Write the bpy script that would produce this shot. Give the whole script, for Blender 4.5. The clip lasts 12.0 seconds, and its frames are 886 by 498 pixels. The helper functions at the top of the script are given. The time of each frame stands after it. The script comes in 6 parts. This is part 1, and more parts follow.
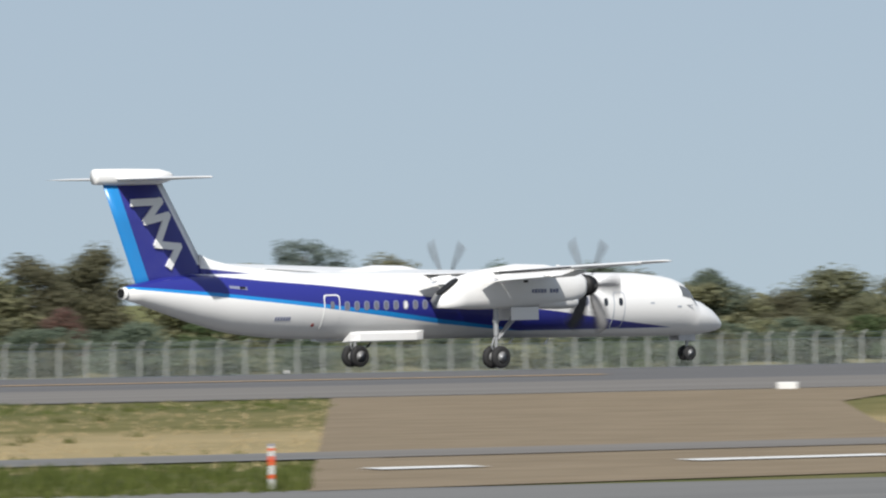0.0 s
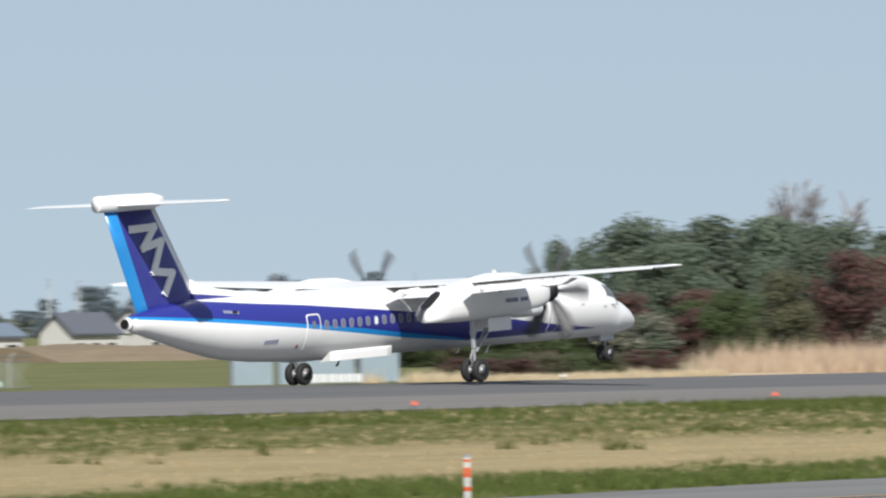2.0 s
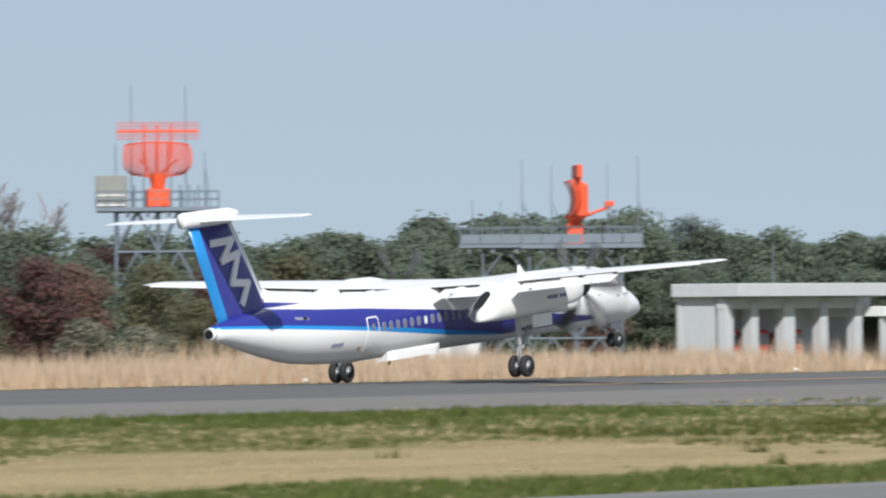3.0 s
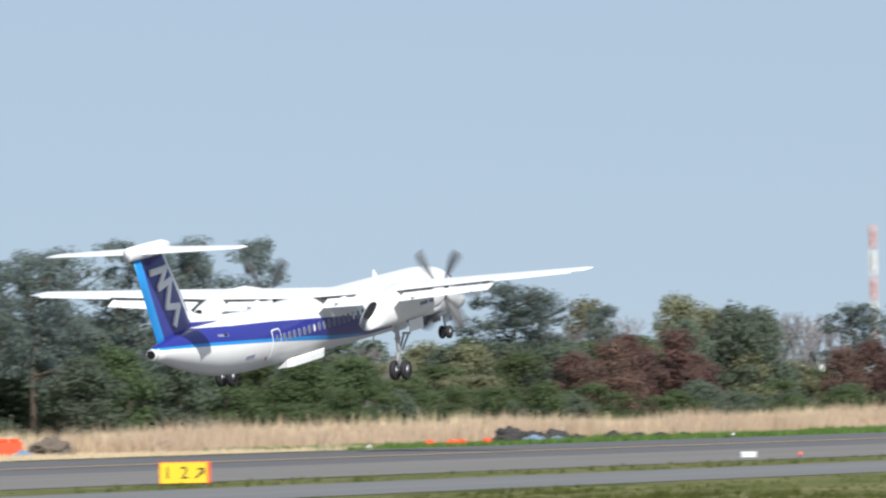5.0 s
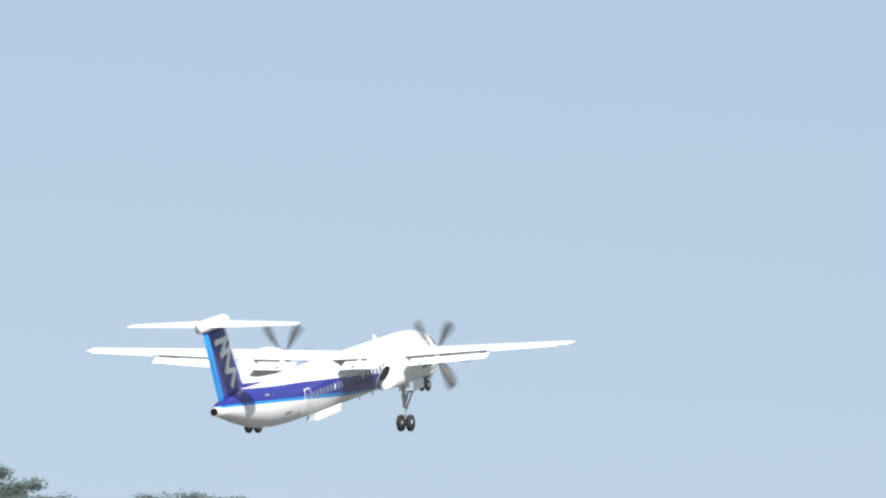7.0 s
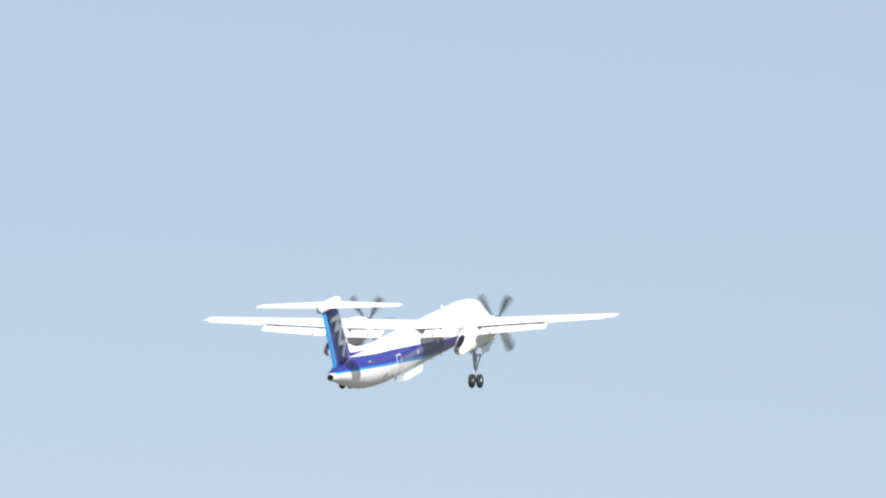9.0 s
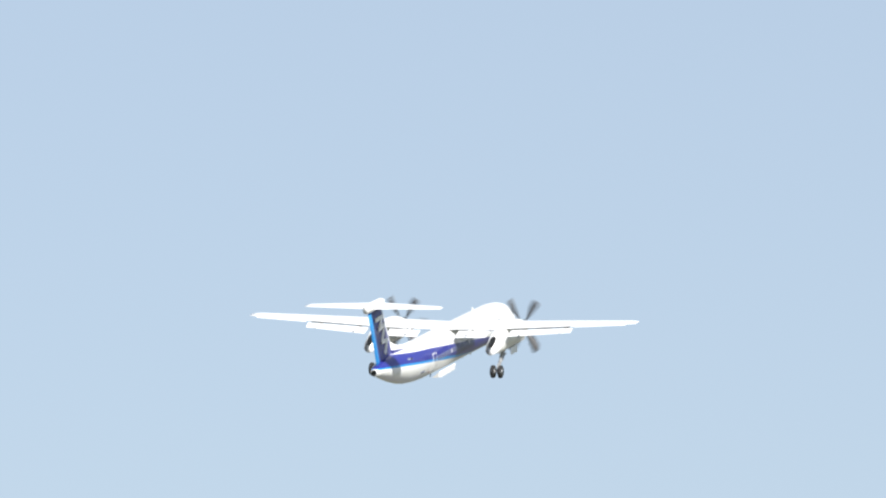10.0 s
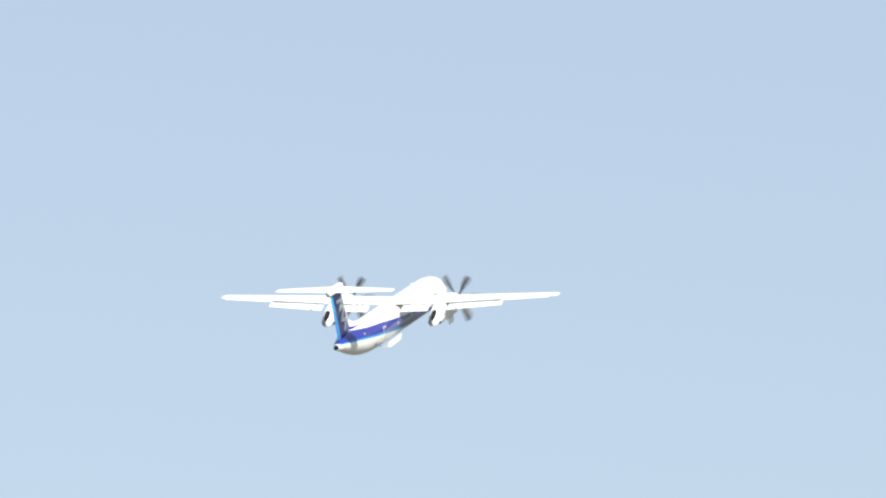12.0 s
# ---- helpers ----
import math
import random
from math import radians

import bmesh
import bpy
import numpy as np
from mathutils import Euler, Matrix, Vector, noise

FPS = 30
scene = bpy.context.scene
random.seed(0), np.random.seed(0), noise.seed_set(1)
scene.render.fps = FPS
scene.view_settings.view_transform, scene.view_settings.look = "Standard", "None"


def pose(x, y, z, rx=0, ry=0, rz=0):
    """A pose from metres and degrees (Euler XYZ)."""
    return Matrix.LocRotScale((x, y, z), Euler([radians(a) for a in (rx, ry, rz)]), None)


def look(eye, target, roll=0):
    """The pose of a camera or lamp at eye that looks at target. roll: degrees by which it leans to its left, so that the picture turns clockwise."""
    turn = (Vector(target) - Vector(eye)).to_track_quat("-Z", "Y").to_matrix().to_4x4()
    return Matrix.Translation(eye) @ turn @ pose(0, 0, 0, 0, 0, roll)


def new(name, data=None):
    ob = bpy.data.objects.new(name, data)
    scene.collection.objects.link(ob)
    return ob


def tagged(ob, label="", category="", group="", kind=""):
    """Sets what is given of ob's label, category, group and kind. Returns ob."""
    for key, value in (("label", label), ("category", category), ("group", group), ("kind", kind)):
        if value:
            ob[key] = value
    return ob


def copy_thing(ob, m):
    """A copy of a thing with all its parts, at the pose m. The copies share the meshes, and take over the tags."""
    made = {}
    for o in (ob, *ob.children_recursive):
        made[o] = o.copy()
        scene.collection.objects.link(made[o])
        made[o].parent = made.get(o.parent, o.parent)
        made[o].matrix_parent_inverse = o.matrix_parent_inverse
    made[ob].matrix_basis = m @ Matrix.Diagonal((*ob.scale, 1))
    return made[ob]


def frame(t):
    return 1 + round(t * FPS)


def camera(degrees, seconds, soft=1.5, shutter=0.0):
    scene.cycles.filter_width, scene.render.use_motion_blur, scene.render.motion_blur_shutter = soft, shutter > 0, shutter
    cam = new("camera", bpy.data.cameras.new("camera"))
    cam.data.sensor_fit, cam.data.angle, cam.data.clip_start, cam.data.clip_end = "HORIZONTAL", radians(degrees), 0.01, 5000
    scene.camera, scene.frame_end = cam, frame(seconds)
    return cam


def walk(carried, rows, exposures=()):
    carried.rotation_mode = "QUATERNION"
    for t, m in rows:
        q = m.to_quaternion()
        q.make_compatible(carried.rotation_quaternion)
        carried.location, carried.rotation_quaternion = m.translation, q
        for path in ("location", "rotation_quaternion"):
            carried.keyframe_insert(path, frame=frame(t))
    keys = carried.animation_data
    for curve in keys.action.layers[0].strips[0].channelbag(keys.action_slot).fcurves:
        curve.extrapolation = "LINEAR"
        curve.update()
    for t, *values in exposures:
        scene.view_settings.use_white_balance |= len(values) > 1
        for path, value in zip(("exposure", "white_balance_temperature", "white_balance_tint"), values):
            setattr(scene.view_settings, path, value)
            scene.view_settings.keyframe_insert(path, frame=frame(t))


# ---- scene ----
RUNWAY_Y = 200.0  # the runway's crown line
EYE_Z = 2.88


def aim(x, y, pan, tilt, roll):
    """A camera pose: place, bearing from +y towards +x, upward tilt and roll in degrees."""
    a, b = radians(pan), radians(tilt)
    way = Vector((math.sin(a) * math.cos(b), math.cos(a) * math.cos(b), math.sin(b)))
    eye = Vector((x, y, EYE_Z))
    return look(eye, eye + 100 * way, roll)


cam = camera(6.410, 12.0, 2.2, 0.2)
walk(cam, [(t, aim(*r)) for t, *r in (
    (0, -30.39, -42.60, 36.456, 0.340, -0.690),
    (0.1, -28.01, -39.87, 37.163, 0.347, -0.640),
    (0.2, -25.62, -37.14, 37.855, 0.354, -0.582),
    (0.3, -23.23, -34.40, 38.555, 0.361, -0.528),
    (0.4, -20.85, -31.67, 39.284, 0.366, -0.488),
    (0.5, -18.66, -28.82, 40.063, 0.369, -0.472),
    (0.6, -16.88, -25.74, 40.918, 0.359, -0.481),
    (0.7, -15.59, -22.46, 41.855, 0.350, -0.501),
    (0.8, -14.87, -19.01, 42.924, 0.357, -0.540),
    (0.9, -14.44, -15.48, 44.065, 0.370, -0.591),
    (1, -13.66, -12.23, 45.099, 0.378, -0.616),
    (1.1, -12.19, -9.56, 46.008, 0.364, -0.604),
    (1.2, -10.36, -7.58, 46.730, 0.351, -0.592),
    (1.3, -8.51, -6.40, 47.187, 0.351, -0.597),
    (1.4, -6.66, -5.61, 47.543, 0.354, -0.607),
    (1.5, -4.64, -4.72, 47.924, 0.358, -0.612),
    (1.6, -2.29, -3.62, 48.373, 0.398, -0.569),
    (1.7, 0.34, -2.24, 48.869, 0.440, -0.527),
    (1.8, 3.18, -0.52, 49.436, 0.448, -0.547),
    (1.9, 6.09, 1.47, 50.074, 0.451, -0.578),
    (2, 8.89, 3.62, 50.812, 0.433, -0.600),
    (2.1, 11.67, 5.84, 51.559, 0.400, -0.488),
    (2.2, 14.39, 8.11, 52.317, 0.365, -0.364),
    (2.3, 17.00, 10.52, 53.150, 0.337, -0.341),
    (2.4, 19.56, 12.99, 53.995, 0.312, -0.327),
    (2.5, 22.06, 15.50, 54.679, 0.302, -0.322),
    (2.6, 24.46, 18.12, 55.174, 0.324, -0.351),
    (2.7, 27.01, 20.06, 55.541, 0.360, -0.400),
    (2.8, 29.93, 20.59, 55.824, 0.388, -0.441),
    (2.9, 33.05, 20.40, 56.088, 0.419, -0.484),
    (3, 36.17, 20.21, 56.333, 0.451, -0.530),
    (3.1, 39.28, 20.02, 56.563, 0.484, -0.578),
    (3.2, 42.40, 19.83, 56.778, 0.517, -0.627),
    (3.3, 45.52, 19.64, 56.979, 0.550, -0.675),
    (3.4, 48.63, 19.45, 57.168, 0.583, -0.723),
    (3.5, 51.75, 19.26, 57.347, 0.614, -0.770),
    (3.6, 54.86, 19.07, 57.517, 0.644, -0.814),
    (3.7, 57.98, 18.88, 57.679, 0.671, -0.854),
    (3.8, 61.10, 18.69, 57.835, 0.696, -0.891),
    (3.9, 64.21, 18.50, 57.986, 0.717, -0.923),
    (4, 67.33, 18.31, 58.135, 0.735, -0.949),
    (4.1, 70.45, 18.12, 58.281, 0.748, -0.969),
    (4.2, 73.56, 17.93, 58.427, 0.756, -0.981),
    (4.3, 76.73, 18.09, 58.575, 0.759, -0.986),
    (4.4, 79.99, 18.95, 58.694, 0.758, -0.948),
    (4.5, 83.33, 20.12, 58.838, 0.756, -0.911),
    (4.6, 86.71, 21.20, 59.205, 0.774, -0.926),
    (4.7, 90.11, 22.22, 59.818, 0.819, -0.964),
    (4.8, 93.51, 23.25, 60.537, 0.879, -1.017),
    (4.9, 96.90, 24.28, 61.219, 0.941, -1.074),
    (5, 100.20, 25.36, 61.724, 0.993, -1.128),
    (5.1, 103.29, 26.57, 62.072, 1.033, -1.189),
    (5.2, 106.28, 27.84, 62.378, 1.070, -1.263),
    (5.3, 109.27, 29.11, 62.647, 1.106, -1.334),
    (5.4, 112.26, 30.38, 62.880, 1.145, -1.388),
    (5.5, 115.39, 31.26, 63.081, 1.190, -1.410),
    (5.6, 118.79, 31.33, 63.236, 1.242, -1.336),
    (5.7, 122.32, 31.01, 63.353, 1.299, -1.150),
    (5.8, 125.86, 30.69, 63.462, 1.364, -0.899),
    (5.9, 129.39, 30.36, 63.596, 1.434, -0.635),
    (6, 132.70, 30.64, 63.786, 1.511, -0.408),
    (6.1, 135.57, 32.10, 64.169, 1.600, -0.188),
    (6.2, 138.20, 34.16, 64.784, 1.704, 0.058),
    (6.3, 140.84, 36.22, 65.513, 1.816, 0.287),
    (6.4, 143.48, 38.28, 66.241, 1.931, 0.456),
    (6.5, 145.97, 39.98, 66.853, 2.043, 0.521),
    (6.6, 148.19, 40.95, 67.384, 2.161, 0.512),
    (6.7, 150.27, 41.55, 67.916, 2.288, 0.487),
    (6.8, 152.35, 42.15, 68.405, 2.411, 0.456),
    (6.9, 154.43, 42.75, 68.805, 2.518, 0.425),
    (7, 156.42, 43.20, 69.070, 2.596, 0.402),
    (7.1, 158.23, 43.37, 69.229, 2.649, 0.384),
    (7.2, 159.95, 43.40, 69.350, 2.691, 0.367),
    (7.3, 161.67, 43.42, 69.450, 2.728, 0.351),
    (7.4, 163.39, 43.45, 69.543, 2.761, 0.341),
    (7.5, 164.91, 43.34, 69.646, 2.796, 0.337),
    (7.6, 166.03, 42.98, 69.760, 2.832, 0.338),
    (7.7, 166.95, 42.49, 69.879, 2.867, 0.340),
    (7.8, 167.87, 42.00, 70.000, 2.900, 0.345),
    (7.9, 168.80, 41.51, 70.124, 2.933, 0.351),
    (8, 169.72, 41.02, 70.249, 2.965, 0.358),
    (8.1, 170.64, 40.53, 70.375, 2.996, 0.367),
    (8.2, 171.57, 40.04, 70.501, 3.026, 0.378),
    (8.3, 172.49, 39.55, 70.627, 3.057, 0.390),
    (8.4, 173.41, 39.06, 70.751, 3.087, 0.402),
    (8.5, 174.33, 38.56, 70.873, 3.117, 0.417),
    (8.6, 175.26, 38.07, 70.993, 3.147, 0.432),
    (8.7, 176.18, 37.58, 71.109, 3.177, 0.448),
    (8.8, 177.10, 37.09, 71.220, 3.207, 0.465),
    (8.9, 178.03, 36.60, 71.327, 3.238, 0.483),
    (9, 178.95, 36.11, 71.429, 3.270, 0.501),
    (9.1, 179.87, 35.62, 71.524, 3.302, 0.521),
    (9.2, 180.80, 35.13, 71.612, 3.336, 0.540),
    (9.3, 181.72, 34.64, 71.692, 3.370, 0.561),
    (9.4, 182.64, 34.15, 71.764, 3.405, 0.582),
    (9.5, 183.59, 33.65, 71.827, 3.442, 0.603),
    (9.6, 184.60, 33.13, 71.879, 3.485, 0.634),
    (9.7, 185.65, 32.60, 71.921, 3.535, 0.680),
    (9.8, 186.69, 32.07, 71.960, 3.585, 0.727),
    (9.9, 187.73, 31.54, 72.001, 3.626, 0.763),
    (10, 188.73, 31.03, 72.048, 3.651, 0.778),
    (10.1, 189.67, 30.57, 72.102, 3.664, 0.778),
    (10.2, 190.57, 30.14, 72.161, 3.674, 0.777),
    (10.3, 191.47, 29.70, 72.225, 3.681, 0.775),
    (10.4, 192.37, 29.26, 72.293, 3.688, 0.773),
    (10.5, 193.23, 28.85, 72.365, 3.697, 0.771),
    (10.6, 194.00, 28.47, 72.441, 3.705, 0.768),
    (10.7, 194.74, 28.11, 72.522, 3.712, 0.762),
    (10.8, 195.47, 27.75, 72.610, 3.720, 0.754),
    (10.9, 196.21, 27.39, 72.705, 3.730, 0.744),
    (11, 196.94, 27.04, 72.808, 3.743, 0.733),
    (11.1, 197.66, 26.71, 72.928, 3.768, 0.712),
    (11.2, 198.38, 26.39, 73.065, 3.810, 0.679),
    (11.3, 199.10, 26.06, 73.211, 3.859, 0.641),
    (11.4, 199.81, 25.74, 73.359, 3.907, 0.606),
    (11.5, 200.56, 25.42, 73.501, 3.946, 0.582),
    (11.6, 201.37, 25.12, 73.638, 3.975, 0.567),
    (11.7, 202.20, 24.82, 73.773, 4.001, 0.555),
    (11.8, 203.03, 24.53, 73.907, 4.025, 0.545),
    (11.9, 203.87, 24.23, 74.041, 4.049, 0.535),
    (12, 204.70, 23.93, 74.176, 4.073, 0.524),
)], exposures=((0.0, 0.01, 6500, 10), (0.5, 0.03, 6500, 10), (1.0, 0.19, 6480, 10), (1.5, 0.18, 6460, 10), (2.0, 0.12, 6440, 10), (2.7, 0.1, 6380, 10), (4.5, 0.14, 6230, 10), (5.5, 0.27, 6220, 10), (7.0, 0.33, 6330, 10), (9.5, 0.42, 6380, 10), (12.0, 0.48, 6440, 10)))


SUN_EL, SUN_ROT, SUN, SKY, SKY_LIFT = 41, 221, 5.0, 0.104, 0.10
# ---------------------------------------------------------------- world and light
def make_world():
    w = bpy.data.worlds.new("sky")
    scene.world = w
    w.use_nodes = True
    nt = w.node_tree
    sky = nt.nodes.new("ShaderNodeTexSky")
    sky.sky_type, sky.sun_disc = "NISHITA", False
    sky.sun_elevation, sky.sun_rotation = radians(SUN_EL), radians(SUN_ROT)
    sky.air_density, sky.dust_density, sky.ozone_density, sky.altitude = 1.0, 1.2, 1.0, 0
    # the haze near the horizon is thin: the sky keeps its blue almost down to the ground
    tc, mp = nt.nodes.new("ShaderNodeTexCoord"), nt.nodes.new("ShaderNodeMapping")
    mp.inputs["Location"].default_value = (0, 0, SKY_LIFT)
    nt.links.new(tc.outputs["Generated"], mp.inputs[0])
    nt.links.new(mp.outputs[0], sky.inputs[0])
    # thin high haze all over the sky
    veil = nt.nodes.new("ShaderNodeMix")
    veil.data_type = "RGBA"
    veil.inputs[0].default_value, veil.inputs[7].default_value = 0.62, (3.95, 4.58, 5.35, 1)
    nt.links.new(sky.outputs[0], veil.inputs[6])
    nt.links.new(veil.outputs[2], nt.nodes["Background"].inputs[0])
    nt.nodes["Background"].inputs[1].default_value = SKY
    data = bpy.data.lights.new("sun", "SUN")
    data.energy, data.angle, data.color = SUN, radians(0.6), (1.0, 0.96, 0.90)
    sun = new("sun", data)
    e, r = radians(SUN_EL), radians(SUN_ROT)
    way = Vector((math.sin(r) * math.cos(e), math.cos(r) * math.cos(e), math.sin(e)))
    sun.matrix_world = look(Vector((0, 0, 300)) + way * 100, (0, 0, 300))


make_world()


# ---------------------------------------------------------------- materials
def base_mat(name, rough=0.6, metal=0.0):
    m = bpy.data.materials.new(name)
    m.use_nodes = True
    b = m.node_tree.nodes["Principled BSDF"]
    b.inputs["Roughness"].default_value, b.inputs["Metallic"].default_value = rough, metal
    return m, m.node_tree, b


def nd(nt, kind, **ins):
    n = nt.nodes.new("ShaderNode" + kind)
    for k, v in ins.items():
        n.inputs[k.replace("_", " ")].default_value = v
    return n


def noise_of(nt, scale, detail=4.0, rough=0.6, stretch=(1, 1, 1), space="Object"):
    tc = nt.nodes.new("ShaderNodeTexCoord")
    mp = nd(nt, "Mapping", Scale=stretch)
    n = nd(nt, "TexNoise", Scale=scale, Detail=detail, Roughness=rough)
    nt.links.new(tc.outputs[space], mp.inputs[0])
    nt.links.new(mp.outputs[0], n.inputs["Vector"])
    return n.outputs["Fac"]


def ramp(nt, fac, stops):
    r = nt.nodes.new("ShaderNodeValToRGB")
    while len(r.color_ramp.elements) < len(stops):
        r.color_ramp.elements.new(0.5)
    for e, (p, c) in zip(r.color_ramp.elements, stops):
        e.position, e.color = p, (*c, 1)
    nt.links.new(fac, r.inputs[0])
    return r.outputs[0]


def mix(nt, fac, a, b, kind="MIX"):
    m = nt.nodes.new("ShaderNodeMix")
    m.data_type, m.blend_type = "RGBA", kind
    for sock, v in ((m.inputs[0], fac), (m.inputs[6], a), (m.inputs[7], b)):
        if isinstance(v, (int, float)):
            sock.default_value = v
        elif isinstance(v, tuple):
            sock.default_value = (*v, 1)
        else:
            nt.links.new(v, sock)
    return m.outputs[2]


def math_of(nt, op, a, b=0.0):
    n = nt.nodes.new("ShaderNodeMath")
    n.operation = op
    for sock, v in zip(n.inputs, (a, b)):
        if isinstance(v, (int, float)):
            sock.default_value = v
        else:
            nt.links.new(v, sock)
    return n.outputs[0]


def bump(nt, b, fac, strength, dist):
    n = nd(nt, "Bump", Strength=strength, Distance=dist)
    nt.links.new(fac, n.inputs["Height"])
    nt.links.new(n.outputs[0], b.inputs["Normal"])


def plain(name, color, rough=0.5, metal=0.0, vary=0.15, scale=2.0):
    """Paint, metal or rubber with faint grime at two scales."""
    m, nt, b = base_mat(name, rough, metal)
    lo = tuple(c * (1 - vary) for c in color)
    n1, n2 = noise_of(nt, scale), noise_of(nt, scale * 9, 3)
    c = mix(nt, n1, lo, color)
    c = mix(nt, 0.25, c, ramp(nt, n2, ((0.3, lo), (0.7, color))))
    nt.links.new(c, b.inputs["Base Color"])
    return m


def leaf(name, dark, light, trans=0.4):
    """Foliage that varies from clump to clump and from plant to plant."""
    m, nt, b = base_mat(name, 0.85)
    b.inputs["Specular IOR Level"].default_value = 0.15
    g = nt.nodes.new("ShaderNodeNewGeometry")
    o = nt.nodes.new("ShaderNodeObjectInfo")
    c = ramp(nt, g.outputs["Random Per Island"], ((0.0, dark), (0.55, tuple((a + b_) / 2 for a, b_ in zip(dark, light))), (1.0, light)))
    n = noise_of(nt, 0.7, 2)
    c = mix(nt, math_of(nt, "MULTIPLY", n, 0.28), c, dark)
    hs = nd(nt, "HueSaturation", Saturation=1.0, Fac=1.0)
    nt.links.new(math_of(nt, "ADD", math_of(nt, "MULTIPLY", o.outputs["Random"], 0.03), 0.485), hs.inputs["Hue"])
    nt.links.new(math_of(nt, "ADD", math_of(nt, "MULTIPLY", o.outputs["Random"], 0.36), 0.84), hs.inputs["Value"])
    nt.links.new(c, hs.inputs["Color"])
    nt.links.new(hs.outputs[0], b.inputs["Base Color"])
    t = nt.nodes.new("ShaderNodeBsdfTranslucent")
    nt.links.new(hs.outputs[0], t.inputs[0])
    s = nd(nt, "MixShader", Fac=trans)
    nt.links.new(b.outputs[0], s.inputs[1])
    nt.links.new(t.outputs[0], s.inputs[2])
    nt.links.new(s.outputs[0], nt.nodes["Material Output"].inputs[0])
    return m


def curve_z(nt, x, pts):
    """A height read off a polyline over x, as nested clamped ramps."""
    n = nt.nodes.new("ShaderNodeFloatCurve")
    lo, hi = -18.0, 18.0
    c = n.mapping.curves[0]
    while len(c.points) < len(pts):
        c.points.new(0.5, 0.5)
    for q, (px, pz) in zip(c.points, pts):
        q.location = ((px - lo) / (hi - lo), pz / 6.0)
        q.handle_type = "VECTOR"
    n.mapping.update()
    nt.links.new(math_of(nt, "DIVIDE", math_of(nt, "SUBTRACT", x, lo), hi - lo), n.inputs["Value"])
    return math_of(nt, "MULTIPLY", n.outputs[0], 6.0)


WHITE, BLUE, CYAN = (0.80, 0.80, 0.79), (0.022, 0.027, 0.225), (0.012, 0.235, 0.60)


def livery():
    """White body, slanting blue side panel and cyan line beneath it, with faint panel dirt."""
    m, nt, b = base_mat("livery_paint", 0.28)
    tc = nt.nodes.new("ShaderNodeTexCoord")
    s = nt.nodes.new("ShaderNodeSeparateXYZ")
    nt.links.new(tc.outputs["Object"], s.inputs[0])
    x, z = s.outputs[0], s.outputs[2]
    top = curve_z(nt, x, ((-18, 4.1), (-12.25, 3.93), (-9.32, 3.64), (-6.3, 3.4), (-2.3, 3.0), (5.7, 2.18), (8.9, 1.77), (12.2, 1.41), (13.2, 1.3), (18, 0.9)))
    mid = curve_z(nt, x, ((-18, 3.66), (-14.51, 3.43), (-11.59, 3.19), (-6.5, 2.67), (-3.2, 2.32), (-0.25, 1.95), (2.8, 1.62), (4.0, 1.42), (18, 1.40)))
    low = curve_z(nt, x, ((-18, 3.58), (-14.51, 3.32), (-11.59, 3.04), (-6.5, 2.51), (-3.2, 2.12), (-0.25, 1.77), (2.8, 1.5), (4.0, 1.41), (18, 1.40)))
    grime = mix(nt, noise_of(nt, 1.2, 5, 0.65, (0.3, 1, 1)), (0.74, 0.74, 0.73), WHITE)
    c = mix(nt, math_of(nt, "GREATER_THAN", z, low), grime, CYAN)
    c = mix(nt, math_of(nt, "GREATER_THAN", z, mid), c, BLUE)
    c = mix(nt, math_of(nt, "GREATER_THAN", z, top), c, grime)
    nt.links.new(c, b.inputs["Base Color"])
    b.inputs["Coat Weight"].default_value = 0.15
    return m


def fin_paint():
    """Blue fin with a cyan rudder stripe and a white leading edge."""
    m, nt, b = base_mat("fin_paint", 0.3)
    tc = nt.nodes.new("ShaderNodeTexCoord")
    s = nt.nodes.new("ShaderNodeSeparateXYZ")
    nt.links.new(tc.outputs["Object"], s.inputs[0])
    x, z = s.outputs[0], s.outputs[2]
    rear = math_of(nt, "ADD", x, math_of(nt, "MULTIPLY", math_of(nt, "SUBTRACT", z, 3.38), 0.402))
    front = math_of(nt, "ADD", x, math_of(nt, "MULTIPLY", math_of(nt, "SUBTRACT", z, 4.65), 0.619))
    c = mix(nt, math_of(nt, "LESS_THAN", rear, -14.16), BLUE, CYAN)
    c = mix(nt, math_of(nt, "MULTIPLY", math_of(nt, "GREATER_THAN", front, -12.10), math_of(nt, "GREATER_THAN", z, 4.3)), c, WHITE)
    c = mix(nt, math_of(nt, "MULTIPLY", noise_of(nt, 1.5), 0.12), c, (0.2, 0.2, 0.25))
    nt.links.new(c, b.inputs["Base Color"])
    return m


def dorsal_paint():
    """White fairing whose foot is blue."""
    m, nt, b = base_mat("dorsal_paint", 0.3)
    tc = nt.nodes.new("ShaderNodeTexCoord")
    s = nt.nodes.new("ShaderNodeSeparateXYZ")
    nt.links.new(tc.outputs["Object"], s.inputs[0])
    h = math_of(nt, "ADD", s.outputs[2], math_of(nt, "MULTIPLY", math_of(nt, "ADD", s.outputs[0], 11.5), 0.10))
    c = mix(nt, math_of(nt, "LESS_THAN", h, 4.13), WHITE, BLUE)
    c = mix(nt, math_of(nt, "MULTIPLY", noise_of(nt, 1.5), 0.1), c, (0.5, 0.5, 0.5))
    nt.links.new(c, b.inputs["Base Color"])
    return m


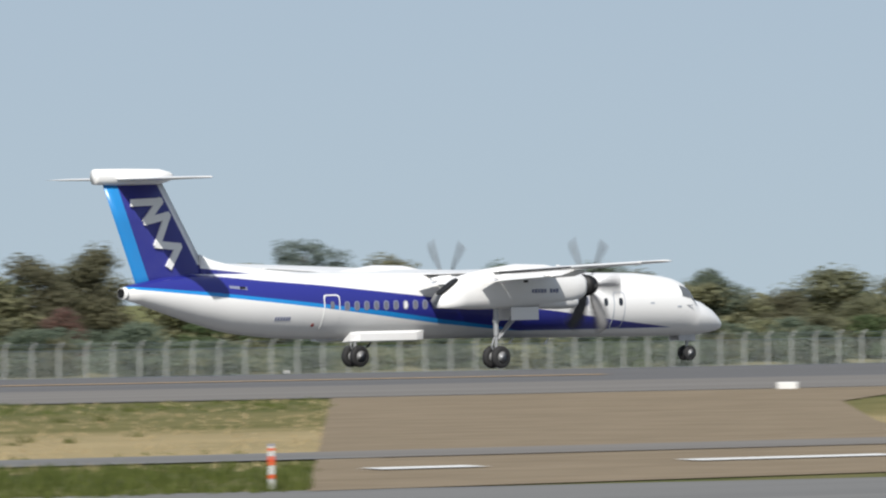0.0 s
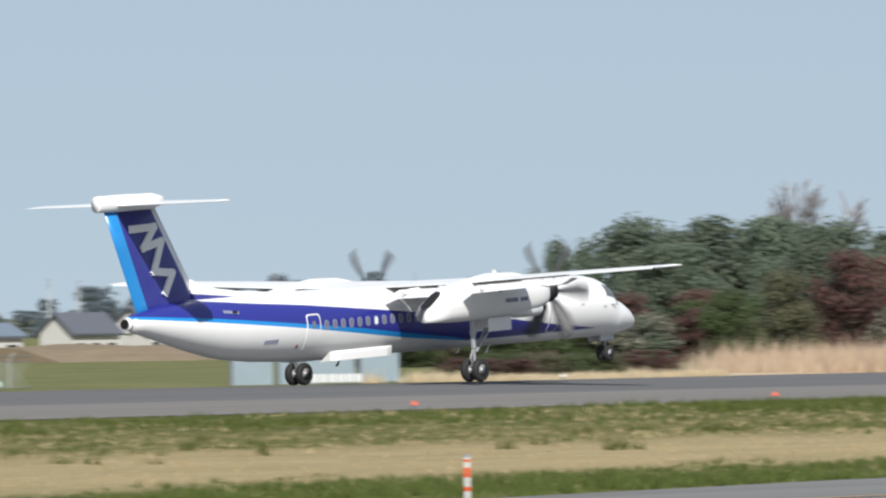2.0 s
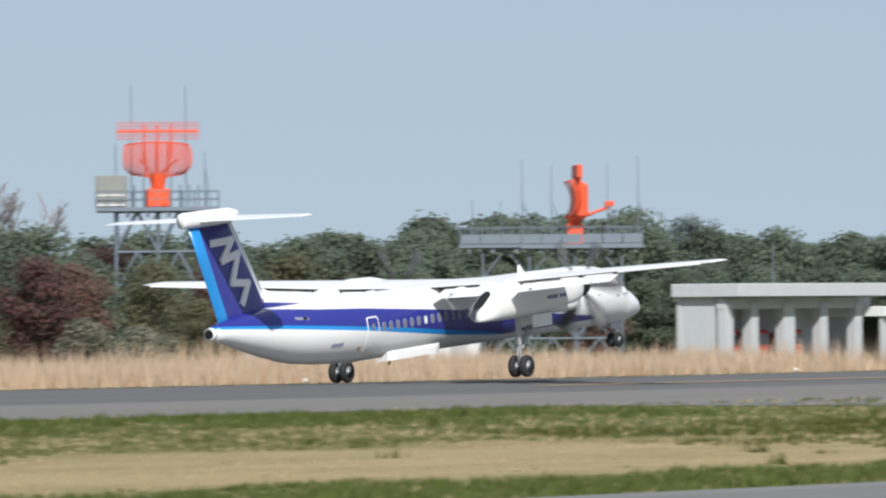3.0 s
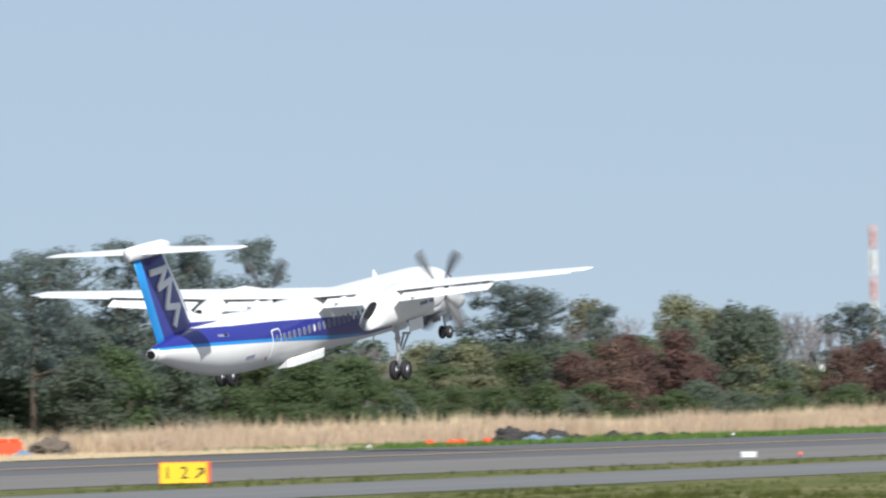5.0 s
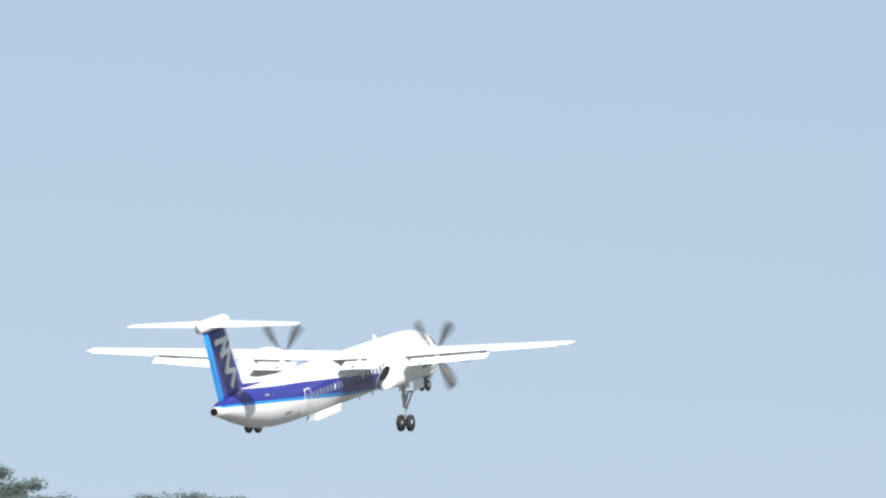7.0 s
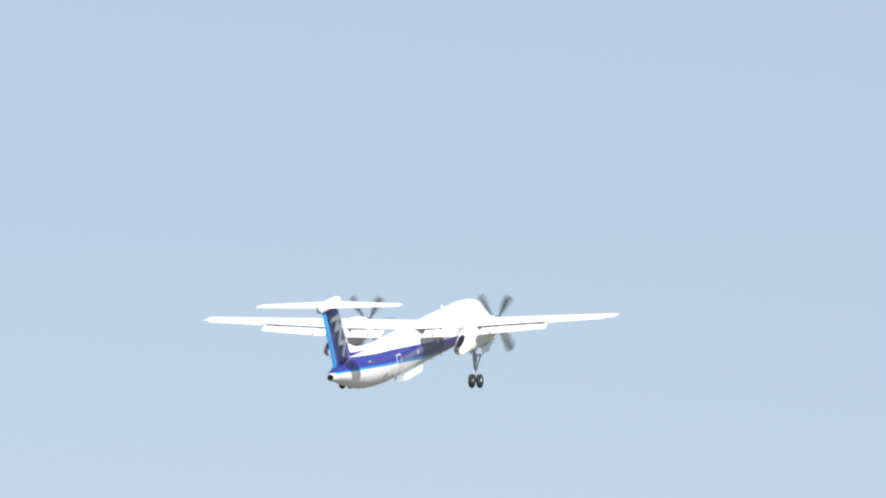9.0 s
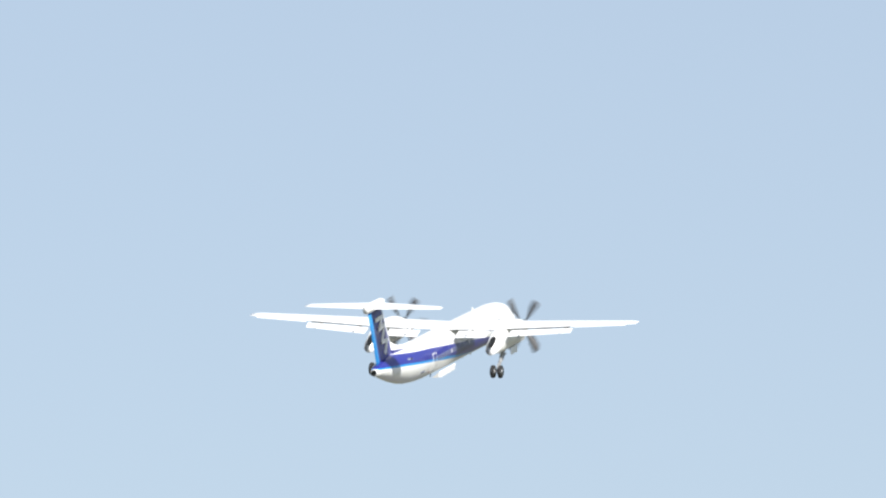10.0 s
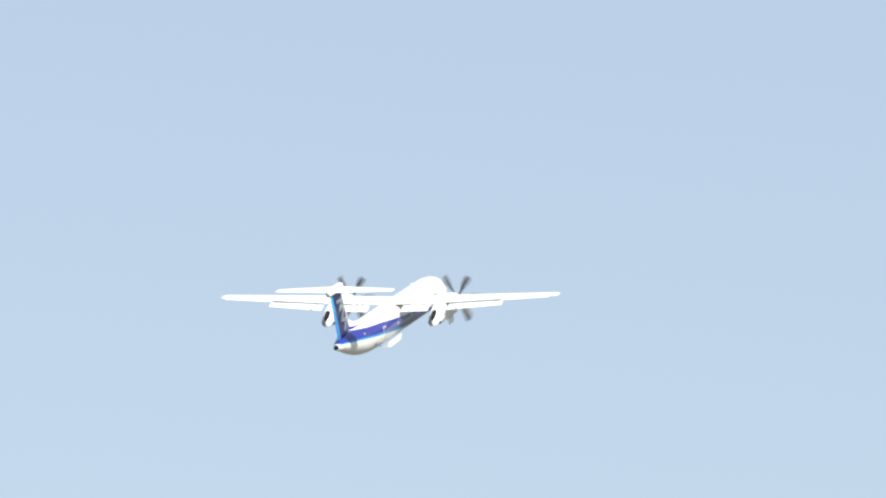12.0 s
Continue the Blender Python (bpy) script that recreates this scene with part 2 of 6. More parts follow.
def asphalt(name, lo, hi, streak=(0.02, 1, 1)):
    m, nt, b = base_mat(name, 0.95)
    b.inputs["Specular IOR Level"].default_value = 0.15
    n = noise_of(nt, 0.9, 5, 0.6, streak)
    fine = noise_of(nt, 30, 3)
    c = ramp(nt, n, ((0.3, lo), (0.7, hi)))
    c = mix(nt, math_of(nt, "MULTIPLY", fine, 0.35), c, tuple(v * 0.6 for v in lo))
    nt.links.new(c, b.inputs["Base Color"])
    bump(nt, b, fine, 0.3, 0.01)
    return m


def turf():
    """Airfield grass: green and straw-coloured bands along the runway with ragged edges."""
    m, nt, b = base_mat("turf", 1.0)
    b.inputs["Specular IOR Level"].default_value = 0.1
    tc = nt.nodes.new("ShaderNodeTexCoord")
    s = nt.nodes.new("ShaderNodeSeparateXYZ")
    nt.links.new(tc.outputs["Object"], s.inputs[0])
    wob = math_of(nt, "MULTIPLY", math_of(nt, "SUBTRACT", noise_of(nt, 0.06, 5, 0.65), 0.5), 9.0)
    y = math_of(nt, "ADD", s.outputs[1], wob)
    f = math_of(nt, "DIVIDE", math_of(nt, "SUBTRACT", y, 80), 120.0)
    g, t = (0.070, 0.094, 0.025), (0.47, 0.37, 0.21)
    band = ramp(nt, f, ((0.0, g), (0.395, g), (0.43, t), (0.53, t), (0.575, (0.16, 0.15, 0.055)), (0.76, g), (0.9, (0.13, 0.135, 0.06)), (1.0, (0.225, 0.215, 0.135))))
    # further along the runway the dry band fades into green
    along = nd(nt, "MapRange")
    nt.links.new(math_of(nt, "ADD", s.outputs[0], math_of(nt, "MULTIPLY", wob, 4.0)), along.inputs[0])
    along.inputs[1].default_value, along.inputs[2].default_value = 232, 268
    band = mix(nt, math_of(nt, "MULTIPLY", along.outputs[0], 0.8), band, (0.095, 0.130, 0.036))
    patch = ramp(nt, noise_of(nt, 0.35, 6, 0.7, (0.35, 1, 1)), ((0.42, (0.40, 0.32, 0.17)), (0.62, (0.08, 0.10, 0.03))))
    c = mix(nt, 0.30, band, patch)
    fine = noise_of(nt, 9, 5, 0.75)
    c = mix(nt, math_of(nt, "MULTIPLY", fine, 0.40), c, (0.07, 0.065, 0.03))
    nt.links.new(c, b.inputs["Base Color"])
    bump(nt, b, fine, 0.8, 0.08)
    return m


M = dict(
    livery=livery(), fin=fin_paint(), dorsal=dorsal_paint(),
    white=plain("white_gloss_paint", (0.80, 0.80, 0.79), 0.3, 0, 0.06, 0.8),
    grey=plain("light_grey_paint", (0.5, 0.51, 0.52), 0.45, 0, 0.12),
    # black parts, and the painted shade of openings and the flap slot
    dark=plain("black_metal_and_shaded_gaps", (0.012, 0.012, 0.013), 0.6, 0.2, 0.3),
    blade=plain("worn_grey_propeller_composite", (0.115, 0.117, 0.122), 0.5, 0, 0.2),
    rubber=plain("tyre_rubber", (0.022, 0.022, 0.023), 0.8, 0, 0.3, 6),
    steel=plain("painted_gear_steel", (0.42, 0.43, 0.44), 0.4, 0.4, 0.2, 4),
    glass=plain("dark_cabin_glass", (0.03, 0.035, 0.045), 0.08, 0, 0.2),
    blind=plain("window_with_blind", (0.19, 0.20, 0.25), 0.25, 0, 0.2),
    line=plain("door_outline_grey", (0.42, 0.45, 0.50), 0.4, 0, 0.1),
    winframe=plain("window_surround", (0.23, 0.25, 0.36), 0.35, 0, 0.15),
    screen=plain("pale_cockpit_glass", (0.13, 0.14, 0.15), 0.1, 0, 0.2),
    red=plain("red_marking", (0.35, 0.04, 0.03), 0.5),
    bluegrey=plain("faded_blue_marking", (0.22, 0.24, 0.34), 0.5),
    runway=asphalt("grooved_runway_asphalt", (0.112, 0.112, 0.114), (0.150, 0.149, 0.150)),
    shoulder=asphalt("weathered_shoulder_asphalt", (0.165, 0.156, 0.145), (0.215, 0.204, 0.190)),
    taxi=asphalt("grey_taxiway_asphalt", (0.155, 0.155, 0.152), (0.205, 0.203, 0.197)),
    dirt=asphalt("bare_brown_earth", (0.190, 0.150, 0.100), (0.255, 0.204, 0.140), (0.3, 1, 1)),
    # mast red is paled to put the haze before the masts into it
    mast_red=plain("hazed_red_mast_paint", (0.60, 0.40, 0.39), 0.7, 0, 0.15),
    post=plain("weathered_concrete_post", (0.45, 0.46, 0.45), 0.9, 0, 0.3),
    zinc=plain("weathered_zinc_wire", (0.38, 0.42, 0.41), 0.7, 0, 0.2),
    litter=plain("dry_reed_litter", (0.58, 0.46, 0.31), 0.95, 0, 0.35, 0.6),
    paint_white=plain("worn_white_road_paint", (0.72, 0.72, 0.70), 0.7, 0, 0.25, 3),
    paint_orange=plain("worn_yellow_road_paint", (0.44, 0.30, 0.16), 0.7, 0, 0.3, 3),
    turf=turf(),
    concrete=plain("pale_concrete", (0.52, 0.54, 0.56), 0.8, 0, 0.25, 1.5),
    wallw=plain("white_rendered_wall", (0.76, 0.77, 0.78), 0.8, 0, 0.18, 0.8),
    galv=plain("galvanised_steel", (0.22, 0.26, 0.31), 0.5, 0.4, 0.25, 3),
    shade=plain("shaded_glass", (0.14, 0.15, 0.15), 0.2, 0, 0.3, 1.5),
    shelter=plain("weathered_grey_sheet", (0.27, 0.28, 0.26), 0.7, 0, 0.3, 1.2),
    orange=plain("signal_orange_paint", (0.78, 0.10, 0.03), 0.5, 0, 0.15),
    yellow=plain("yellow_car_paint", (0.75, 0.40, 0.02), 0.35, 0, 0.1),
    signyellow=plain("yellow_sign_face", (0.83, 0.56, 0.02), 0.5, 0, 0.08),
    black=plain("black_sign_lettering", (0.02, 0.02, 0.02), 0.6),
    bark=plain("grey_brown_bark", (0.11, 0.085, 0.065), 0.9, 0, 0.4, 3),
    hbark=plain("pale_bare_twigs", (0.25, 0.235, 0.235), 0.9, 0, 0.3, 3),
    roof=plain("dark_tiled_roof", (0.115, 0.125, 0.15), 0.6, 0, 0.3),
    roofb=plain("blue_grey_sheet_roof", (0.16, 0.20, 0.25), 0.5, 0, 0.2),
    roofr=plain("rust_brown_roof", (0.33, 0.21, 0.18), 0.7, 0, 0.25),
    cream=plain("cream_house_wall", (0.60, 0.59, 0.55), 0.8, 0, 0.2),
    truck=plain("red_fire_engine_paint", (0.42, 0.02, 0.02), 0.3, 0, 0.1),
    bluepanel=plain("pale_blue_sheet_panel", (0.23, 0.30, 0.34), 0.6, 0, 0.25),
    spoil=plain("brown_earth_spoil", (0.17, 0.135, 0.105), 0.95, 0, 0.4, 1),
    rubble=plain("dark_rubble", (0.060, 0.055, 0.052), 0.95, 0, 0.5, 2),
    turquoise=plain("pale_turquoise_sheet", (0.50, 0.66, 0.60), 0.55, 0, 0.15, 1),
    sheet=plain("weathered_blue_grey_sheet", (0.34, 0.42, 0.47), 0.6, 0, 0.3, 1.2),
    bluesheet=plain("faded_blue_sheet", (0.20, 0.29, 0.42), 0.6, 0, 0.25, 2),
    # evergreen and pine colours are lifted and greyed to hold the haze
    l_forest=leaf("haze_lifted_evergreen_leaves", (0.165, 0.205, 0.155), (0.255, 0.300, 0.215), 0.66),
    l_pine=leaf("haze_lifted_pine_needles", (0.175, 0.215, 0.200), (0.255, 0.300, 0.262), 0.66),
    l_green=leaf("fresh_green_leaves", (0.115, 0.155, 0.078), (0.195, 0.245, 0.120), 0.66),
    l_pale=leaf("pale_spring_leaves", (0.22, 0.225, 0.135), (0.40, 0.39, 0.245), 0.66),
    l_red=leaf("russet_new_leaves", (0.165, 0.142, 0.118), (0.34, 0.175, 0.152), 0.66),
    l_brown=leaf("olive_brown_leaves", (0.180, 0.185, 0.118), (0.300, 0.295, 0.185), 0.66),
    l_white=leaf("grey_blossom_leaves", (0.16, 0.17, 0.12), (0.42, 0.42, 0.34)),
    # haze before the far trees is painted in as pale grey-blue leaf colour
    l_haze=leaf("haze_tinted_leaves", (0.24, 0.285, 0.315), (0.32, 0.365, 0.39), 0.7),
    grass=leaf("grass_blades", (0.070, 0.092, 0.022), (0.165, 0.185, 0.055), 0.4),
    verge=leaf("lush_verge_blades", (0.10, 0.17, 0.035), (0.20, 0.28, 0.08), 0.5),
    straw=leaf("dry_straw_blades", (0.38, 0.30, 0.165), (0.60, 0.49, 0.30), 0.4),
    reed=leaf("dry_reed_stalks", (0.70, 0.56, 0.38), (0.90, 0.77, 0.57), 0.6),
)


# ---------------------------------------------------------------- building helpers
def link_mesh(name, me, mat, parent=None, label=""):
    me.materials.append(mat)
    ob = new(name, me)
    ob.parent = parent
    return tagged(ob, label)


def part(name, bm, mat, parent=None, label="", smooth=False):
    me = bpy.data.meshes.new(name)
    bm.normal_update()
    bm.to_mesh(me)
    bm.free()
    if smooth:
        me.polygons.foreach_set("use_smooth", [True] * len(me.polygons))
    return link_mesh(name, me, mat, parent, label)


def thing(name, label, category, m=None, group="", kind=""):
    ob = new(name)
    ob.empty_display_size = 0.5
    if m is not None:
        ob.matrix_basis = m
    return tagged(ob, label, category, group, kind)


def box(bm, c, s, rot=None, bevel=0.0):
    m = Matrix.Translation(c) @ (rot or Matrix()) @ Matrix.Diagonal((*s, 1))
    r = bmesh.ops.create_cube(bm, size=1, matrix=m)
    if bevel:
        es = list({e for v in r["verts"] for e in v.link_edges})
        bmesh.ops.bevel(bm, geom=es, offset=bevel, segments=1, affect="EDGES")
    return bm


def boxed(c, s, rot=None, bevel=0.0):
    return box(bmesh.new(), c, s, rot, bevel)


def rod(bm, a, b, r0, r1=None, n=8):
    a, b = Vector(a), Vector(b)
    q = (b - a).to_track_quat("Z", "Y").to_matrix().to_4x4()
    bmesh.ops.create_cone(bm, cap_ends=True, segments=n, radius1=r0, radius2=r0 if r1 is None else r1, depth=(b - a).length,
                          matrix=Matrix.Translation((a + b) / 2) @ q)
    return bm


def loft(rings, cap=True, closed=True):
    """A skin over rings of points, ring after ring."""
    bm = bmesh.new()
    vs = [[bm.verts.new(p) for p in r] for r in rings]
    n = len(rings[0])
    for a, b in zip(vs, vs[1:]):
        for i in range(n if closed else n - 1):
            j = (i + 1) % n
            bm.faces.new((a[i], a[j], b[j], b[i]))
    if cap:
        bm.faces.new(vs[0][::-1])
        bm.faces.new(vs[-1])
    bmesh.ops.recalc_face_normals(bm, faces=bm.faces)
    return bm


def mesh_of(name, verts, faces, mat, parent=None, label=""):
    me = bpy.data.meshes.new(name)
    me.from_pydata([tuple(v) for v in verts], [], faces)
    return link_mesh(name, me, mat, parent, label)


# ---------------------------------------------------------------- ground
PROFILE = ((-900, -2.0), (60, -2.0), (113, -1.75), (170, -0.47), (200, -0.02), (230, -0.47), (250, -0.75), (330, -0.9), (6000, -1.0))


def ground_z(y):
    for (a, za), (b, zb) in zip(PROFILE, PROFILE[1:]):
        if y <= b:
            return za + (zb - za) * (y - a) / (b - a)
    return -1.0


def strip(name, outline, mat, lift, label="", parent=None, kind="structure"):
    """A flat sheet with the given plan outline [(x, y), ...], laid on the ground and cut where the ground bends."""
    bm = bmesh.new()
    bm.faces.new([bm.verts.new((x, y, 0)) for x, y in outline])
    for y, _ in PROFILE[1:-1]:
        bmesh.ops.bisect_plane(bm, geom=bm.verts[:] + bm.edges[:] + bm.faces[:], plane_co=(0, y, 0), plane_no=(0, 1, 0))
    for v in bm.verts:
        v.co.z = ground_z(v.co.y) + lift
    bmesh.ops.recalc_face_normals(bm, faces=bm.faces)
    ob = part(name, bm, mat, parent)
    if ob.data.polygons and ob.data.polygons[0].normal.z < 0:
        ob.data.flip_normals()
    return tagged(ob, label, "", "", kind)


def rect(x0, x1, y0, y1):
    return [(x0, y0), (x1, y0), (x1, y1), (x0, y1)]


# the grass reaches the taxiway along a gently bent edge
TAXI_EDGE = [(75, 112.5), (95, 109.0), (122, 109.5), (131, 114.6), (144, 116.0), (153, 120.0), (170, 121.9)]


def build_ground():
    bm = bmesh.new()
    xs = (-2500, 4500)
    rows = [[bm.verts.new((x, y, z)) for x in xs] for y, z in PROFILE]
    for a, b in zip(rows, rows[1:]):
        bm.faces.new((a[0], a[1], b[1], b[0]))
    tagged(part("ground", bm, M["turf"]), "airfield turf in green and straw bands", "", "", "structure")
    strip("runway", rect(-1500, 2500, 184, 228), M["runway"], 0.02, "dark grey asphalt runway")
    strip("runway_shoulder", rect(-1500, 2500, 170, 184), M["shoulder"], 0.022, "paler weathered asphalt runway shoulder")
    strip("runway_edge_line", rect(-1500, 150, 191.0, 191.9), M["paint_orange"], 0.04, "worn pale orange edge line")
    strip("runway_edge_line", rect(300, 1600, 191.0, 191.9), M["paint_orange"], 0.04, "worn pale orange edge line")
    strip("taxiway", [(-1500, 60), (1500, 60), (1500, 122)] + TAXI_EDGE[::-1] + [(-1500, 113)], M["taxi"], 0.02, "grey asphalt taxiway")
    strip("taxiway_line", rect(150, 1500, 114.6, 114.9), M["paint_orange"], 0.04, "pale orange taxiway centre line")
    strip("exit_taxiway", [(268, 170), (290, 156), (700, 154.5), (700, 164.5), (312, 165), (303, 170)], M["taxi"], 0.022, "grey asphalt exit taxiway beside the runway")
    # pale litter strips, added so that light bounces up into the reeds
    for outline in ([(331, 249), (432, 249), (432, 277), (368, 277)], rect(432, 500, 248, 256), [(500, 257), (611, 257), (704, 301), (500, 301)]):
        strip("reed_bed", outline, M["litter"], 0.03, "pale dry litter added under the reeds to bounce light into them")
    strip("bare_strip", [(79, 111), (105, 113), (112, 126), (123, 143), (134, 158), (145, 167), (160, 170), (122, 170)], M["dirt"], 0.03, "bare brown earth strip crossing the turf")
    strip("service_path", rect(-200, 92.5, 127.4, 131.4), M["taxi"], 0.045, "narrow grey asphalt path")
    strip("service_path", rect(92.5, 118, 127.4, 131.4), M["shoulder"], 0.045, "narrow path under brown dust")
    strip("earth_edge", rect(60, 190, 169.75, 170.05), M["rubble"], 0.05, "dark worn edge of the shoulder")
    strip("earth_edge", rect(93, 116, 127.25, 127.4), M["spoil"], 0.06, "dark worn edge of the path")
    for a, b in ((88.2, 91.6), (98.5, 105.5)):
        strip("white_marking", rect(a, b, 120.6, 121.7), M["paint_white"], 0.06, "white painted marking on bare earth")


build_ground()


# ---------------------------------------------------------------- the aircraft
HULL = (
    (15.83, 1.46, 1.38, 0.03), (15.70, 1.63, 1.28, 0.22), (15.45, 1.84, 1.2, 0.42), (15.03, 2.14, 1.13, 0.66), (14.43, 2.44, 1.06, 0.9),
    (13.95, 2.58, 1.04, 1.03), (13.74, 2.64, 1.03, 1.08), (13.66, 2.72, 1.03, 1.1), (13.36, 3.20, 1.03, 1.16), (13.22, 3.31, 1.03, 1.18), (12.89, 3.43, 1.03, 1.22), (12.37, 3.53, 1.03, 1.27), (11, 3.66, 1.04, 1.33),
    (9, 3.7, 1.06, 1.34), (4, 3.79, 1.12, 1.34), (0, 3.86, 1.17, 1.34), (-5, 3.92, 1.24, 1.34), (-7, 3.94, 1.28, 1.34),
    (-8.47, 3.95, 1.37, 1.31), (-9.89, 3.96, 1.52, 1.22), (-10.83, 3.96, 1.68, 1.12), (-12.25, 3.93, 2.04, 0.92), (-13.66, 3.82, 2.45, 0.66),
    (-14.89, 3.62, 2.83, 0.42), (-15.46, 3.5, 2.98, 0.27),
)


def hull(x):
    for a, b in zip(HULL, HULL[1:]):
        if b[0] <= x <= a[0]:
            f = (a[0] - x) / (a[0] - b[0])
            return [p + (q - p) * f for p, q in zip(a[1:], b[1:])]
    return list(HULL[-1][1:])


def skin(x, z, side, out=0.0):
    """The point of the fuselage's side at station x and height z."""
    top, bot, hw = hull(x)
    c, r = (top + bot) / 2, (top - bot) / 2
    k = max(-0.999, min(0.999, (z - c) / r))
    return Vector((x, side * (hw * math.sqrt(1 - k * k) + out), z))


def skin_patch(pts, side, out, thick=0.01):
    """A thin plate with the given (x, z) outline, bent onto the fuselage."""
    bm = bmesh.new()
    o = [bm.verts.new(skin(x, z, side, out)) for x, z in pts]
    i = [bm.verts.new(skin(x, z, side, out - thick - 0.02)) for x, z in pts]
    bm.faces.new(o)
    for k in range(len(pts)):
        j = (k + 1) % len(pts)
        bm.faces.new((o[k], i[k], i[j], o[j]))
    bmesh.ops.recalc_face_normals(bm, faces=bm.faces)
    return bm


def rounded(cx, cz, w, h, r, lean=0.0, n=4):
    pts = []
    for sx, sz, a0 in ((1, 1, 0), (-1, 1, 90), (-1, -1, 180), (1, -1, 270)):
        for k in range(n + 1):
            a = radians(a0 + 90 * k / n)
            z = sz * (h / 2 - r) + r * math.sin(a)
            pts.append((cx + sx * (w / 2 - r) + r * math.cos(a) + lean * z, cz + z))
    return pts


def glazing(x0, x1, a0, a1, side, lean=0.0, out=0.014):
    """A pane bent onto the nose between two stations and two angles up from the side, its upper edge set back by lean."""
    rings = []
    for i in range(6):
        x = x0 + (x1 - x0) * i / 5
        ring = []
        for k, o in [(k, out) for k in range(6)] + [(k, -0.03) for k in range(5, -1, -1)]:
            a = radians(a0 + (a1 - a0) * k / 5)
            q = x + lean * k / 5
            top, bot, hw = hull(q)
            r = (top - bot) / 2
            ring.append((q + o * 0.5, side * (hw + o) * math.cos(a), (top + bot) / 2 + (r + o) * math.sin(a)))
        rings.append(ring)
    return loft(rings)


def dense(pts, step=0.12):
    """The outline with further points along its straight sides."""
    out = []
    for (x0, z0), (x1, z1) in zip(pts, pts[1:] + pts[:1]):
        n = max(1, int(math.hypot(x1 - x0, z1 - z0) / step))
        out += [(x0 + (x1 - x0) * k / n, z0 + (z1 - z0) * k / n) for k in range(n)]
    return out


def ring_patch(outer, inner, side, out):
    bm = bmesh.new()
    a = [bm.verts.new(skin(x, z, side, out)) for x, z in outer]
    b = [bm.verts.new(skin(x, z, side, out)) for x, z in inner]
    c = [bm.verts.new(skin(x, z, side, out - 0.03)) for x, z in outer]
    for i in range(len(a)):
        j = (i + 1) % len(a)
        bm.faces.new((a[i], a[j], b[j], b[i]))
        bm.faces.new((c[i], c[j], a[j], a[i]))
    bmesh.ops.recalc_face_normals(bm, faces=bm.faces)
    return bm


def frame_patch(cx, cz, w, h, t, side, out):
    """A door outline: a ring bent onto the fuselage."""
    outer = dense(rounded(cx, cz, w, h, 0.14))
    k, q = (w - 2 * t) / w, (h - 2 * t) / h
    return ring_patch(outer, [(cx + (x - cx) * k, cz + (z - cz) * q) for x, z in outer], side, out)


def airfoil(le, te, y, z, thick, n=9, up=True, drop=0.0):
    """A closed ring of a wing section between leading and trailing edge."""
    pts = []
    for k in range(n):
        f = k / (n - 1)
        t = thick * 2.6 * (math.sqrt(f) - f) * (1 - 0.25 * f) + 0.004
        pts.append((f, t * 0.65))
    low = [(f, -t * 0.55) for f, t in pts[-1:0:-1]]
    return [(le + (te - le) * f, y, z + t - drop * f) for f, t in pts + low]


def wing_half(side):
    secs = ((0.0, 2.35, -0.75, 3.75, 0.40), (0.15, 2.35, -0.75, 3.75, 0.40), (1.5, 2.35, -0.75, 3.77, 0.40), (4.4, 2.35, -0.75, 3.82, 0.38), (9.2, 1.55, -0.62, 4.02, 0.27), (13.6, 0.85, -0.48, 4.19, 0.17), (14.06, 0.6, -0.38, 4.21, 0.06))
    return loft([airfoil(le, te, side * y, z, th) for y, le, te, z, th in secs])


def flap(side, y0, y1, a, b):
    """A lowered trailing-edge flap between two spanwise stations (leading edge x, chord, z)."""
    return loft([airfoil(le, le - c, side * y, z, 0.13, drop=d) for y, (le, c, z, d) in ((y0, a), (y1, b))])


def fin_mesh():
    rings = []
    for z, te, le, th in ((3.3, -14.82, -11.2, 0.36), (3.9, -15.06, -11.25, 0.36), (4.2, -15.18, -11.51, 0.34), (4.65, -15.36, -11.76, 0.32), (6.0, -15.9, -12.6, 0.27), (7.55, -16.52, -13.57, 0.22)):
        r = airfoil(le, te, 0, 0, th)
        rings.append([(x, yy, z) for x, _, yy in r])
    return loft(rings)


ZIGZAG = ((-15.08, 6.76), (-13.76, 6.80), (-14.45, 6.04), (-13.40, 6.24), (-13.90, 5.12), (-12.86, 5.02), (-13.32, 4.28))


def stroke(a, b, width, side, y):
    """One straight flat bar of the fin's zigzag emblem."""
    a, b = Vector(a), Vector(b)
    d = (b - a).normalized()
    n = Vector((-d.y, d.x)) * width / 2
    a, b = a - d * width * 0.38, b + d * width * 0.38
    bm = bmesh.new()
    v = [bm.verts.new((q.x, side * h, q.y)) for h in (y, 0.05) for q in (a + n, b + n, b - n, a - n)]
    for f in ((0, 1, 2, 3), (0, 4, 5, 1), (1, 5, 6, 2), (2, 6, 7, 3), (3, 7, 4, 0)):
        bm.faces.new([v[i] for i in f])
    bmesh.ops.recalc_face_normals(bm, faces=bm.faces)
    return bm


def dorsal_mesh():
    rings = []
    for x, z0, z1, w in ((-11.75, 3.5, 4.70, 0.12), (-11.4, 3.5, 4.55, 0.16), (-11.02, 3.5, 4.44, 0.2), (-10.27, 3.5, 4.28, 0.24), (-9.13, 3.5, 4.12, 0.28), (-7.8, 3.5, 4.02, 0.3), (-6.2, 3.5, 3.93, 0.2)):
        rings.append([(x, -w * 1.6, z0), (x, -w, z1 - 0.12), (x, -w * 0.4, z1), (x, w * 0.4, z1), (x, w, z1 - 0.12), (x, w * 1.6, z0)])
    return loft(rings)


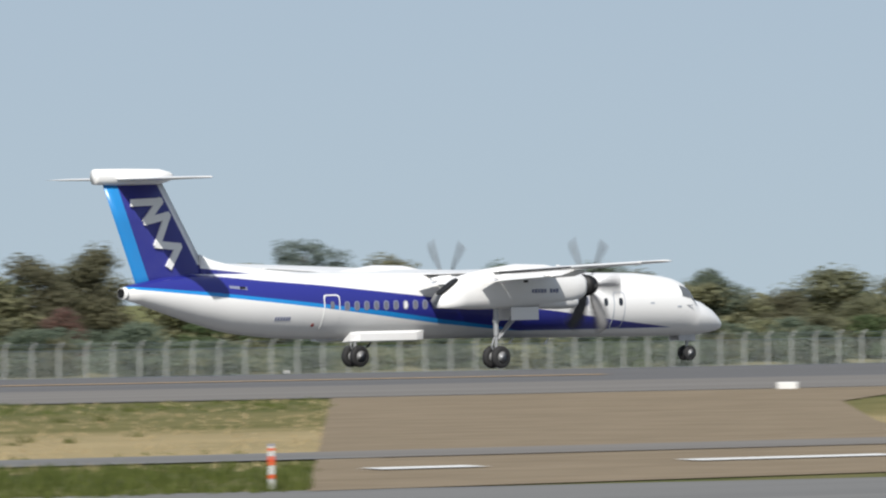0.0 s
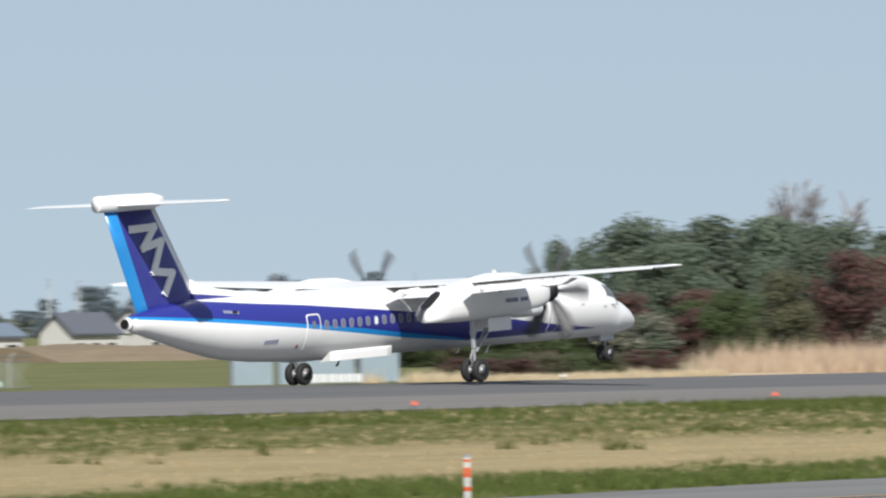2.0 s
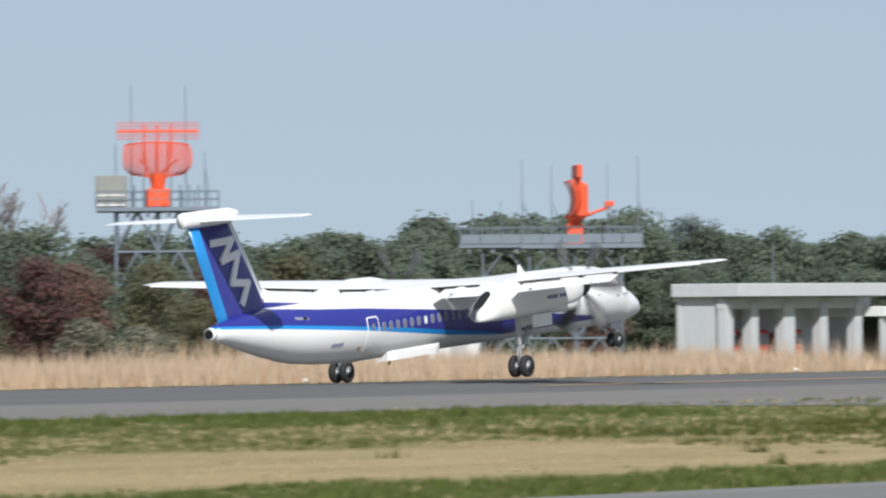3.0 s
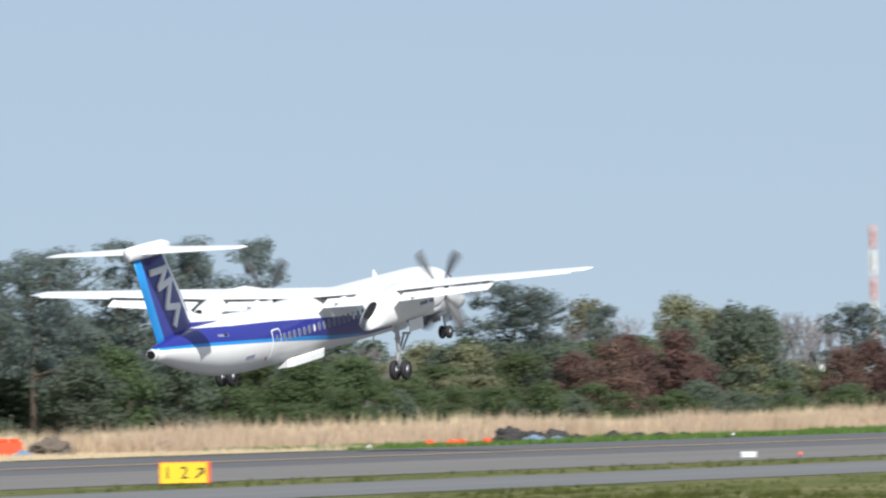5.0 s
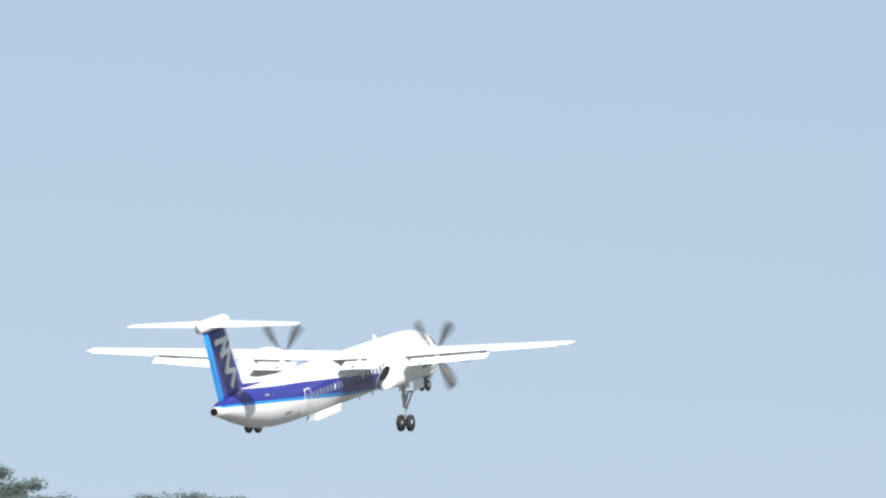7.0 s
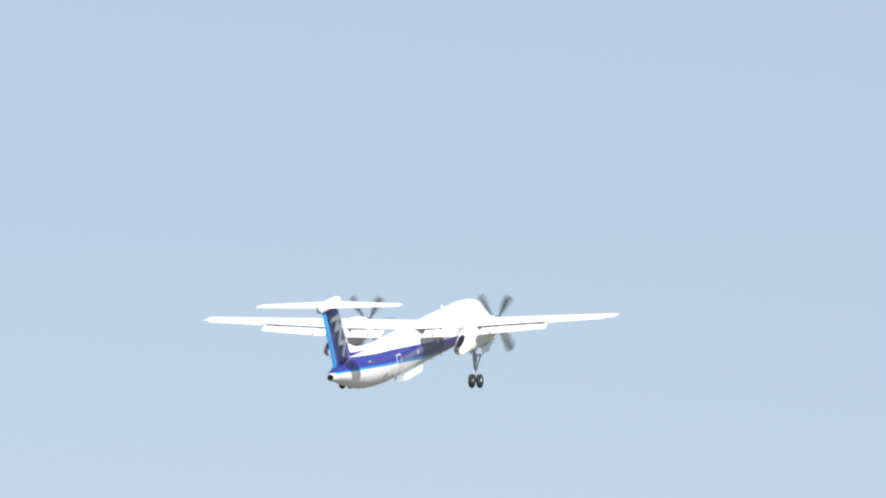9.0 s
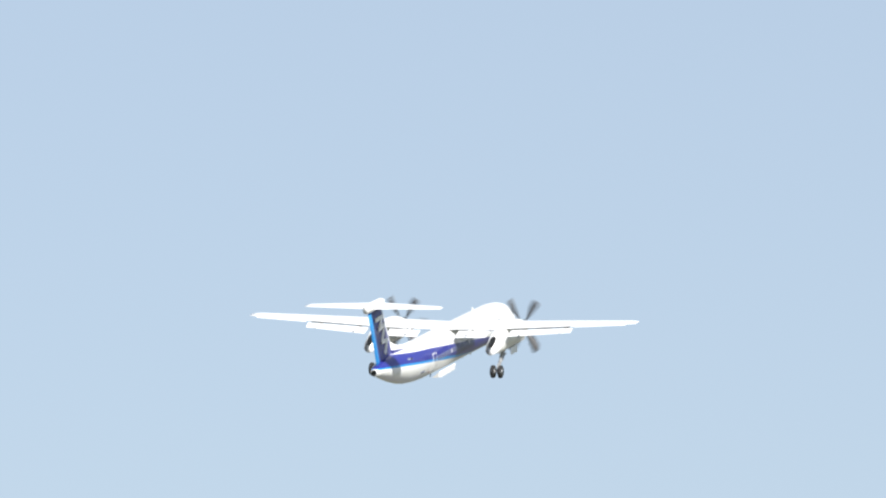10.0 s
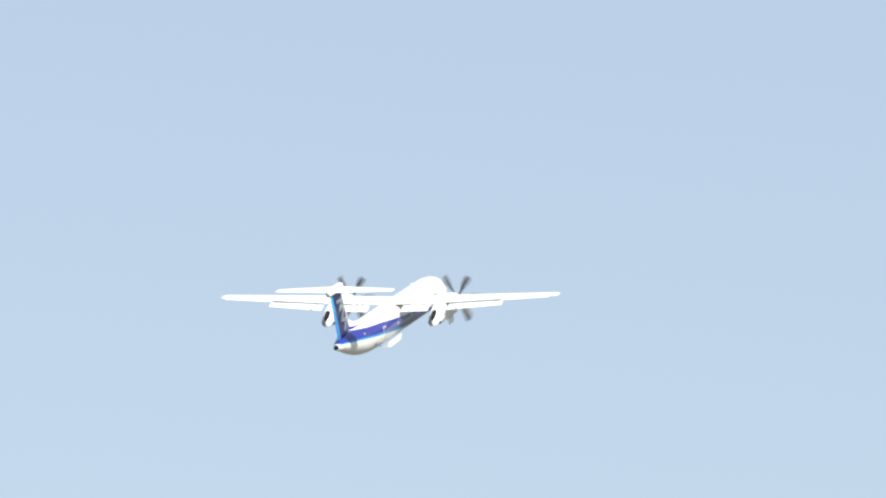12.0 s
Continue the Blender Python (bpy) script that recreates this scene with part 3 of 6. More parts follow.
def oval(x, y, z0, z1, w, n=16, power=2.6):
    pts = []
    for k in range(n):
        a = 2 * math.pi * k / n
        c, s = math.cos(a), math.sin(a)
        pts.append((x, y + w / 2 * math.copysign(abs(c) ** (2 / power), c), (z0 + z1) / 2 + (z1 - z0) / 2 * math.copysign(abs(s) ** (2 / power), s)))
    return pts


def nacelle(ac, side):
    y = 4.4 * side
    secs = ((4.31, 2.8, 3.62, 0.8), (4.11, 2.68, 3.7, 0.98), (3.46, 2.52, 3.90, 1.16), (2.36, 2.42, 4.10, 1.24), (0.76, 2.36, 4.14, 1.26), (-0.9, 2.36, 3.95, 1.22), (-1.6, 2.37, 3.82, 1.08), (-2.05, 2.39, 3.72, 0.94))
    rings = [oval(x, y, a, b, w) for x, a, b, w in secs]
    def cut(z):
        return 1.22 * max(0.0, min(1.0, (3.62 - z) / 0.74)) - 0.16 * max(0.0, (2.8 - z) / 0.36)

    slant = [(x - cut(z), yy, z) for x, yy, z in oval(-2.14, y, 2.44, 3.66, 0.66)]
    mouth = [(x - cut(z), yy, z) for x, yy, z in oval(-2.19, y, 2.98, 3.60, 0.40)]
    n = part("nacelle", loft(rings + [slant]), M["white"], ac, "white engine nacelle under the wing", True)
    # exhaust and intake are closed by black plates that stand for their shaded insides
    part("exhaust", loft([[(x - 0.05, q, z + 0.02) for x, q, z in mouth], [(x + 0.06, q, z - 0.02) for x, q, z in mouth]]), M["dark"], n, "sooty black plate for the shaded slanting exhaust opening")
    chin = [oval(x, y, a, b, w) for x, a, b, w in ((3.91, 2.4, 2.86, 0.62), (3.76, 2.32, 2.94, 0.78), (3.06, 2.3, 3, 0.86), (1.76, 2.34, 2.9, 0.8))]
    part("air_intake", loft(chin), M["white"], n, "", True)
    part("intake_mouth", loft([oval(3.96, y, 2.45, 2.80, 0.54), oval(3.88, y, 2.43, 2.82, 0.56)]), M["dark"], n, "black plate for the shaded intake mouth")
    for k in range(9):
        h = (0.16, 0.13, 0.16, 0.0, 0.15, 0.16, 0.14, 0.16, 0.13)[k]
        if h:
            part("lettering_bar", boxed((2.5 - 0.16 * k, y + side * 0.625, 3.05), (0.11, 0.02, h)), M["bluegrey"], n, "faded blue lettering bar")
    part("vent", boxed((0.85, y + side * 0.61, 3.45), (0.22, 0.04, 0.1)), M["dark"], n, "small dark vent")
    for dx, yy in ((0.0, 0.0),):
        for s in (-1, 1):
            part("gear_door", boxed((0.95, y + s * 0.42, 2.16), (1.45, 0.04, 0.52), None, 0.015), M["white"], n, "open white gear door")


def propeller(ac, side):
    hub = new("propeller")
    hub.parent = ac
    hub.matrix_basis = pose(4.68, 4.4 * side, 3.23)
    tagged(hub, "black six-bladed propeller spinning")
    rings = [[(x, r * math.cos(a), r * math.sin(a)) for a in [2 * math.pi * k / 16 for k in range(16)]] for x, r in ((-0.32, 0.44), (0.0, 0.43), (0.25, 0.33), (0.45, 0.16), (0.52, 0.03))]
    part("spinner", loft(rings), M["dark"], hub, "black spinner", True)
    for k in range(6):
        sec = []
        for r, c, tw, sw in ((0.35, 0.18, 60, 0), (0.8, 0.44, 48, 0.02), (1.3, 0.58, 36, 0.03), (1.75, 0.56, 28, -0.03), (1.98, 0.40, 24, -0.10), (2.06, 0.14, 23, -0.16)):
            ring = []
            for f, t in ((-0.5, 0), (-0.1, 0.055), (0.5, 0), (-0.1, -0.045)):
                q = radians(tw)
                u = f * c + sw
                ring.append((u * math.sin(q) + t * c * 2 * math.cos(q), u * math.cos(q) - t * c * 2 * math.sin(q), r))
            sec.append(ring)
        bm = loft(sec)
        bmesh.ops.rotate(bm, verts=bm.verts, cent=(0, 0, 0), matrix=Matrix.Rotation(radians(60 * k), 3, "X"))
        part("blade", bm, M["blade"], hub, "", True)
    return hub


def wheel(parent, x, y, z, r, w):
    hub = new("wheel")
    hub.parent = parent
    hub.matrix_basis = pose(x, y, z)
    prof = ((-0.5, 0.55), (-0.5, 0.82), (-0.38, 0.95), (-0.15, 1.0), (0.15, 1.0), (0.38, 0.95), (0.5, 0.82), (0.5, 0.55))
    rings = [[(r * q * math.cos(a), w * p, r * q * math.sin(a)) for a in [2 * math.pi * k / 28 for k in range(28)]] for p, q in prof]
    part("tyre", loft(rings, False), M["rubber"], hub, "black rubber tyre", True)
    rim = ((-0.42, 0.56), (-0.36, 0.5), (-0.25, 0.3), (-0.3, 0.12), (0.3, 0.12), (0.25, 0.3), (0.36, 0.5), (0.42, 0.56))
    rings = [[(r * q * math.cos(a), w * p, r * q * math.sin(a)) for a in [2 * math.pi * k / 20 for k in range(20)]] for p, q in rim]
    part("rim", loft(rings), M["steel"], hub, "grey metal rim", True)
    return hub


def main_gear(ac, side):
    """A leg that hangs from its pivot in the nacelle, with two wheels."""
    g = new("main_gear")
    g.parent = ac
    g.matrix_basis = pose(-0.22, 4.4 * side, 2.45)
    bm = rod(bmesh.new(), (0, 0, 0), (0, 0, -1.15), 0.11, 0.10, 12)
    rod(bm, (0, 0, -0.5), (0, 0, -0.62), 0.14, 0.14, 12)
    part("strut", bm, M["steel"], g, "grey oleo strut")
    bm = rod(bmesh.new(), (0.95, 0.12, -0.45), (0.06, 0.05, -1.3), 0.05)
    rod(bm, (0.95, -0.12, -0.45), (0.06, -0.05, -1.3), 0.05)
    rod(bm, (0.95, -0.2, -0.45), (0.95, 0.2, -0.45), 0.05)
    brace = part("drag_brace", bm, M["steel"], g, "slanting brace of the leg")
    bm = rod(bmesh.new(), (0, 0, -1.1), (0, 0, -2.0), 0.065, 0.065, 12)
    rod(bm, (0, -0.3, -2.0), (0, 0.3, -2.0), 0.06, 0.06, 10)
    rod(bm, (-0.08, 0, -1.2), (-0.24, 0, -1.55), 0.035)
    rod(bm, (-0.24, 0, -1.55), (-0.05, 0, -1.9), 0.035)
    part("axle", bm, M["steel"], g)
    return g, brace, [wheel(g, 0, s * 0.27, -2.0, 0.45, 0.26) for s in (-1, 1)]


def nose_gear(ac):
    g = new("nose_gear")
    g.parent = ac
    g.matrix_basis = pose(13.94, 0, 1.25)
    bm = rod(bmesh.new(), (0, 0, 0), (0, 0, -0.5), 0.09, 0.08, 12)
    rod(bm, (0, 0, -0.45), (0, 0, -0.94), 0.055, 0.055, 12)
    rod(bm, (0, -0.22, -0.94), (0, 0.22, -0.94), 0.05, 0.05, 10)
    rod(bm, (0.5, 0, 0), (0.05, 0, -0.5), 0.04)
    part("strut", bm, M["steel"], g, "grey nose leg")
    for s in (-1, 1):
        part("gear_door", boxed((-0.25, s * 0.3, -0.27), (0.9, 0.03, 0.3)), M["grey"], g, "open grey gear door")
    return g, [wheel(g, 0, s * 0.18, -0.94, 0.31, 0.18) for s in (-1, 1)]


def aircraft():
    ac = thing("aircraft", "white and blue twin-propeller airliner with a high tail taking off", "airplane")
    rings = []
    for x, top, bot, hw in HULL:
        c, r = (top + bot) / 2, (top - bot) / 2
        rings.append([(x, hw * math.cos(a), c + r * math.sin(a)) for a in [2 * math.pi * k / 40 for k in range(40)]])
    fus = part("fuselage", loft(rings), M["livery"], ac, "white fuselage with slanting blue and cyan bands", True)
    tail = [[(x, w * math.cos(a), 3.23 + h * math.sin(a)) for a in [2 * math.pi * k / 24 for k in range(24)]] for x, w, h in ((-15.43, 0.275, 0.265), (-15.66, 0.22, 0.22), (-15.55, 0.17, 0.17))]
    part("tail_pipe", loft(tail), M["white"], fus, "", True)
    # black plate whose colour stands for the shade inside the pipe
    part("pipe_mouth", loft([[(x, 0.185 * math.cos(a), 3.24 + 0.185 * math.sin(a)) for a in [2 * math.pi * k / 20 for k in range(20)]] for x in (-15.64, -15.68)]), M["dark"], fus, "sooty black plate for the shaded pipe mouth")
    # cabin windows, doors and cockpit glazing
    for side in (-1, 1):
        for k in range(27):
            x = -5.35 + 0.505 * k
            shut = k in (6, 14)
            w = part("window", ring_patch(rounded(x, 2.57, 0.27, 0.38, 0.12), rounded(x, 2.57, 0.19, 0.30, 0.09), side, 0.014), M["winframe"], fus)
            part("pane", skin_patch(rounded(x, 2.57, 0.2, 0.31, 0.09), side, 0.008), M["white" if shut else "blind"], w, "white closed blind" if shut else "")
        part("door", frame_patch(-6.12, 2.31, 0.82, 1.46, 0.05, side, 0.016), M["white"], fus, "white outline of the rear door")
        part("door", frame_patch(9.08, 2.16, 0.62, 1.5, 0.04, side, 0.016), M["line"], fus, "grey outline of the forward door")
        part("window", skin_patch(rounded(9.16, 2.5, 0.2, 0.32, 0.09), side, 0.014), M["glass"], fus)
        part("window", skin_patch(rounded(-6.1, 2.62, 0.2, 0.3, 0.09), side, 0.014), M["blind"], fus)
        part("red_mark", skin_patch(rounded(-6.95, 1.84, 0.13, 0.14, 0.06), side, 0.014), M["red"], fus, "small red mark")
        part("vent_panel", skin_patch([(-10.2, 3.40), (-11.0, 3.47), (-11.0, 3.36), (-10.2, 3.28)], side, 0.015), M["bluegrey"], fus, "grey vent panel")
        part("vent", skin_patch(rounded(-10.4, 3.37, 0.28, 0.1, 0.04), side, 0.02), M["dark"], fus, "dark vent slot")
        for k in range(6):
            part("registration_bar", skin_patch(rounded(-8.85 + 0.13 * k, 2.12, 0.09, 0.15, 0.02, 0.15), side, 0.014), M["bluegrey"], fus, "small grey registration bar")
        part("cockpit_window", glazing(12.72, 13.16, 20, 46, side, 0.05), M["screen"], fus, "grey cockpit side window")
        part("cockpit_window", glazing(13.22, 13.60, 20, 46, side, -0.1), M["screen"], fus, "grey cockpit quarter window")
        part("windscreen", glazing(13.37, 13.64, 50, 86, side), M["screen"], fus, "grey sloping windscreen")
        for px, pz, pw in ((10.9, 2.42, 0.22), (12.45, 2.26, 0.24)):
            part("panel_mark", skin_patch(rounded(px, pz, pw, 0.07, 0.03), side, 0.012), M["line"], fus, "small grey service mark")
        part("window", skin_patch(rounded(8.35, 2.5, 0.2, 0.32, 0.09), side, 0.014), M["glass"], fus)
        part("probe", rod(bmesh.new(), skin(12.9, 2.3, side, -0.02), skin(13.15, 2.3, side, 0.12), 0.025), M["steel"], fus)
        bm = loft([[(x, side * (hull(x)[2] * q + o), z) for q, o, z in ((0.95, 0.0, 1.55), (0.93, 0.16 * f, 1.46), (0.90, 0.20 * f, 1.17), (0.55, 0.0, 1.13))] for x, f in ((-1.35, 0.1), (-1.8, 0.8), (-4.75, 1.0), (-5.15, 0.1))])
        part("belly_fairing", bm, M["white"], fus, "white lower fairing")
    for x, h in ((6.2, 0.3), (4.3, 0.22), (-3.2, 0.25)):
        part("antenna", loft([[(x + dx, dy, 1.2), (x - 0.12, dy, 1.12 - h), (x + 0.02, dy, 1.12 - h)] for dx, dy in ((0.25, -0.02), (0.25, 0.02))]), M["white" if x > 0 else "dark"], fus, "blade antenna under the belly")
    part("antenna", loft([[(7.3, y, 3.7), (7.0, y, 4.05), (6.85, y, 4.05), (6.8, y, 3.7)] for y in (-0.02, 0.02)]), M["white"], fus, "blade antenna on the roof")
    # tail
    fin = part("fin", fin_mesh(), M["fin"], ac, "blue fin with a cyan rudder stripe", True)
    part("dorsal_fin", dorsal_mesh(), M["dorsal"], ac, "white fairing with a blue foot ahead of the fin", True)
    for side in (-1, 1):
        for k, (a, b) in enumerate(zip(ZIGZAG, ZIGZAG[1:])):
            part("emblem_bar", stroke(a, b, 0.29, side, 0.135 + 0.003 * k), M["white"], fin, "white bar of the zigzag emblem")
        st = loft([airfoil(le, te, side * y, 7.68 + 0.004 * y, th) for y, le, te, th in ((0, -13.43, -16.02, 0.26), (0.1, -13.45, -16.01, 0.26), (4.3, -14.51, -15.67, 0.14), (4.5, -14.56, -15.65, 0.13), (4.82, -14.8, -15.6, 0.05))])
        part("tailplane", st, M["white"], ac, "white tailplane half", True)
    rings = [oval(x, 0, a, b, w, 14, 2.2) for x, a, b, w in ((-13.0, 7.78, 7.86, 0.06), (-13.2, 7.6, 7.96, 0.34), (-13.75, 7.46, 8.08, 0.5), (-15.5, 7.44, 8.1, 0.54), (-16.8, 7.46, 8.09, 0.48), (-16.95, 7.48, 8.06, 0.40))]
    part("fin_cap", loft(rings), M["white"], ac, "white rounded fin cap", True)
    # wings, engines and gear
    props, legs, wheels, wings = [], [], [], []
    for side in (-1, 1):
        w = part("wing", wing_half(side), M["white"], ac, "long straight white wing", True)
        wings.append(w)
        part("flap", flap(side, 1.4, 3.6, (-0.70, 1.0, 3.65, 0.30), (-0.70, 1.0, 3.68, 0.30)), M["white"], w, "lowered white flap")
        part("flap", flap(side, 5.2, 9.6, (-0.70, 0.95, 3.72, 0.28), (-0.56, 0.72, 3.91, 0.22)), M["white"], w, "lowered white flap")
        part("aileron", flap(side, 9.75, 13.4, (-0.52, 0.40, 4.03, 0.02), (-0.40, 0.32, 4.17, 0.02)), M["white"], w)
        # solid black strip painted in for the shade of the flap slot
        part("wing_gap", boxed((-0.66, side * 7.3, 3.915), (0.16, 4.2, 0.05), pose(0, 0, 0, 2.4 * side, 0, 0)), M["dark"], w, "black strip for the shade in the slot ahead of the flap")
        for y in (2.2, 6.0, 8.9):
            rings = [oval(x, side * y, a, b, 0.16, 10, 2.0) for x, a, b in ((0.9, 3.66, 3.72), (0.3, 3.5, 3.76), (-0.8, 3.45, 3.72), (-1.25, 3.52, 3.6))]
            bm = loft(rings)
            bmesh.ops.translate(bm, verts=bm.verts, vec=(-0.42 + 0.02 * (y - 2), 0, 0.030 * max(0, y - 4.4)))
            part("flap_track", bm, M["white"], w, "small flap track fairing", True)
        nacelle(ac, side)
        props.append(propeller(ac, side))
        leg, brace, ws = main_gear(ac, side)
        legs.append((leg, brace))
        wheels += ws
    leg, ws = nose_gear(ac)
    return ac, props, legs, leg, wheels, ws, wings


AC, PROPS, LEGS, NOSE_LEG, WHEELS, NOSE_WHEELS, WINGS = aircraft()


# ---------------------------------------------------------------- trees
RNG = np.random.default_rng(11)


def scatter(clumps, count, size, aspect=1.0, flat=0.0):
    """Leaf quads round clump centres (x, y, z, rx, rz): arrays of corners, four to a leaf."""
    out = []
    for x, y, z, rx, rz in clumps:
        d = RNG.normal(size=(count, 3))
        d /= np.linalg.norm(d, axis=1)[:, None]
        d *= (RNG.random(count) ** 0.4)[:, None]
        c = d * (rx, rx, rz) + (x, y, z)
        nrm = d * 0.9 + (0, 0, 0.5 + flat) + RNG.normal(size=(count, 3)) * 0.3
        a = np.cross(nrm, RNG.normal(size=(count, 3)))
        a /= np.linalg.norm(a, axis=1)[:, None]
        b = np.cross(nrm, a)
        b /= np.linalg.norm(b, axis=1)[:, None]
        s = (size * RNG.uniform(0.6, 1.35, count))[:, None]
        a, b = a * s, b * s * aspect
        out.append(np.stack([c - a * 0.6, c + b * 0.5, c + a * 0.6, c - b * 0.5], 1))
    return np.concatenate(out)


def quads(name, q, mat, parent, label=""):
    n = len(q)
    me = bpy.data.meshes.new(name)
    me.vertices.add(4 * n)
    me.vertices.foreach_set("co", q.astype(np.float32).ravel())
    me.loops.add(4 * n)
    me.loops.foreach_set("vertex_index", np.arange(4 * n, dtype=np.int32))
    me.polygons.add(n)
    me.polygons.foreach_set("loop_start", np.arange(0, 4 * n, 4, dtype=np.int32))
    me.update(calc_edges=True)
    return link_mesh(name, me, mat, parent, label)


def limbs(seed, height, spread, mat, parent, trunk=0.16, count=9, low=0.25):
    """A tapered trunk with limbs that leave it at several heights."""
    r = random.Random(seed)
    bm = bmesh.new()
    p = Vector((0, 0, -0.3))
    for k in range(5):
        q = Vector((r.uniform(-0.15, 0.15) * k, r.uniform(-0.15, 0.15) * k, height * 0.9 * (k + 1) / 5))
        rod(bm, p, q, trunk * (1 - 0.17 * k), trunk * (1 - 0.17 * (k + 1)), 7)
        p = q
    for k in range(count):
        z = height * r.uniform(low, 0.85)
        a = r.uniform(0, 6.28)
        l = spread * r.uniform(0.5, 0.95)
        m = Vector((math.cos(a) * l * 0.5, math.sin(a) * l * 0.5, z + 0.12 * l))
        e = Vector((math.cos(a + 0.3) * l, math.sin(a + 0.3) * l, z + r.uniform(0.2, 0.5) * l))
        rod(bm, (0, 0, z), m, trunk * 0.4, trunk * 0.25, 5)
        rod(bm, m, e, trunk * 0.25, trunk * 0.08, 5)
    return part("trunk", bm, mat, parent)


def broadleaf(seed, mat, label, base=0.12):
    """A dense rounded tree, 8 m high and 3 m in crown radius."""
    r = random.Random(seed)
    t = thing("tree", label, "tree")
    limbs(seed, 7.2, 2.6, M["bark"], t)
    cl = []
    for k in range(54):
        f = r.random()
        z = 8 * (base + (0.93 - base) * f)
        w = 2.9 * math.sqrt(max(0.05, 1 - (max(0, f - 0.35) / 0.68) ** 2)) * (0.78 + 0.22 * min(1, f / 0.3))
        a, d = r.uniform(0, 6.28), w * r.uniform(0.45, 1.0) - 0.5
        cl.append((math.cos(a) * d, math.sin(a) * d, z, r.uniform(0.8, 1.45), r.uniform(0.6, 1.1)))
    quads("crown", scatter(cl, 150, 0.19), M[mat], t)
    return t


def pine(seed, mat, label):
    """A tall pine, 8 m by 3 m: bare lower trunk and flat layered pads of needles with gaps."""
    r = random.Random(seed)
    t = thing("pine_tree", label, "tree")
    limbs(seed, 7.6, 2.6, M["bark"], t, 0.17, 14, 0.35)
    cl = []
    for k in range(84):
        f = r.random() ** 0.8
        z = 8 * (0.26 + 0.71 * f)
        w = 2.9 * (1.0 - 0.55 * f ** 2)
        a, d = r.uniform(0, 6.28), w * r.uniform(0.15, 1.0)
        cl.append((math.cos(a) * d, math.sin(a) * d, z, r.uniform(0.45, 0.9), r.uniform(0.24, 0.46)))
    quads("crown", scatter(cl, 84, 0.17, 0.6, 0.2), M[mat], t)
    return t


def bare(seed, label):
    """A leafless tree with fine forking twigs, 8 m by 3 m."""
    r = random.Random(seed)
    t = thing("bare_tree", label, "tree")
    bm = bmesh.new()

    def grow(p, d, length, rad, level):
        q = p + d * length
        rod(bm, p, q, max(rad, 0.028), max(rad * 0.65, 0.022), 5 if level < 2 else 3)
        if level < 5:
            for _ in range(3 if level < 4 else 2):
                e = (d + Vector((r.uniform(-0.7, 0.7), r.uniform(-0.7, 0.7), r.uniform(-0.1, 0.45)))).normalized()
                grow(p + d * length * r.uniform(0.65, 1.0), e, length * r.uniform(0.58, 0.8), rad * 0.62, level + 1)

    grow(Vector((0, 0, -0.3)), Vector((0, 0, 1)), 2.6, 0.18, 0)
    part("trunk", bm, M["hbark"], t)
    return t


KINDS = {
    "forest": [broadleaf(s, "l_forest", "dark evergreen tree in a dense wood", 0.05) for s in (1, 2, 3)],
    "green": [broadleaf(s, "l_green", "fresh green leafy tree beside the airfield", 0.03) for s in (4, 5)],
    "pale": [broadleaf(s, "l_pale", "pale yellow-green tree in spring leaf", 0.03) for s in (6, 7)],
    "red": [broadleaf(s, "l_red", "russet-leaved shrub in a hedgerow", 0.03) for s in (8, 9)],
    "brown": [broadleaf(s, "l_brown", "olive-brown leafy tree behind the fence", 0.03) for s in (10, 12)],
    "white": [broadleaf(s, "l_white", "grey blossoming shrub before the wood", 0.03) for s in (13,)],
    "pine": [pine(s, "l_pine", "tall dark pine with layered flat boughs") for s in (21, 22, 23)],
    "haze": [broadleaf(s, "l_haze", "distant tree with haze painted into its grey-green leaves", 0.1) for s in (31,)] + [pine(s, "l_haze", "distant pine with haze painted into its grey-green needles") for s in (32, 33)],
    "bare": [bare(s, "leafless tree with fine grey twigs") for s in (41, 42)],
}
PLUMP = (2.6, 2.05)
USED = {k: 0 for k in KINDS}
TREES = random.Random(5)


def tree(kind, x, y, top, wide):
    """Stands a tree of that kind with its crown top at height top and its crown radius wide."""
    k = USED[kind]
    USED[kind] += 1
    src = KINDS[kind]
    z = ground_z(y) - 0.05
    h = (top - z) / (7.6 if kind != "bare" else 7.4)
    m = pose(x, y, z, 0, 0, TREES.uniform(0, 360)) @ Matrix.Diagonal((wide / PLUMP[kind == 'pine'], wide / PLUMP[kind == 'pine'], h, 1))
    if k < len(src):
        src[k].matrix_basis = m
        tagged(src[k], "", "", kind + " trees")
        return
    ob = copy_thing(src[k % len(src)], pose(0, 0, 0))
    ob.matrix_basis = m


def grove(name, label, rows):
    """Many small or far trees as one mass: crowns of the given kinds, each turned and scaled, in one mesh a kind."""
    mats = {}
    for kind, x, y, top, wide in rows:
        src = TREES.choice(KINDS[kind])
        crown = next(c for c in src.children if c.name.startswith("crown"))
        n = len(crown.data.vertices)
        co = np.empty(3 * n, dtype=np.float32)
        crown.data.vertices.foreach_get("co", co)
        z = ground_z(y) - 0.05
        m = np.array(pose(x, y, z, 0, 0, TREES.uniform(0, 360)) @ Matrix.Diagonal((wide / 2.7, wide / 2.7, (top - z) / 7.6, 1)))
        co = co.reshape(-1, 4, 3)[:: 3 if top < 3 else 2] @ m[:3, :3].T + m[:3, 3]
        mid = co.mean(1, keepdims=True)
        mats.setdefault(crown.data.materials[0].name, [crown.data.materials[0], []])[1].append(mid + (co - mid) * 1.35)
    for mat, qs in mats.values():
        tagged(quads(name, np.concatenate(qs), mat, None), label, "trees", "", "stuff")


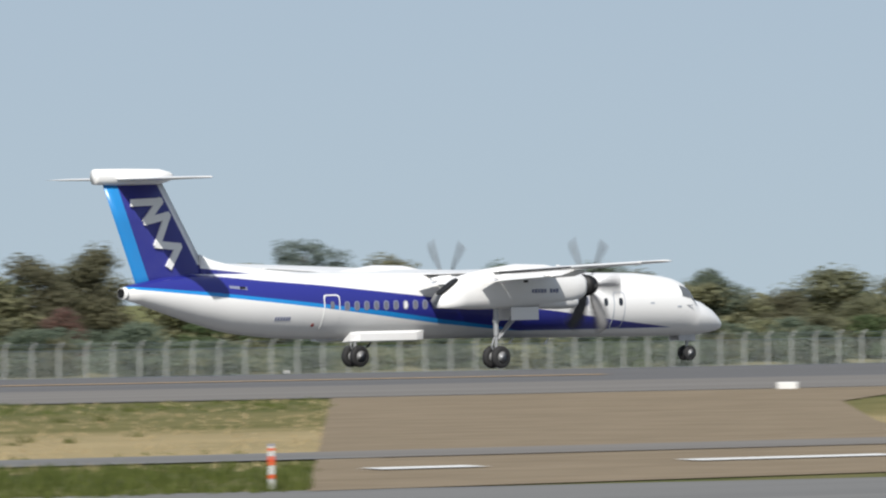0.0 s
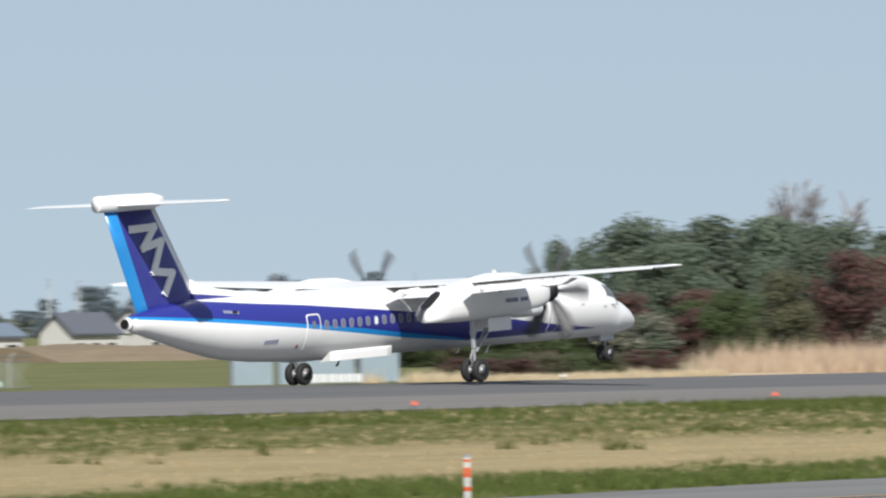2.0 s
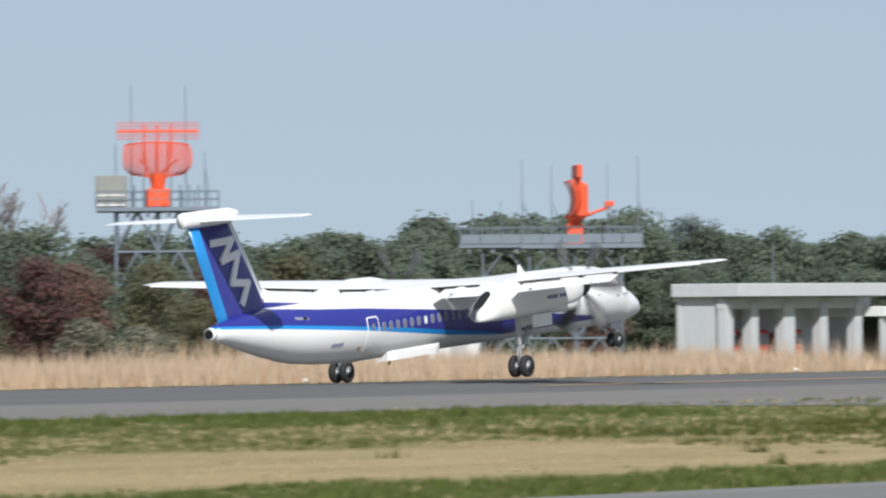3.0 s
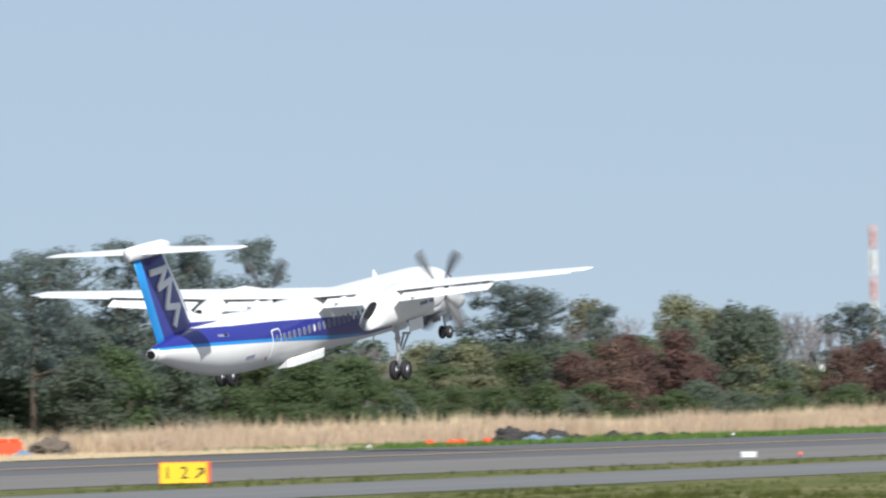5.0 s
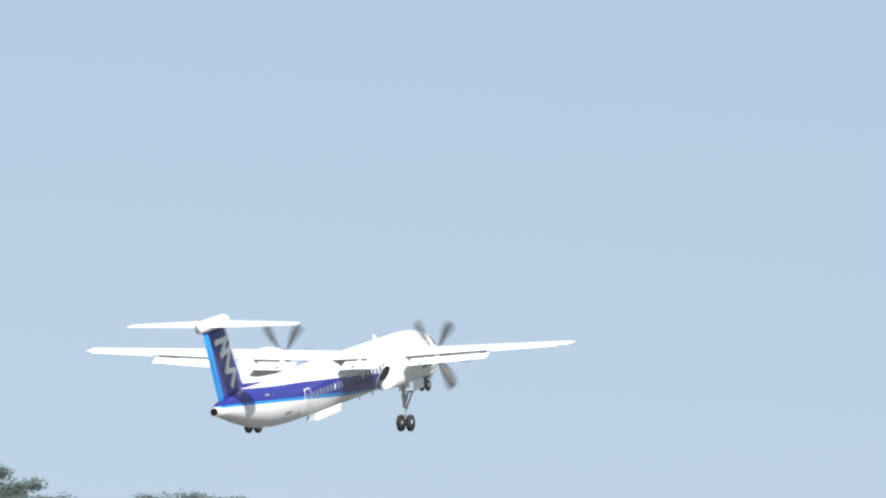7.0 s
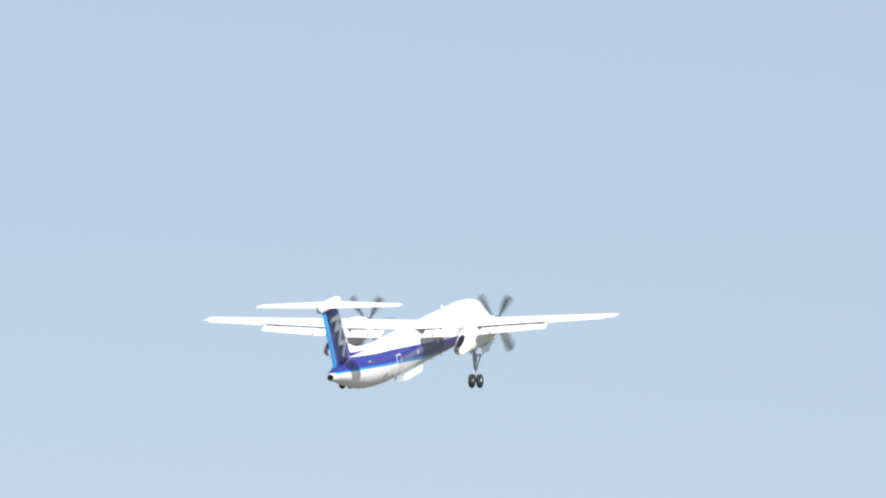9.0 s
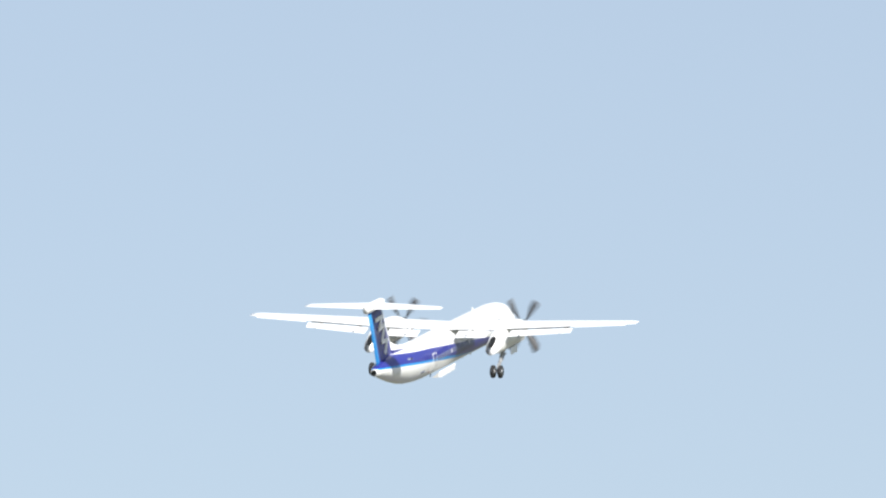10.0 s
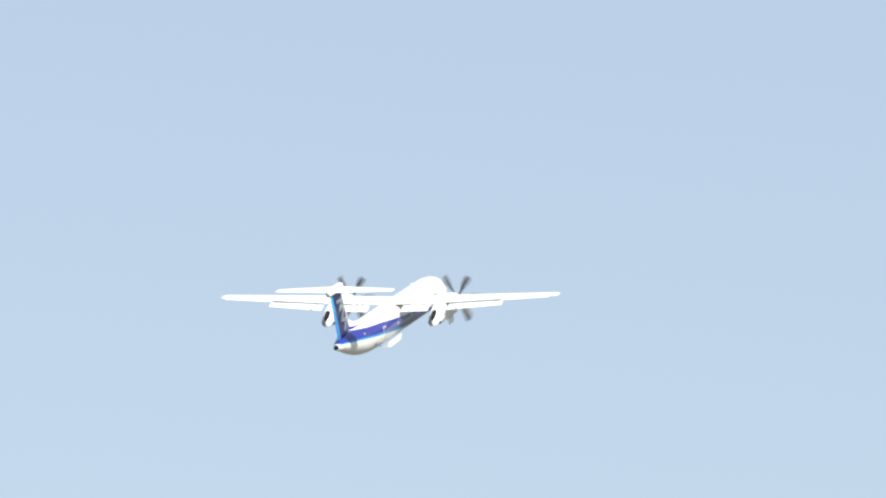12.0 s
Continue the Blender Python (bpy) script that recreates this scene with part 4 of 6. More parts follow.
# beside the first stretch of runway, behind the fence
for row in (("brown", 190, 302, 5.3, 2.4), ("brown", 196, 300, 5.0, 2.6), ("brown", 201, 301, 5.4, 2.4), ("red", 190, 288, 2.4, 1.3), ("pine", 235, 330, 6.0, 2.4),
            ("brown", 207, 300, 4.2, 2.4), ("brown", 213, 301, 3.9, 2.6), ("pale", 219, 300, 5.0, 2.4), ("brown", 226, 300, 3.9, 2.5), ("forest", 228, 302, 4.4, 2.0),
            ("forest", 229, 303, 4.0, 2.6), ("forest", 234, 301, 4.3, 3.0), ("brown", 238, 303, 4.0, 2.6), ("forest", 241, 300, 3.6, 2.6), ("brown", 243, 296, 2.8, 1.9), ("forest", 249, 310, 4.0, 2.1), ("brown", 249, 299, 4.0, 3.4),
            ("brown", 246, 293, 2.4, 1.9), ("brown", 256, 302, 3.4, 2.8), ("brown", 263, 300, 2.8, 2.4), ("pale", 271, 299, 2.7, 2.6), ("pale", 277, 300, 3.0, 2.6),
            ("pale", 284, 300, 3.1, 2.1), ("forest", 296, 310, 4.1, 3.6), ("brown", 291, 300, 2.2, 2.0), ("green", 320, 312, 3.6, 1.6), ("pale", 328, 311, 4.2, 1.8),
            ("green", 309, 303, 2.4, 2.2), ("brown", 327, 302, 1.6, 2.0), ("pale", 313, 302, 2.2, 2.4), ("pale", 332, 309, 3.4, 2.0), ("brown", 422, 420, 5.1, 1.8), ("brown", 425, 422, 4.4, 1.8)):
    tree(*row)
grove("thicket", "olive and pale thicket behind the fence", [(TREES.choice(("brown", "forest", "pale", "green")), 184 + 2.3 * k + TREES.uniform(-1, 1), TREES.uniform(297, 306), TREES.uniform(2.4, 3.6) - 0.012 * k + (1.1 if k < 11 else 0), TREES.uniform(2.4, 3.2)) for k in range(50)])
grove("thicket", "pale flowering bushes behind the fence", [(TREES.choice(("pale", "pale", "white")), 283.5 + 0.85 * k, TREES.uniform(268, 271), TREES.uniform(1.3, 1.9), TREES.uniform(1.2, 1.6)) for k in range(10)])
grove("undergrowth", "low scrub in mixed greens behind the fence", [(TREES.choice(("green", "green", "brown", "forest", "pale")), 166 + 1.3 * k + TREES.uniform(-1.5, 1.5), TREES.uniform(268 if k < 76 else 284, 294), TREES.uniform(0.5, 1.9) - (0.4 if k > 76 else 0), TREES.uniform(1.5, 2.6)) for k in range(97)])
# the open stretch with far trees, whose haze is painted into the leaves
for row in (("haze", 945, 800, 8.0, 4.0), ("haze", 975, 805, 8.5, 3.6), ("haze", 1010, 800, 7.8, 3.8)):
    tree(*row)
grove("far_trees", "distant trees along the horizon, haze painted into their pale colour", [("haze", 690 + 2.4 * k + TREES.uniform(-3, 3), TREES.uniform(780, 860), TREES.uniform(4.0, 7.8) if k > 100 else TREES.uniform(1.8, 3.6), TREES.uniform(2.4, 4.6)) for k in range(150)]
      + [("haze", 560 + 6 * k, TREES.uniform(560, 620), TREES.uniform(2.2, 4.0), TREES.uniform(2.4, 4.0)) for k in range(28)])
for row in (("green", 406, 330, 2.5, 1.7), ("brown", 421, 350, 2.4, 1.8), ("brown", 430, 352, 3.0, 2.2), ("bare", 538, 446, 6.0, 2.4), ("bare", 546, 446, 5.6, 2.2),
            ("forest", 579, 455, 8.7, 2.5), ("forest", 586, 457, 8.2, 2.6), ("brown", 412, 335, 1.6, 2.0), ("brown", 399, 330, 1.0, 2.0)):
    tree(*row)
# the hedge and the dark wood
for row in (("green", 424, 330, 3.1, 2.6), ("red", 430, 331, 3.6, 2.4), ("green", 434, 328, 3.2, 2.6), ("red", 438, 331, 3.9, 2.6), ("green", 442, 329, 3.4, 2.8), ("green", 447, 331, 3.2, 2.6),
            ("brown", 452, 331, 3.6, 2.8), ("red", 465.5, 333, 7.0, 4.0), ("white", 453, 325, 3.9, 2.6), ("white", 457, 326, 3.2, 2.2), ("bare", 496.6, 366, 14.5, 4.4), ("bare", 497.4, 367, 14.0, 4.0),
            ("brown", 478, 333, 6.0, 2.2), ("red", 521, 330, 3.8, 2.6), ("forest", 458, 350, 6.9, 3.2),
            ("forest", 451, 319, 6.2, 3.0), ("forest", 458, 318, 6.6, 3.2), ("brown", 464, 317, 6.5, 2.8), ("forest", 471, 319, 6.4, 3.0),
            ("red", 399, 290, 5.9, 2.6), ("red", 403, 290, 5.6, 2.4), ("white", 396, 284, 2.6, 1.9), ("white", 400, 283, 2.2, 1.7), ("brown", 394, 291, 4.8, 2.4), ("forest", 406, 292, 6.2, 2.8),
            ("brown", 409.5, 289, 5.7, 2.3), ("red", 412.4, 287, 5.7, 1.9), ("forest", 403, 296, 6.3, 3.0), ("brown", 407, 284.5, 3.6, 2.0), ("brown", 413.8, 283.6, 2.7, 1.3), ("green", 390, 292, 3.6, 2.2),
            ("green", 404.5, 329, 2.2, 1.9), ("brown", 411, 331, 2.9, 2.0), ("green", 412, 328, 2.6, 2.2), ("green", 415, 328, 2.8, 2.3), ("red", 416, 332, 3.1, 2.0), ("green", 418.5, 328, 2.7, 2.3), ("red", 421, 332, 3.2, 2.2),
            ("green", 421.5, 327, 2.7, 2.2)):
    tree(*row)
for k in range(52):
    x = 461 + 4.4 * k
    tree("forest", x, 350 + TREES.uniform(-5, 9), min(7.6 + 0.7 * (524 < x < 566) + 1.2 * (541 < x < 566) + 0.9 * (x < 500) + 0.8 * (x > 560), 6.0 + 0.5 * (x - 459)) + TREES.uniform(-0.6, 0.5), TREES.uniform(4.0, 5.2))
for k in range(44):
    x = 459 + 3.6 * k
    tree("forest", x, 337 + TREES.uniform(-2, 4), TREES.uniform(4.4, 6.2), TREES.uniform(2.3, 3.2))
grove("wood", "dense dark evergreen wood behind the radar towers", [("forest", 475 + 3.3 * k + TREES.uniform(-1.5, 1.5), TREES.uniform(356, 366), 7.5 + 0.7 * (15 < k < 20) + 2.0 * (19 < k < 29) + 0.8 * (k < 8) + 0.7 * (k > 28) + TREES.uniform(-0.5, 0.5), TREES.uniform(4.0, 5.0)) for k in range(62)])
tree("pine", 566, 350, 9.8, 2.8)
grove("undergrowth", "mixed green and russet bushes at the wood's edge", [(TREES.choice(("green", "forest", "brown", "red", "green", "white")), 422 + 1.9 * k, TREES.uniform(324, 330), TREES.uniform(1.8, 3.0), TREES.uniform(2.0, 2.8)) for k in range(24)]
      + [("forest", 600 + 3.4 * k, TREES.uniform(332, 340), TREES.uniform(4.8, 6.4) - (1.4 if 10 < k < 20 else 0), TREES.uniform(3.2, 4.2)) for k in range(36)])
grove("thicket", "low purplish-brown and green thicket beyond the runway", [(TREES.choice(("red", "brown", "green", "brown")), 324 + 0.5 * k, TREES.uniform(256, 261), TREES.uniform(0.25, 0.6), TREES.uniform(0.9, 1.4)) for k in range(34)])
# tall pines and the mixed hedgerow further on
for row in (("pine", 596, 331, 12.2, 3.2), ("pine", 602, 330, 13.1, 3.4), ("pine", 609, 332, 13.2, 3.2), ("pine", 616, 330, 13.7, 3.4), ("pine", 624.5, 330, 14.2, 2.6), ("pine", 630, 332, 13.2, 2.4),
            ("pine", 636, 330, 14.0, 2.4), ("pine", 678, 330, 11.1, 3.8), ("pine", 685, 331, 10.2, 3.0), ("pine", 695, 330, 9.0, 1.8), ("bare", 637, 321, 7.2, 2.0),
            ("pale", 652, 331, 5.2, 3.0), ("pale", 665, 331, 6.4, 3.2), ("red", 655, 312, 5.2, 2.4), ("red", 661, 312, 6.0, 2.6), ("red", 666, 313, 6.6, 2.6), ("red", 672, 312, 6.8, 2.7), ("red", 678, 313, 5.0, 2.4),
            ("forest", 688, 319, 7.6, 3.0), ("forest", 695, 318, 8.8, 3.6), ("forest", 702, 319, 8.6, 3.4), ("pale", 709, 330, 10.0, 3.2), ("pale", 716, 331, 9.4, 2.8), ("bare", 727, 330, 9.6, 3.2), ("bare", 737, 330, 9.2, 3.4),
            ("bare", 717, 345, 9.9, 3.6), ("pale", 723, 346, 10.0, 3.2), ("bare", 730, 345, 10.4, 3.6), ("bare", 755, 345, 10.3, 3.6), ("bare", 761, 346, 10.2, 3.4), ("bare", 766, 345, 11.5, 3.8), ("bare", 732, 331, 9.0, 3.0), ("bare", 723, 332, 9.2, 3.0), ("bare", 742, 332, 9.0, 3.2), ("bare", 729.5, 333, 9.6, 3.4), ("red", 702, 311, 5.3, 2.2), ("red", 709, 312, 5.9, 2.8), ("red", 717, 312, 5.7, 3.0), ("green", 724, 311, 4.2, 2.2), ("pine", 734, 325, 9.2, 2.8), ("pine", 744, 325, 9.3, 2.8),
            ("pine", 752, 326, 8.4, 2.4), ("red", 731, 312, 5.6, 2.8), ("red", 738, 312, 5.8, 3.2), ("red", 745, 312, 5.4, 3.0), ("red", 752, 312, 5.5, 3.2), ("red", 760, 312, 5.0, 2.8), ("green", 769, 312, 3.8, 2.4),
            ("bare", 799, 350, 12.6, 3.4), ("pine", 775, 338, 9.4, 2.4), ("pine", 783, 340, 9.2, 2.4), ("pine", 797, 341, 13.8, 3.8), ("pine", 800, 340, 14.9, 4.4), ("pine", 808, 341, 15.0, 4.4), ("pine", 816, 340, 14.8, 4.2),
            ("pine", 824, 341, 14.0, 4.0), ("pine", 832, 340, 12.6, 3.4), ("forest", 800, 335, 9.0, 3.6), ("forest", 812, 335, 9.2, 3.6), ("forest", 790, 334, 8.0, 3.4), ("forest", 824, 335, 8.0, 3.4),
            ("pine", 850, 340, 12.4, 3.2), ("pine", 858, 341, 13.2, 3.4), ("pine", 866, 340, 13.4, 3.4), ("pine", 874, 340, 13.0, 3.4), ("pine", 883, 341, 12.2, 3.2), ("pine", 893, 341, 11.2, 3.0),
            ("pine", 931, 345, 12.5, 3.2), ("pine", 940, 346, 12.2, 3.0), ("pine", 955, 345, 12.6, 3.4), ("pine", 966, 346, 13.0, 3.4), ("pine", 977, 345, 12.8, 3.4), ("pine", 988, 346, 12.8, 3.4),
            ("pine", 1000, 346, 12.4, 3.4), ("pine", 1014, 346, 12.0, 3.4)):
    tree(*row)
for k in range(34):
    tree(TREES.choice(("green", "green", "forest", "forest", "pale")), 600 + 5.2 * k + TREES.uniform(-2, 2), TREES.uniform(316, 326), TREES.uniform(4.6, 6.6) - (1.2 if k > 18 else 0) - (1.5 if 5 < k < 12 else 0), TREES.uniform(2.6, 3.6))
for k in range(17):
    tree(TREES.choice(("green", "forest", "green", "pale")), 622 + 4.6 * k, 328 + TREES.uniform(-2, 3), TREES.uniform(5.4, 6.4) - (1.4 if 1 < k < 9 else 0), TREES.uniform(2.8, 3.6))
grove("undergrowth", "low green bushes at the foot of the hedgerow", [(TREES.choice(("green", "green", "forest")), 596 + 2.9 * k + TREES.uniform(-2, 2), TREES.uniform(303, 309), TREES.uniform(1.4, 3.0), TREES.uniform(1.8, 2.6)) for k in range(64)])
for k in range(26):
    tree(TREES.choice(("brown", "red", "forest", "brown")), 775 + 7.5 * k, TREES.uniform(314, 324), TREES.uniform(5.2, 7.6) + (1.0 if k > 10 else 0), TREES.uniform(3.0, 4.0))


# ---------------------------------------------------------------- fence and roadside fittings
def fence():
    f = thing("fence", "grey chain-link airfield fence with angled post tops", "fence")
    z = ground_z(262)
    bm = rod(bmesh.new(), (0, 0, -0.3), (0, 0, 1.45), 0.055, 0.05, 6)
    rod(bm, (0, 0, 1.42), (0.06, -0.22, 1.72), 0.06, 0.045, 6)
    me = bpy.data.meshes.new("post")
    bm.to_mesh(me)
    bm.free()
    me.materials.append(M["post"])
    n = 96
    for k in range(n):
        ob = new("post", me)
        ob.parent = f
        ob.matrix_basis = pose(150 + 1.5 * k, 262, z)
    for h in (0.05, 1.32):
        part("wire", rod(bmesh.new(), (150, 261.9, z + h), (150 + 1.5 * n, 261.9, z + h), 0.014, None, 4), M["galv"], f)
    for h, y in ((1.5, 261.9), (1.62, 261.8)):
        part("wire", rod(bmesh.new(), (150, y, z + h), (150 + 1.5 * n, y, z + h), 0.01, None, 4), M["galv"], f, "strand of barbed wire")
    v, fc = [], []
    for d in (-1, 1):
        for k in range(int(1.5 * n / 0.09)):
            x = 150 + 0.09 * k
            if not 150 <= x + d * 1.3 <= 150 + 1.5 * n:
                continue
            i = len(v)
            w = 0.010
            v += [(x, 261.93, z), (x + w, 261.93, z), (x + w + d * 1.3, 261.93, z + 1.32), (x + d * 1.3, 261.93, z + 1.32)]
            fc.append((i, i + 1, i + 2, i + 3))
    ob = mesh_of("chain_link", v, fc, M["zinc"], f, "fine woven wire mesh")
    tagged(ob, "", "", "", "stuff")


fence()


def marker_post(x, y):
    p = thing("marker_post", "orange and white banded marker post in the grass", "post", pose(x, y, ground_z(y)), "marker posts")
    part("pole", rod(bmesh.new(), (0, 0, -0.2), (0, 0, 1.08), 0.062, 0.062, 12), M["paint_white"], p)
    for z0, z1 in ((0.30, 0.40), (0.62, 0.84), (0.97, 1.03)):
        part("band", rod(bmesh.new(), (0, 0, z0), (0, 0, z1), 0.068, 0.068, 12), M["orange"], p, "orange band")
    part("cap", rod(bmesh.new(), (0, 0, 1.08), (0, 0, 1.14), 0.068, 0.05, 12), M["bluegrey"], p, "blue-grey cap")


for x, y in ((150.6, 118.5), (79.0, 112.5), (260.4, 118.2)):
    marker_post(x, y)


def white_block(x, y, turn=-45):
    b = thing("runway_marker", "low white concrete marker beside the runway", "marker", pose(x, y, ground_z(y), 0, 0, turn), "runway markers")
    part("body", boxed((0, 0, 0.13), (0.7, 0.3, 0.26), None, 0.03), M["paint_white"], b)


for x, y in ((140.9, 169.4), (402.4, 173.4)):
    white_block(x, y)


def edge_light(x, y, col):
    b = thing("runway_light", "small %s runway light on a short stem" % col, "light fitting", pose(x, y, ground_z(y) + 0.02), "runway lights")
    part("stem", rod(bmesh.new(), (0, 0, 0), (0, 0, 0.14), 0.05, 0.04, 8), M["galv"], b)
    part("dome", rod(bmesh.new(), (0, 0, 0.14), (0, 0, 0.27), 0.11, 0.05, 10), M["orange" if col == "orange" else "paint_white"], b, col + " dome")


for k in range(14):
    edge_light(118 + 44 * k, 229.0, "white")
for x in (212, 232, 300, 401.5, 476):
    edge_light(x, 170.5, "orange")


def text_part(body, size, m, mat, parent):
    c = bpy.data.curves.new("lettering", "FONT")
    c.body, c.size, c.align_x, c.align_y, c.extrude = body, size, "CENTER", "CENTER", 0.01
    tmp = bpy.data.objects.new("lettering", c)
    scene.collection.objects.link(tmp)
    me = bpy.data.meshes.new_from_object(tmp.evaluated_get(bpy.context.evaluated_depsgraph_get()))
    bpy.data.objects.remove(tmp)
    me.materials.clear()
    ob = link_mesh("lettering", me, mat, parent, "black number on yellow")
    ob.matrix_basis = m
    return ob


def guidance_sign():
    s = thing("guidance_sign", "yellow airfield guidance sign with black number and arrow", "sign", pose(345.5, 168, ground_z(168), 0, 0, -57))
    part("box", boxed((0, 0, 0.47), (1.86, 0.28, 0.80), None, 0.02), M["orange"], s, "orange housing")
    part("face", boxed((-0.05, -0.15, 0.47), (1.70, 0.02, 0.74), None, 0.008), M["signyellow"], s, "yellow face")
    for x in (-0.7, 0.7):
        part("leg", boxed((x, 0, 0.04), (0.1, 0.12, 0.2)), M["galv"], s)
    for ch, x in (("1", -0.62), ("2", -0.02)):
        text_part(ch, 0.62, pose(x, -0.165, 0.46, 90, 0, 0), M["black"], s)
    bm = boxed((0.53, -0.165, 0.42), (0.42, 0.012, 0.07), pose(0, 0, 0, 0, -45, 0))
    box(bm, (0.58, -0.165, 0.61), (0.24, 0.012, 0.07))
    box(bm, (0.67, -0.165, 0.52), (0.07, 0.012, 0.24))
    part("arrow", bm, M["black"], s, "black arrow pointing up and right")


guidance_sign()


# ---------------------------------------------------------------- radar towers
def lattice(t, w, d, z0, z1, levels, r, bays=2):
    """Legs, rings and braces of a steel tower as parts of t."""
    xs = [-w / 2 + w * k / bays for k in range(bays + 1)]
    for x in xs:
        for y in (-d / 2, 0, d / 2):
            part("leg", rod(bmesh.new(), (x, y, z0), (x, y, z1), r * 1.3, None, 6), M["galv"], t)
    hs = [z0 + (z1 - z0) * k / levels for k in range(levels + 1)]
    for a, b in zip(hs, hs[1:]):
        for y in (-d / 2, 0, d / 2):
            part("girt", rod(bmesh.new(), (xs[0], y, b), (xs[-1], y, b), r, None, 6), M["galv"], t)
            for k, (x0, x1) in enumerate(zip(xs, xs[1:])):
                part("brace", rod(bmesh.new(), (x0, y, a), ((x0 + x1) / 2, y, b), r * 0.9, None, 6), M["galv"], t)
                part("brace", rod(bmesh.new(), (x1, y, a), ((x0 + x1) / 2, y, b), r * 0.9, None, 6), M["galv"], t)
        for x in (xs[0], xs[-1]):
            part("girt", rod(bmesh.new(), (x, -d / 2, b), (x, d / 2, b), r, None, 6), M["galv"], t)
            part("brace", rod(bmesh.new(), (x, -d / 2, a), (x, d / 2, b), r * 0.9, None, 6), M["galv"], t)


def railing(t, x0, x1, y0, y1, z, h, step):
    for y in (y0, y1):
        n = max(1, round((x1 - x0) / step))
        for k in range(n + 1):
            part("rail_post", rod(bmesh.new(), (x0 + (x1 - x0) * k / n, y, z), (x0 + (x1 - x0) * k / n, y, z + h), 0.035, None, 5), M["galv"], t)
        for f in (0.5, 1.0):
            part("rail", rod(bmesh.new(), (x0, y, z + h * f), (x1, y, z + h * f), 0.03, None, 5), M["galv"], t)
    for x in (x0, x1):
        for f in (0.5, 1.0):
            part("rail", rod(bmesh.new(), (x, y0, z + h * f), (x, y1, z + h * f), 0.03, None, 5), M["galv"], t)


def mesh_dish(parent, w, z0, z1, bulge, name="dish"):
    """A curved open grid of thin orange bars."""
    bm = bmesh.new()
    n = 34
    f = lambda u, v: Vector((w / 2 * u * (1 - (0.07 if v > 0 else 0.24) * abs(v) ** 3), bulge * (u * u + 0.6 * v * v) - bulge, (z0 + z1) / 2 + (z1 - z0) / 2 * v * (1.06 - 0.16 * u * u)))
    for k in range(n + 1):
        u = -1 + 2 * k / n
        for a in range(8):
            rod(bm, f(u, -1 + a / 4), f(u, -1 + (a + 1) / 4), 0.022, None, 4)
    for k in range(19):
        v = -1 + k / 9
        for a in range(10):
            rod(bm, f(-1 + a / 5, v), f(-1 + (a + 1) / 5, v), 0.022, None, 4)
    part(name, bm, M["orange"], parent, "open orange mesh reflector")
    for u in (-0.45, -0.05, 0.35):
        part("rib", rod(bmesh.new(), f(u, -1) + Vector((0, -0.12, -0.1)), f(u, 1) + Vector((0, -0.12, 0.05)), 0.075, None, 6), M["orange"], parent)
    for v in (-1, 1):
        bm = bmesh.new()
        for a in range(10):
            rod(bm, f(-1 + a / 5, v), f(-1 + (a + 1) / 5, v), 0.055, None, 6)
        part("rim_bar", bm, M["orange"], parent)
    for u in (-1, 1):
        bm = bmesh.new()
        for a in range(8):
            rod(bm, f(u, -1 + a / 4), f(u, -1 + (a + 1) / 4), 0.045, None, 6)
        part("rim_bar", bm, M["orange"], parent)
    for side in (-1, 1):
        part("backing_strut", rod(bmesh.new(), (side * w * 0.28, -bulge * 0.7, (z0 + z1) / 2), (0, 0.05, z0 - 0.1), 0.06, None, 6), M["orange"], parent)


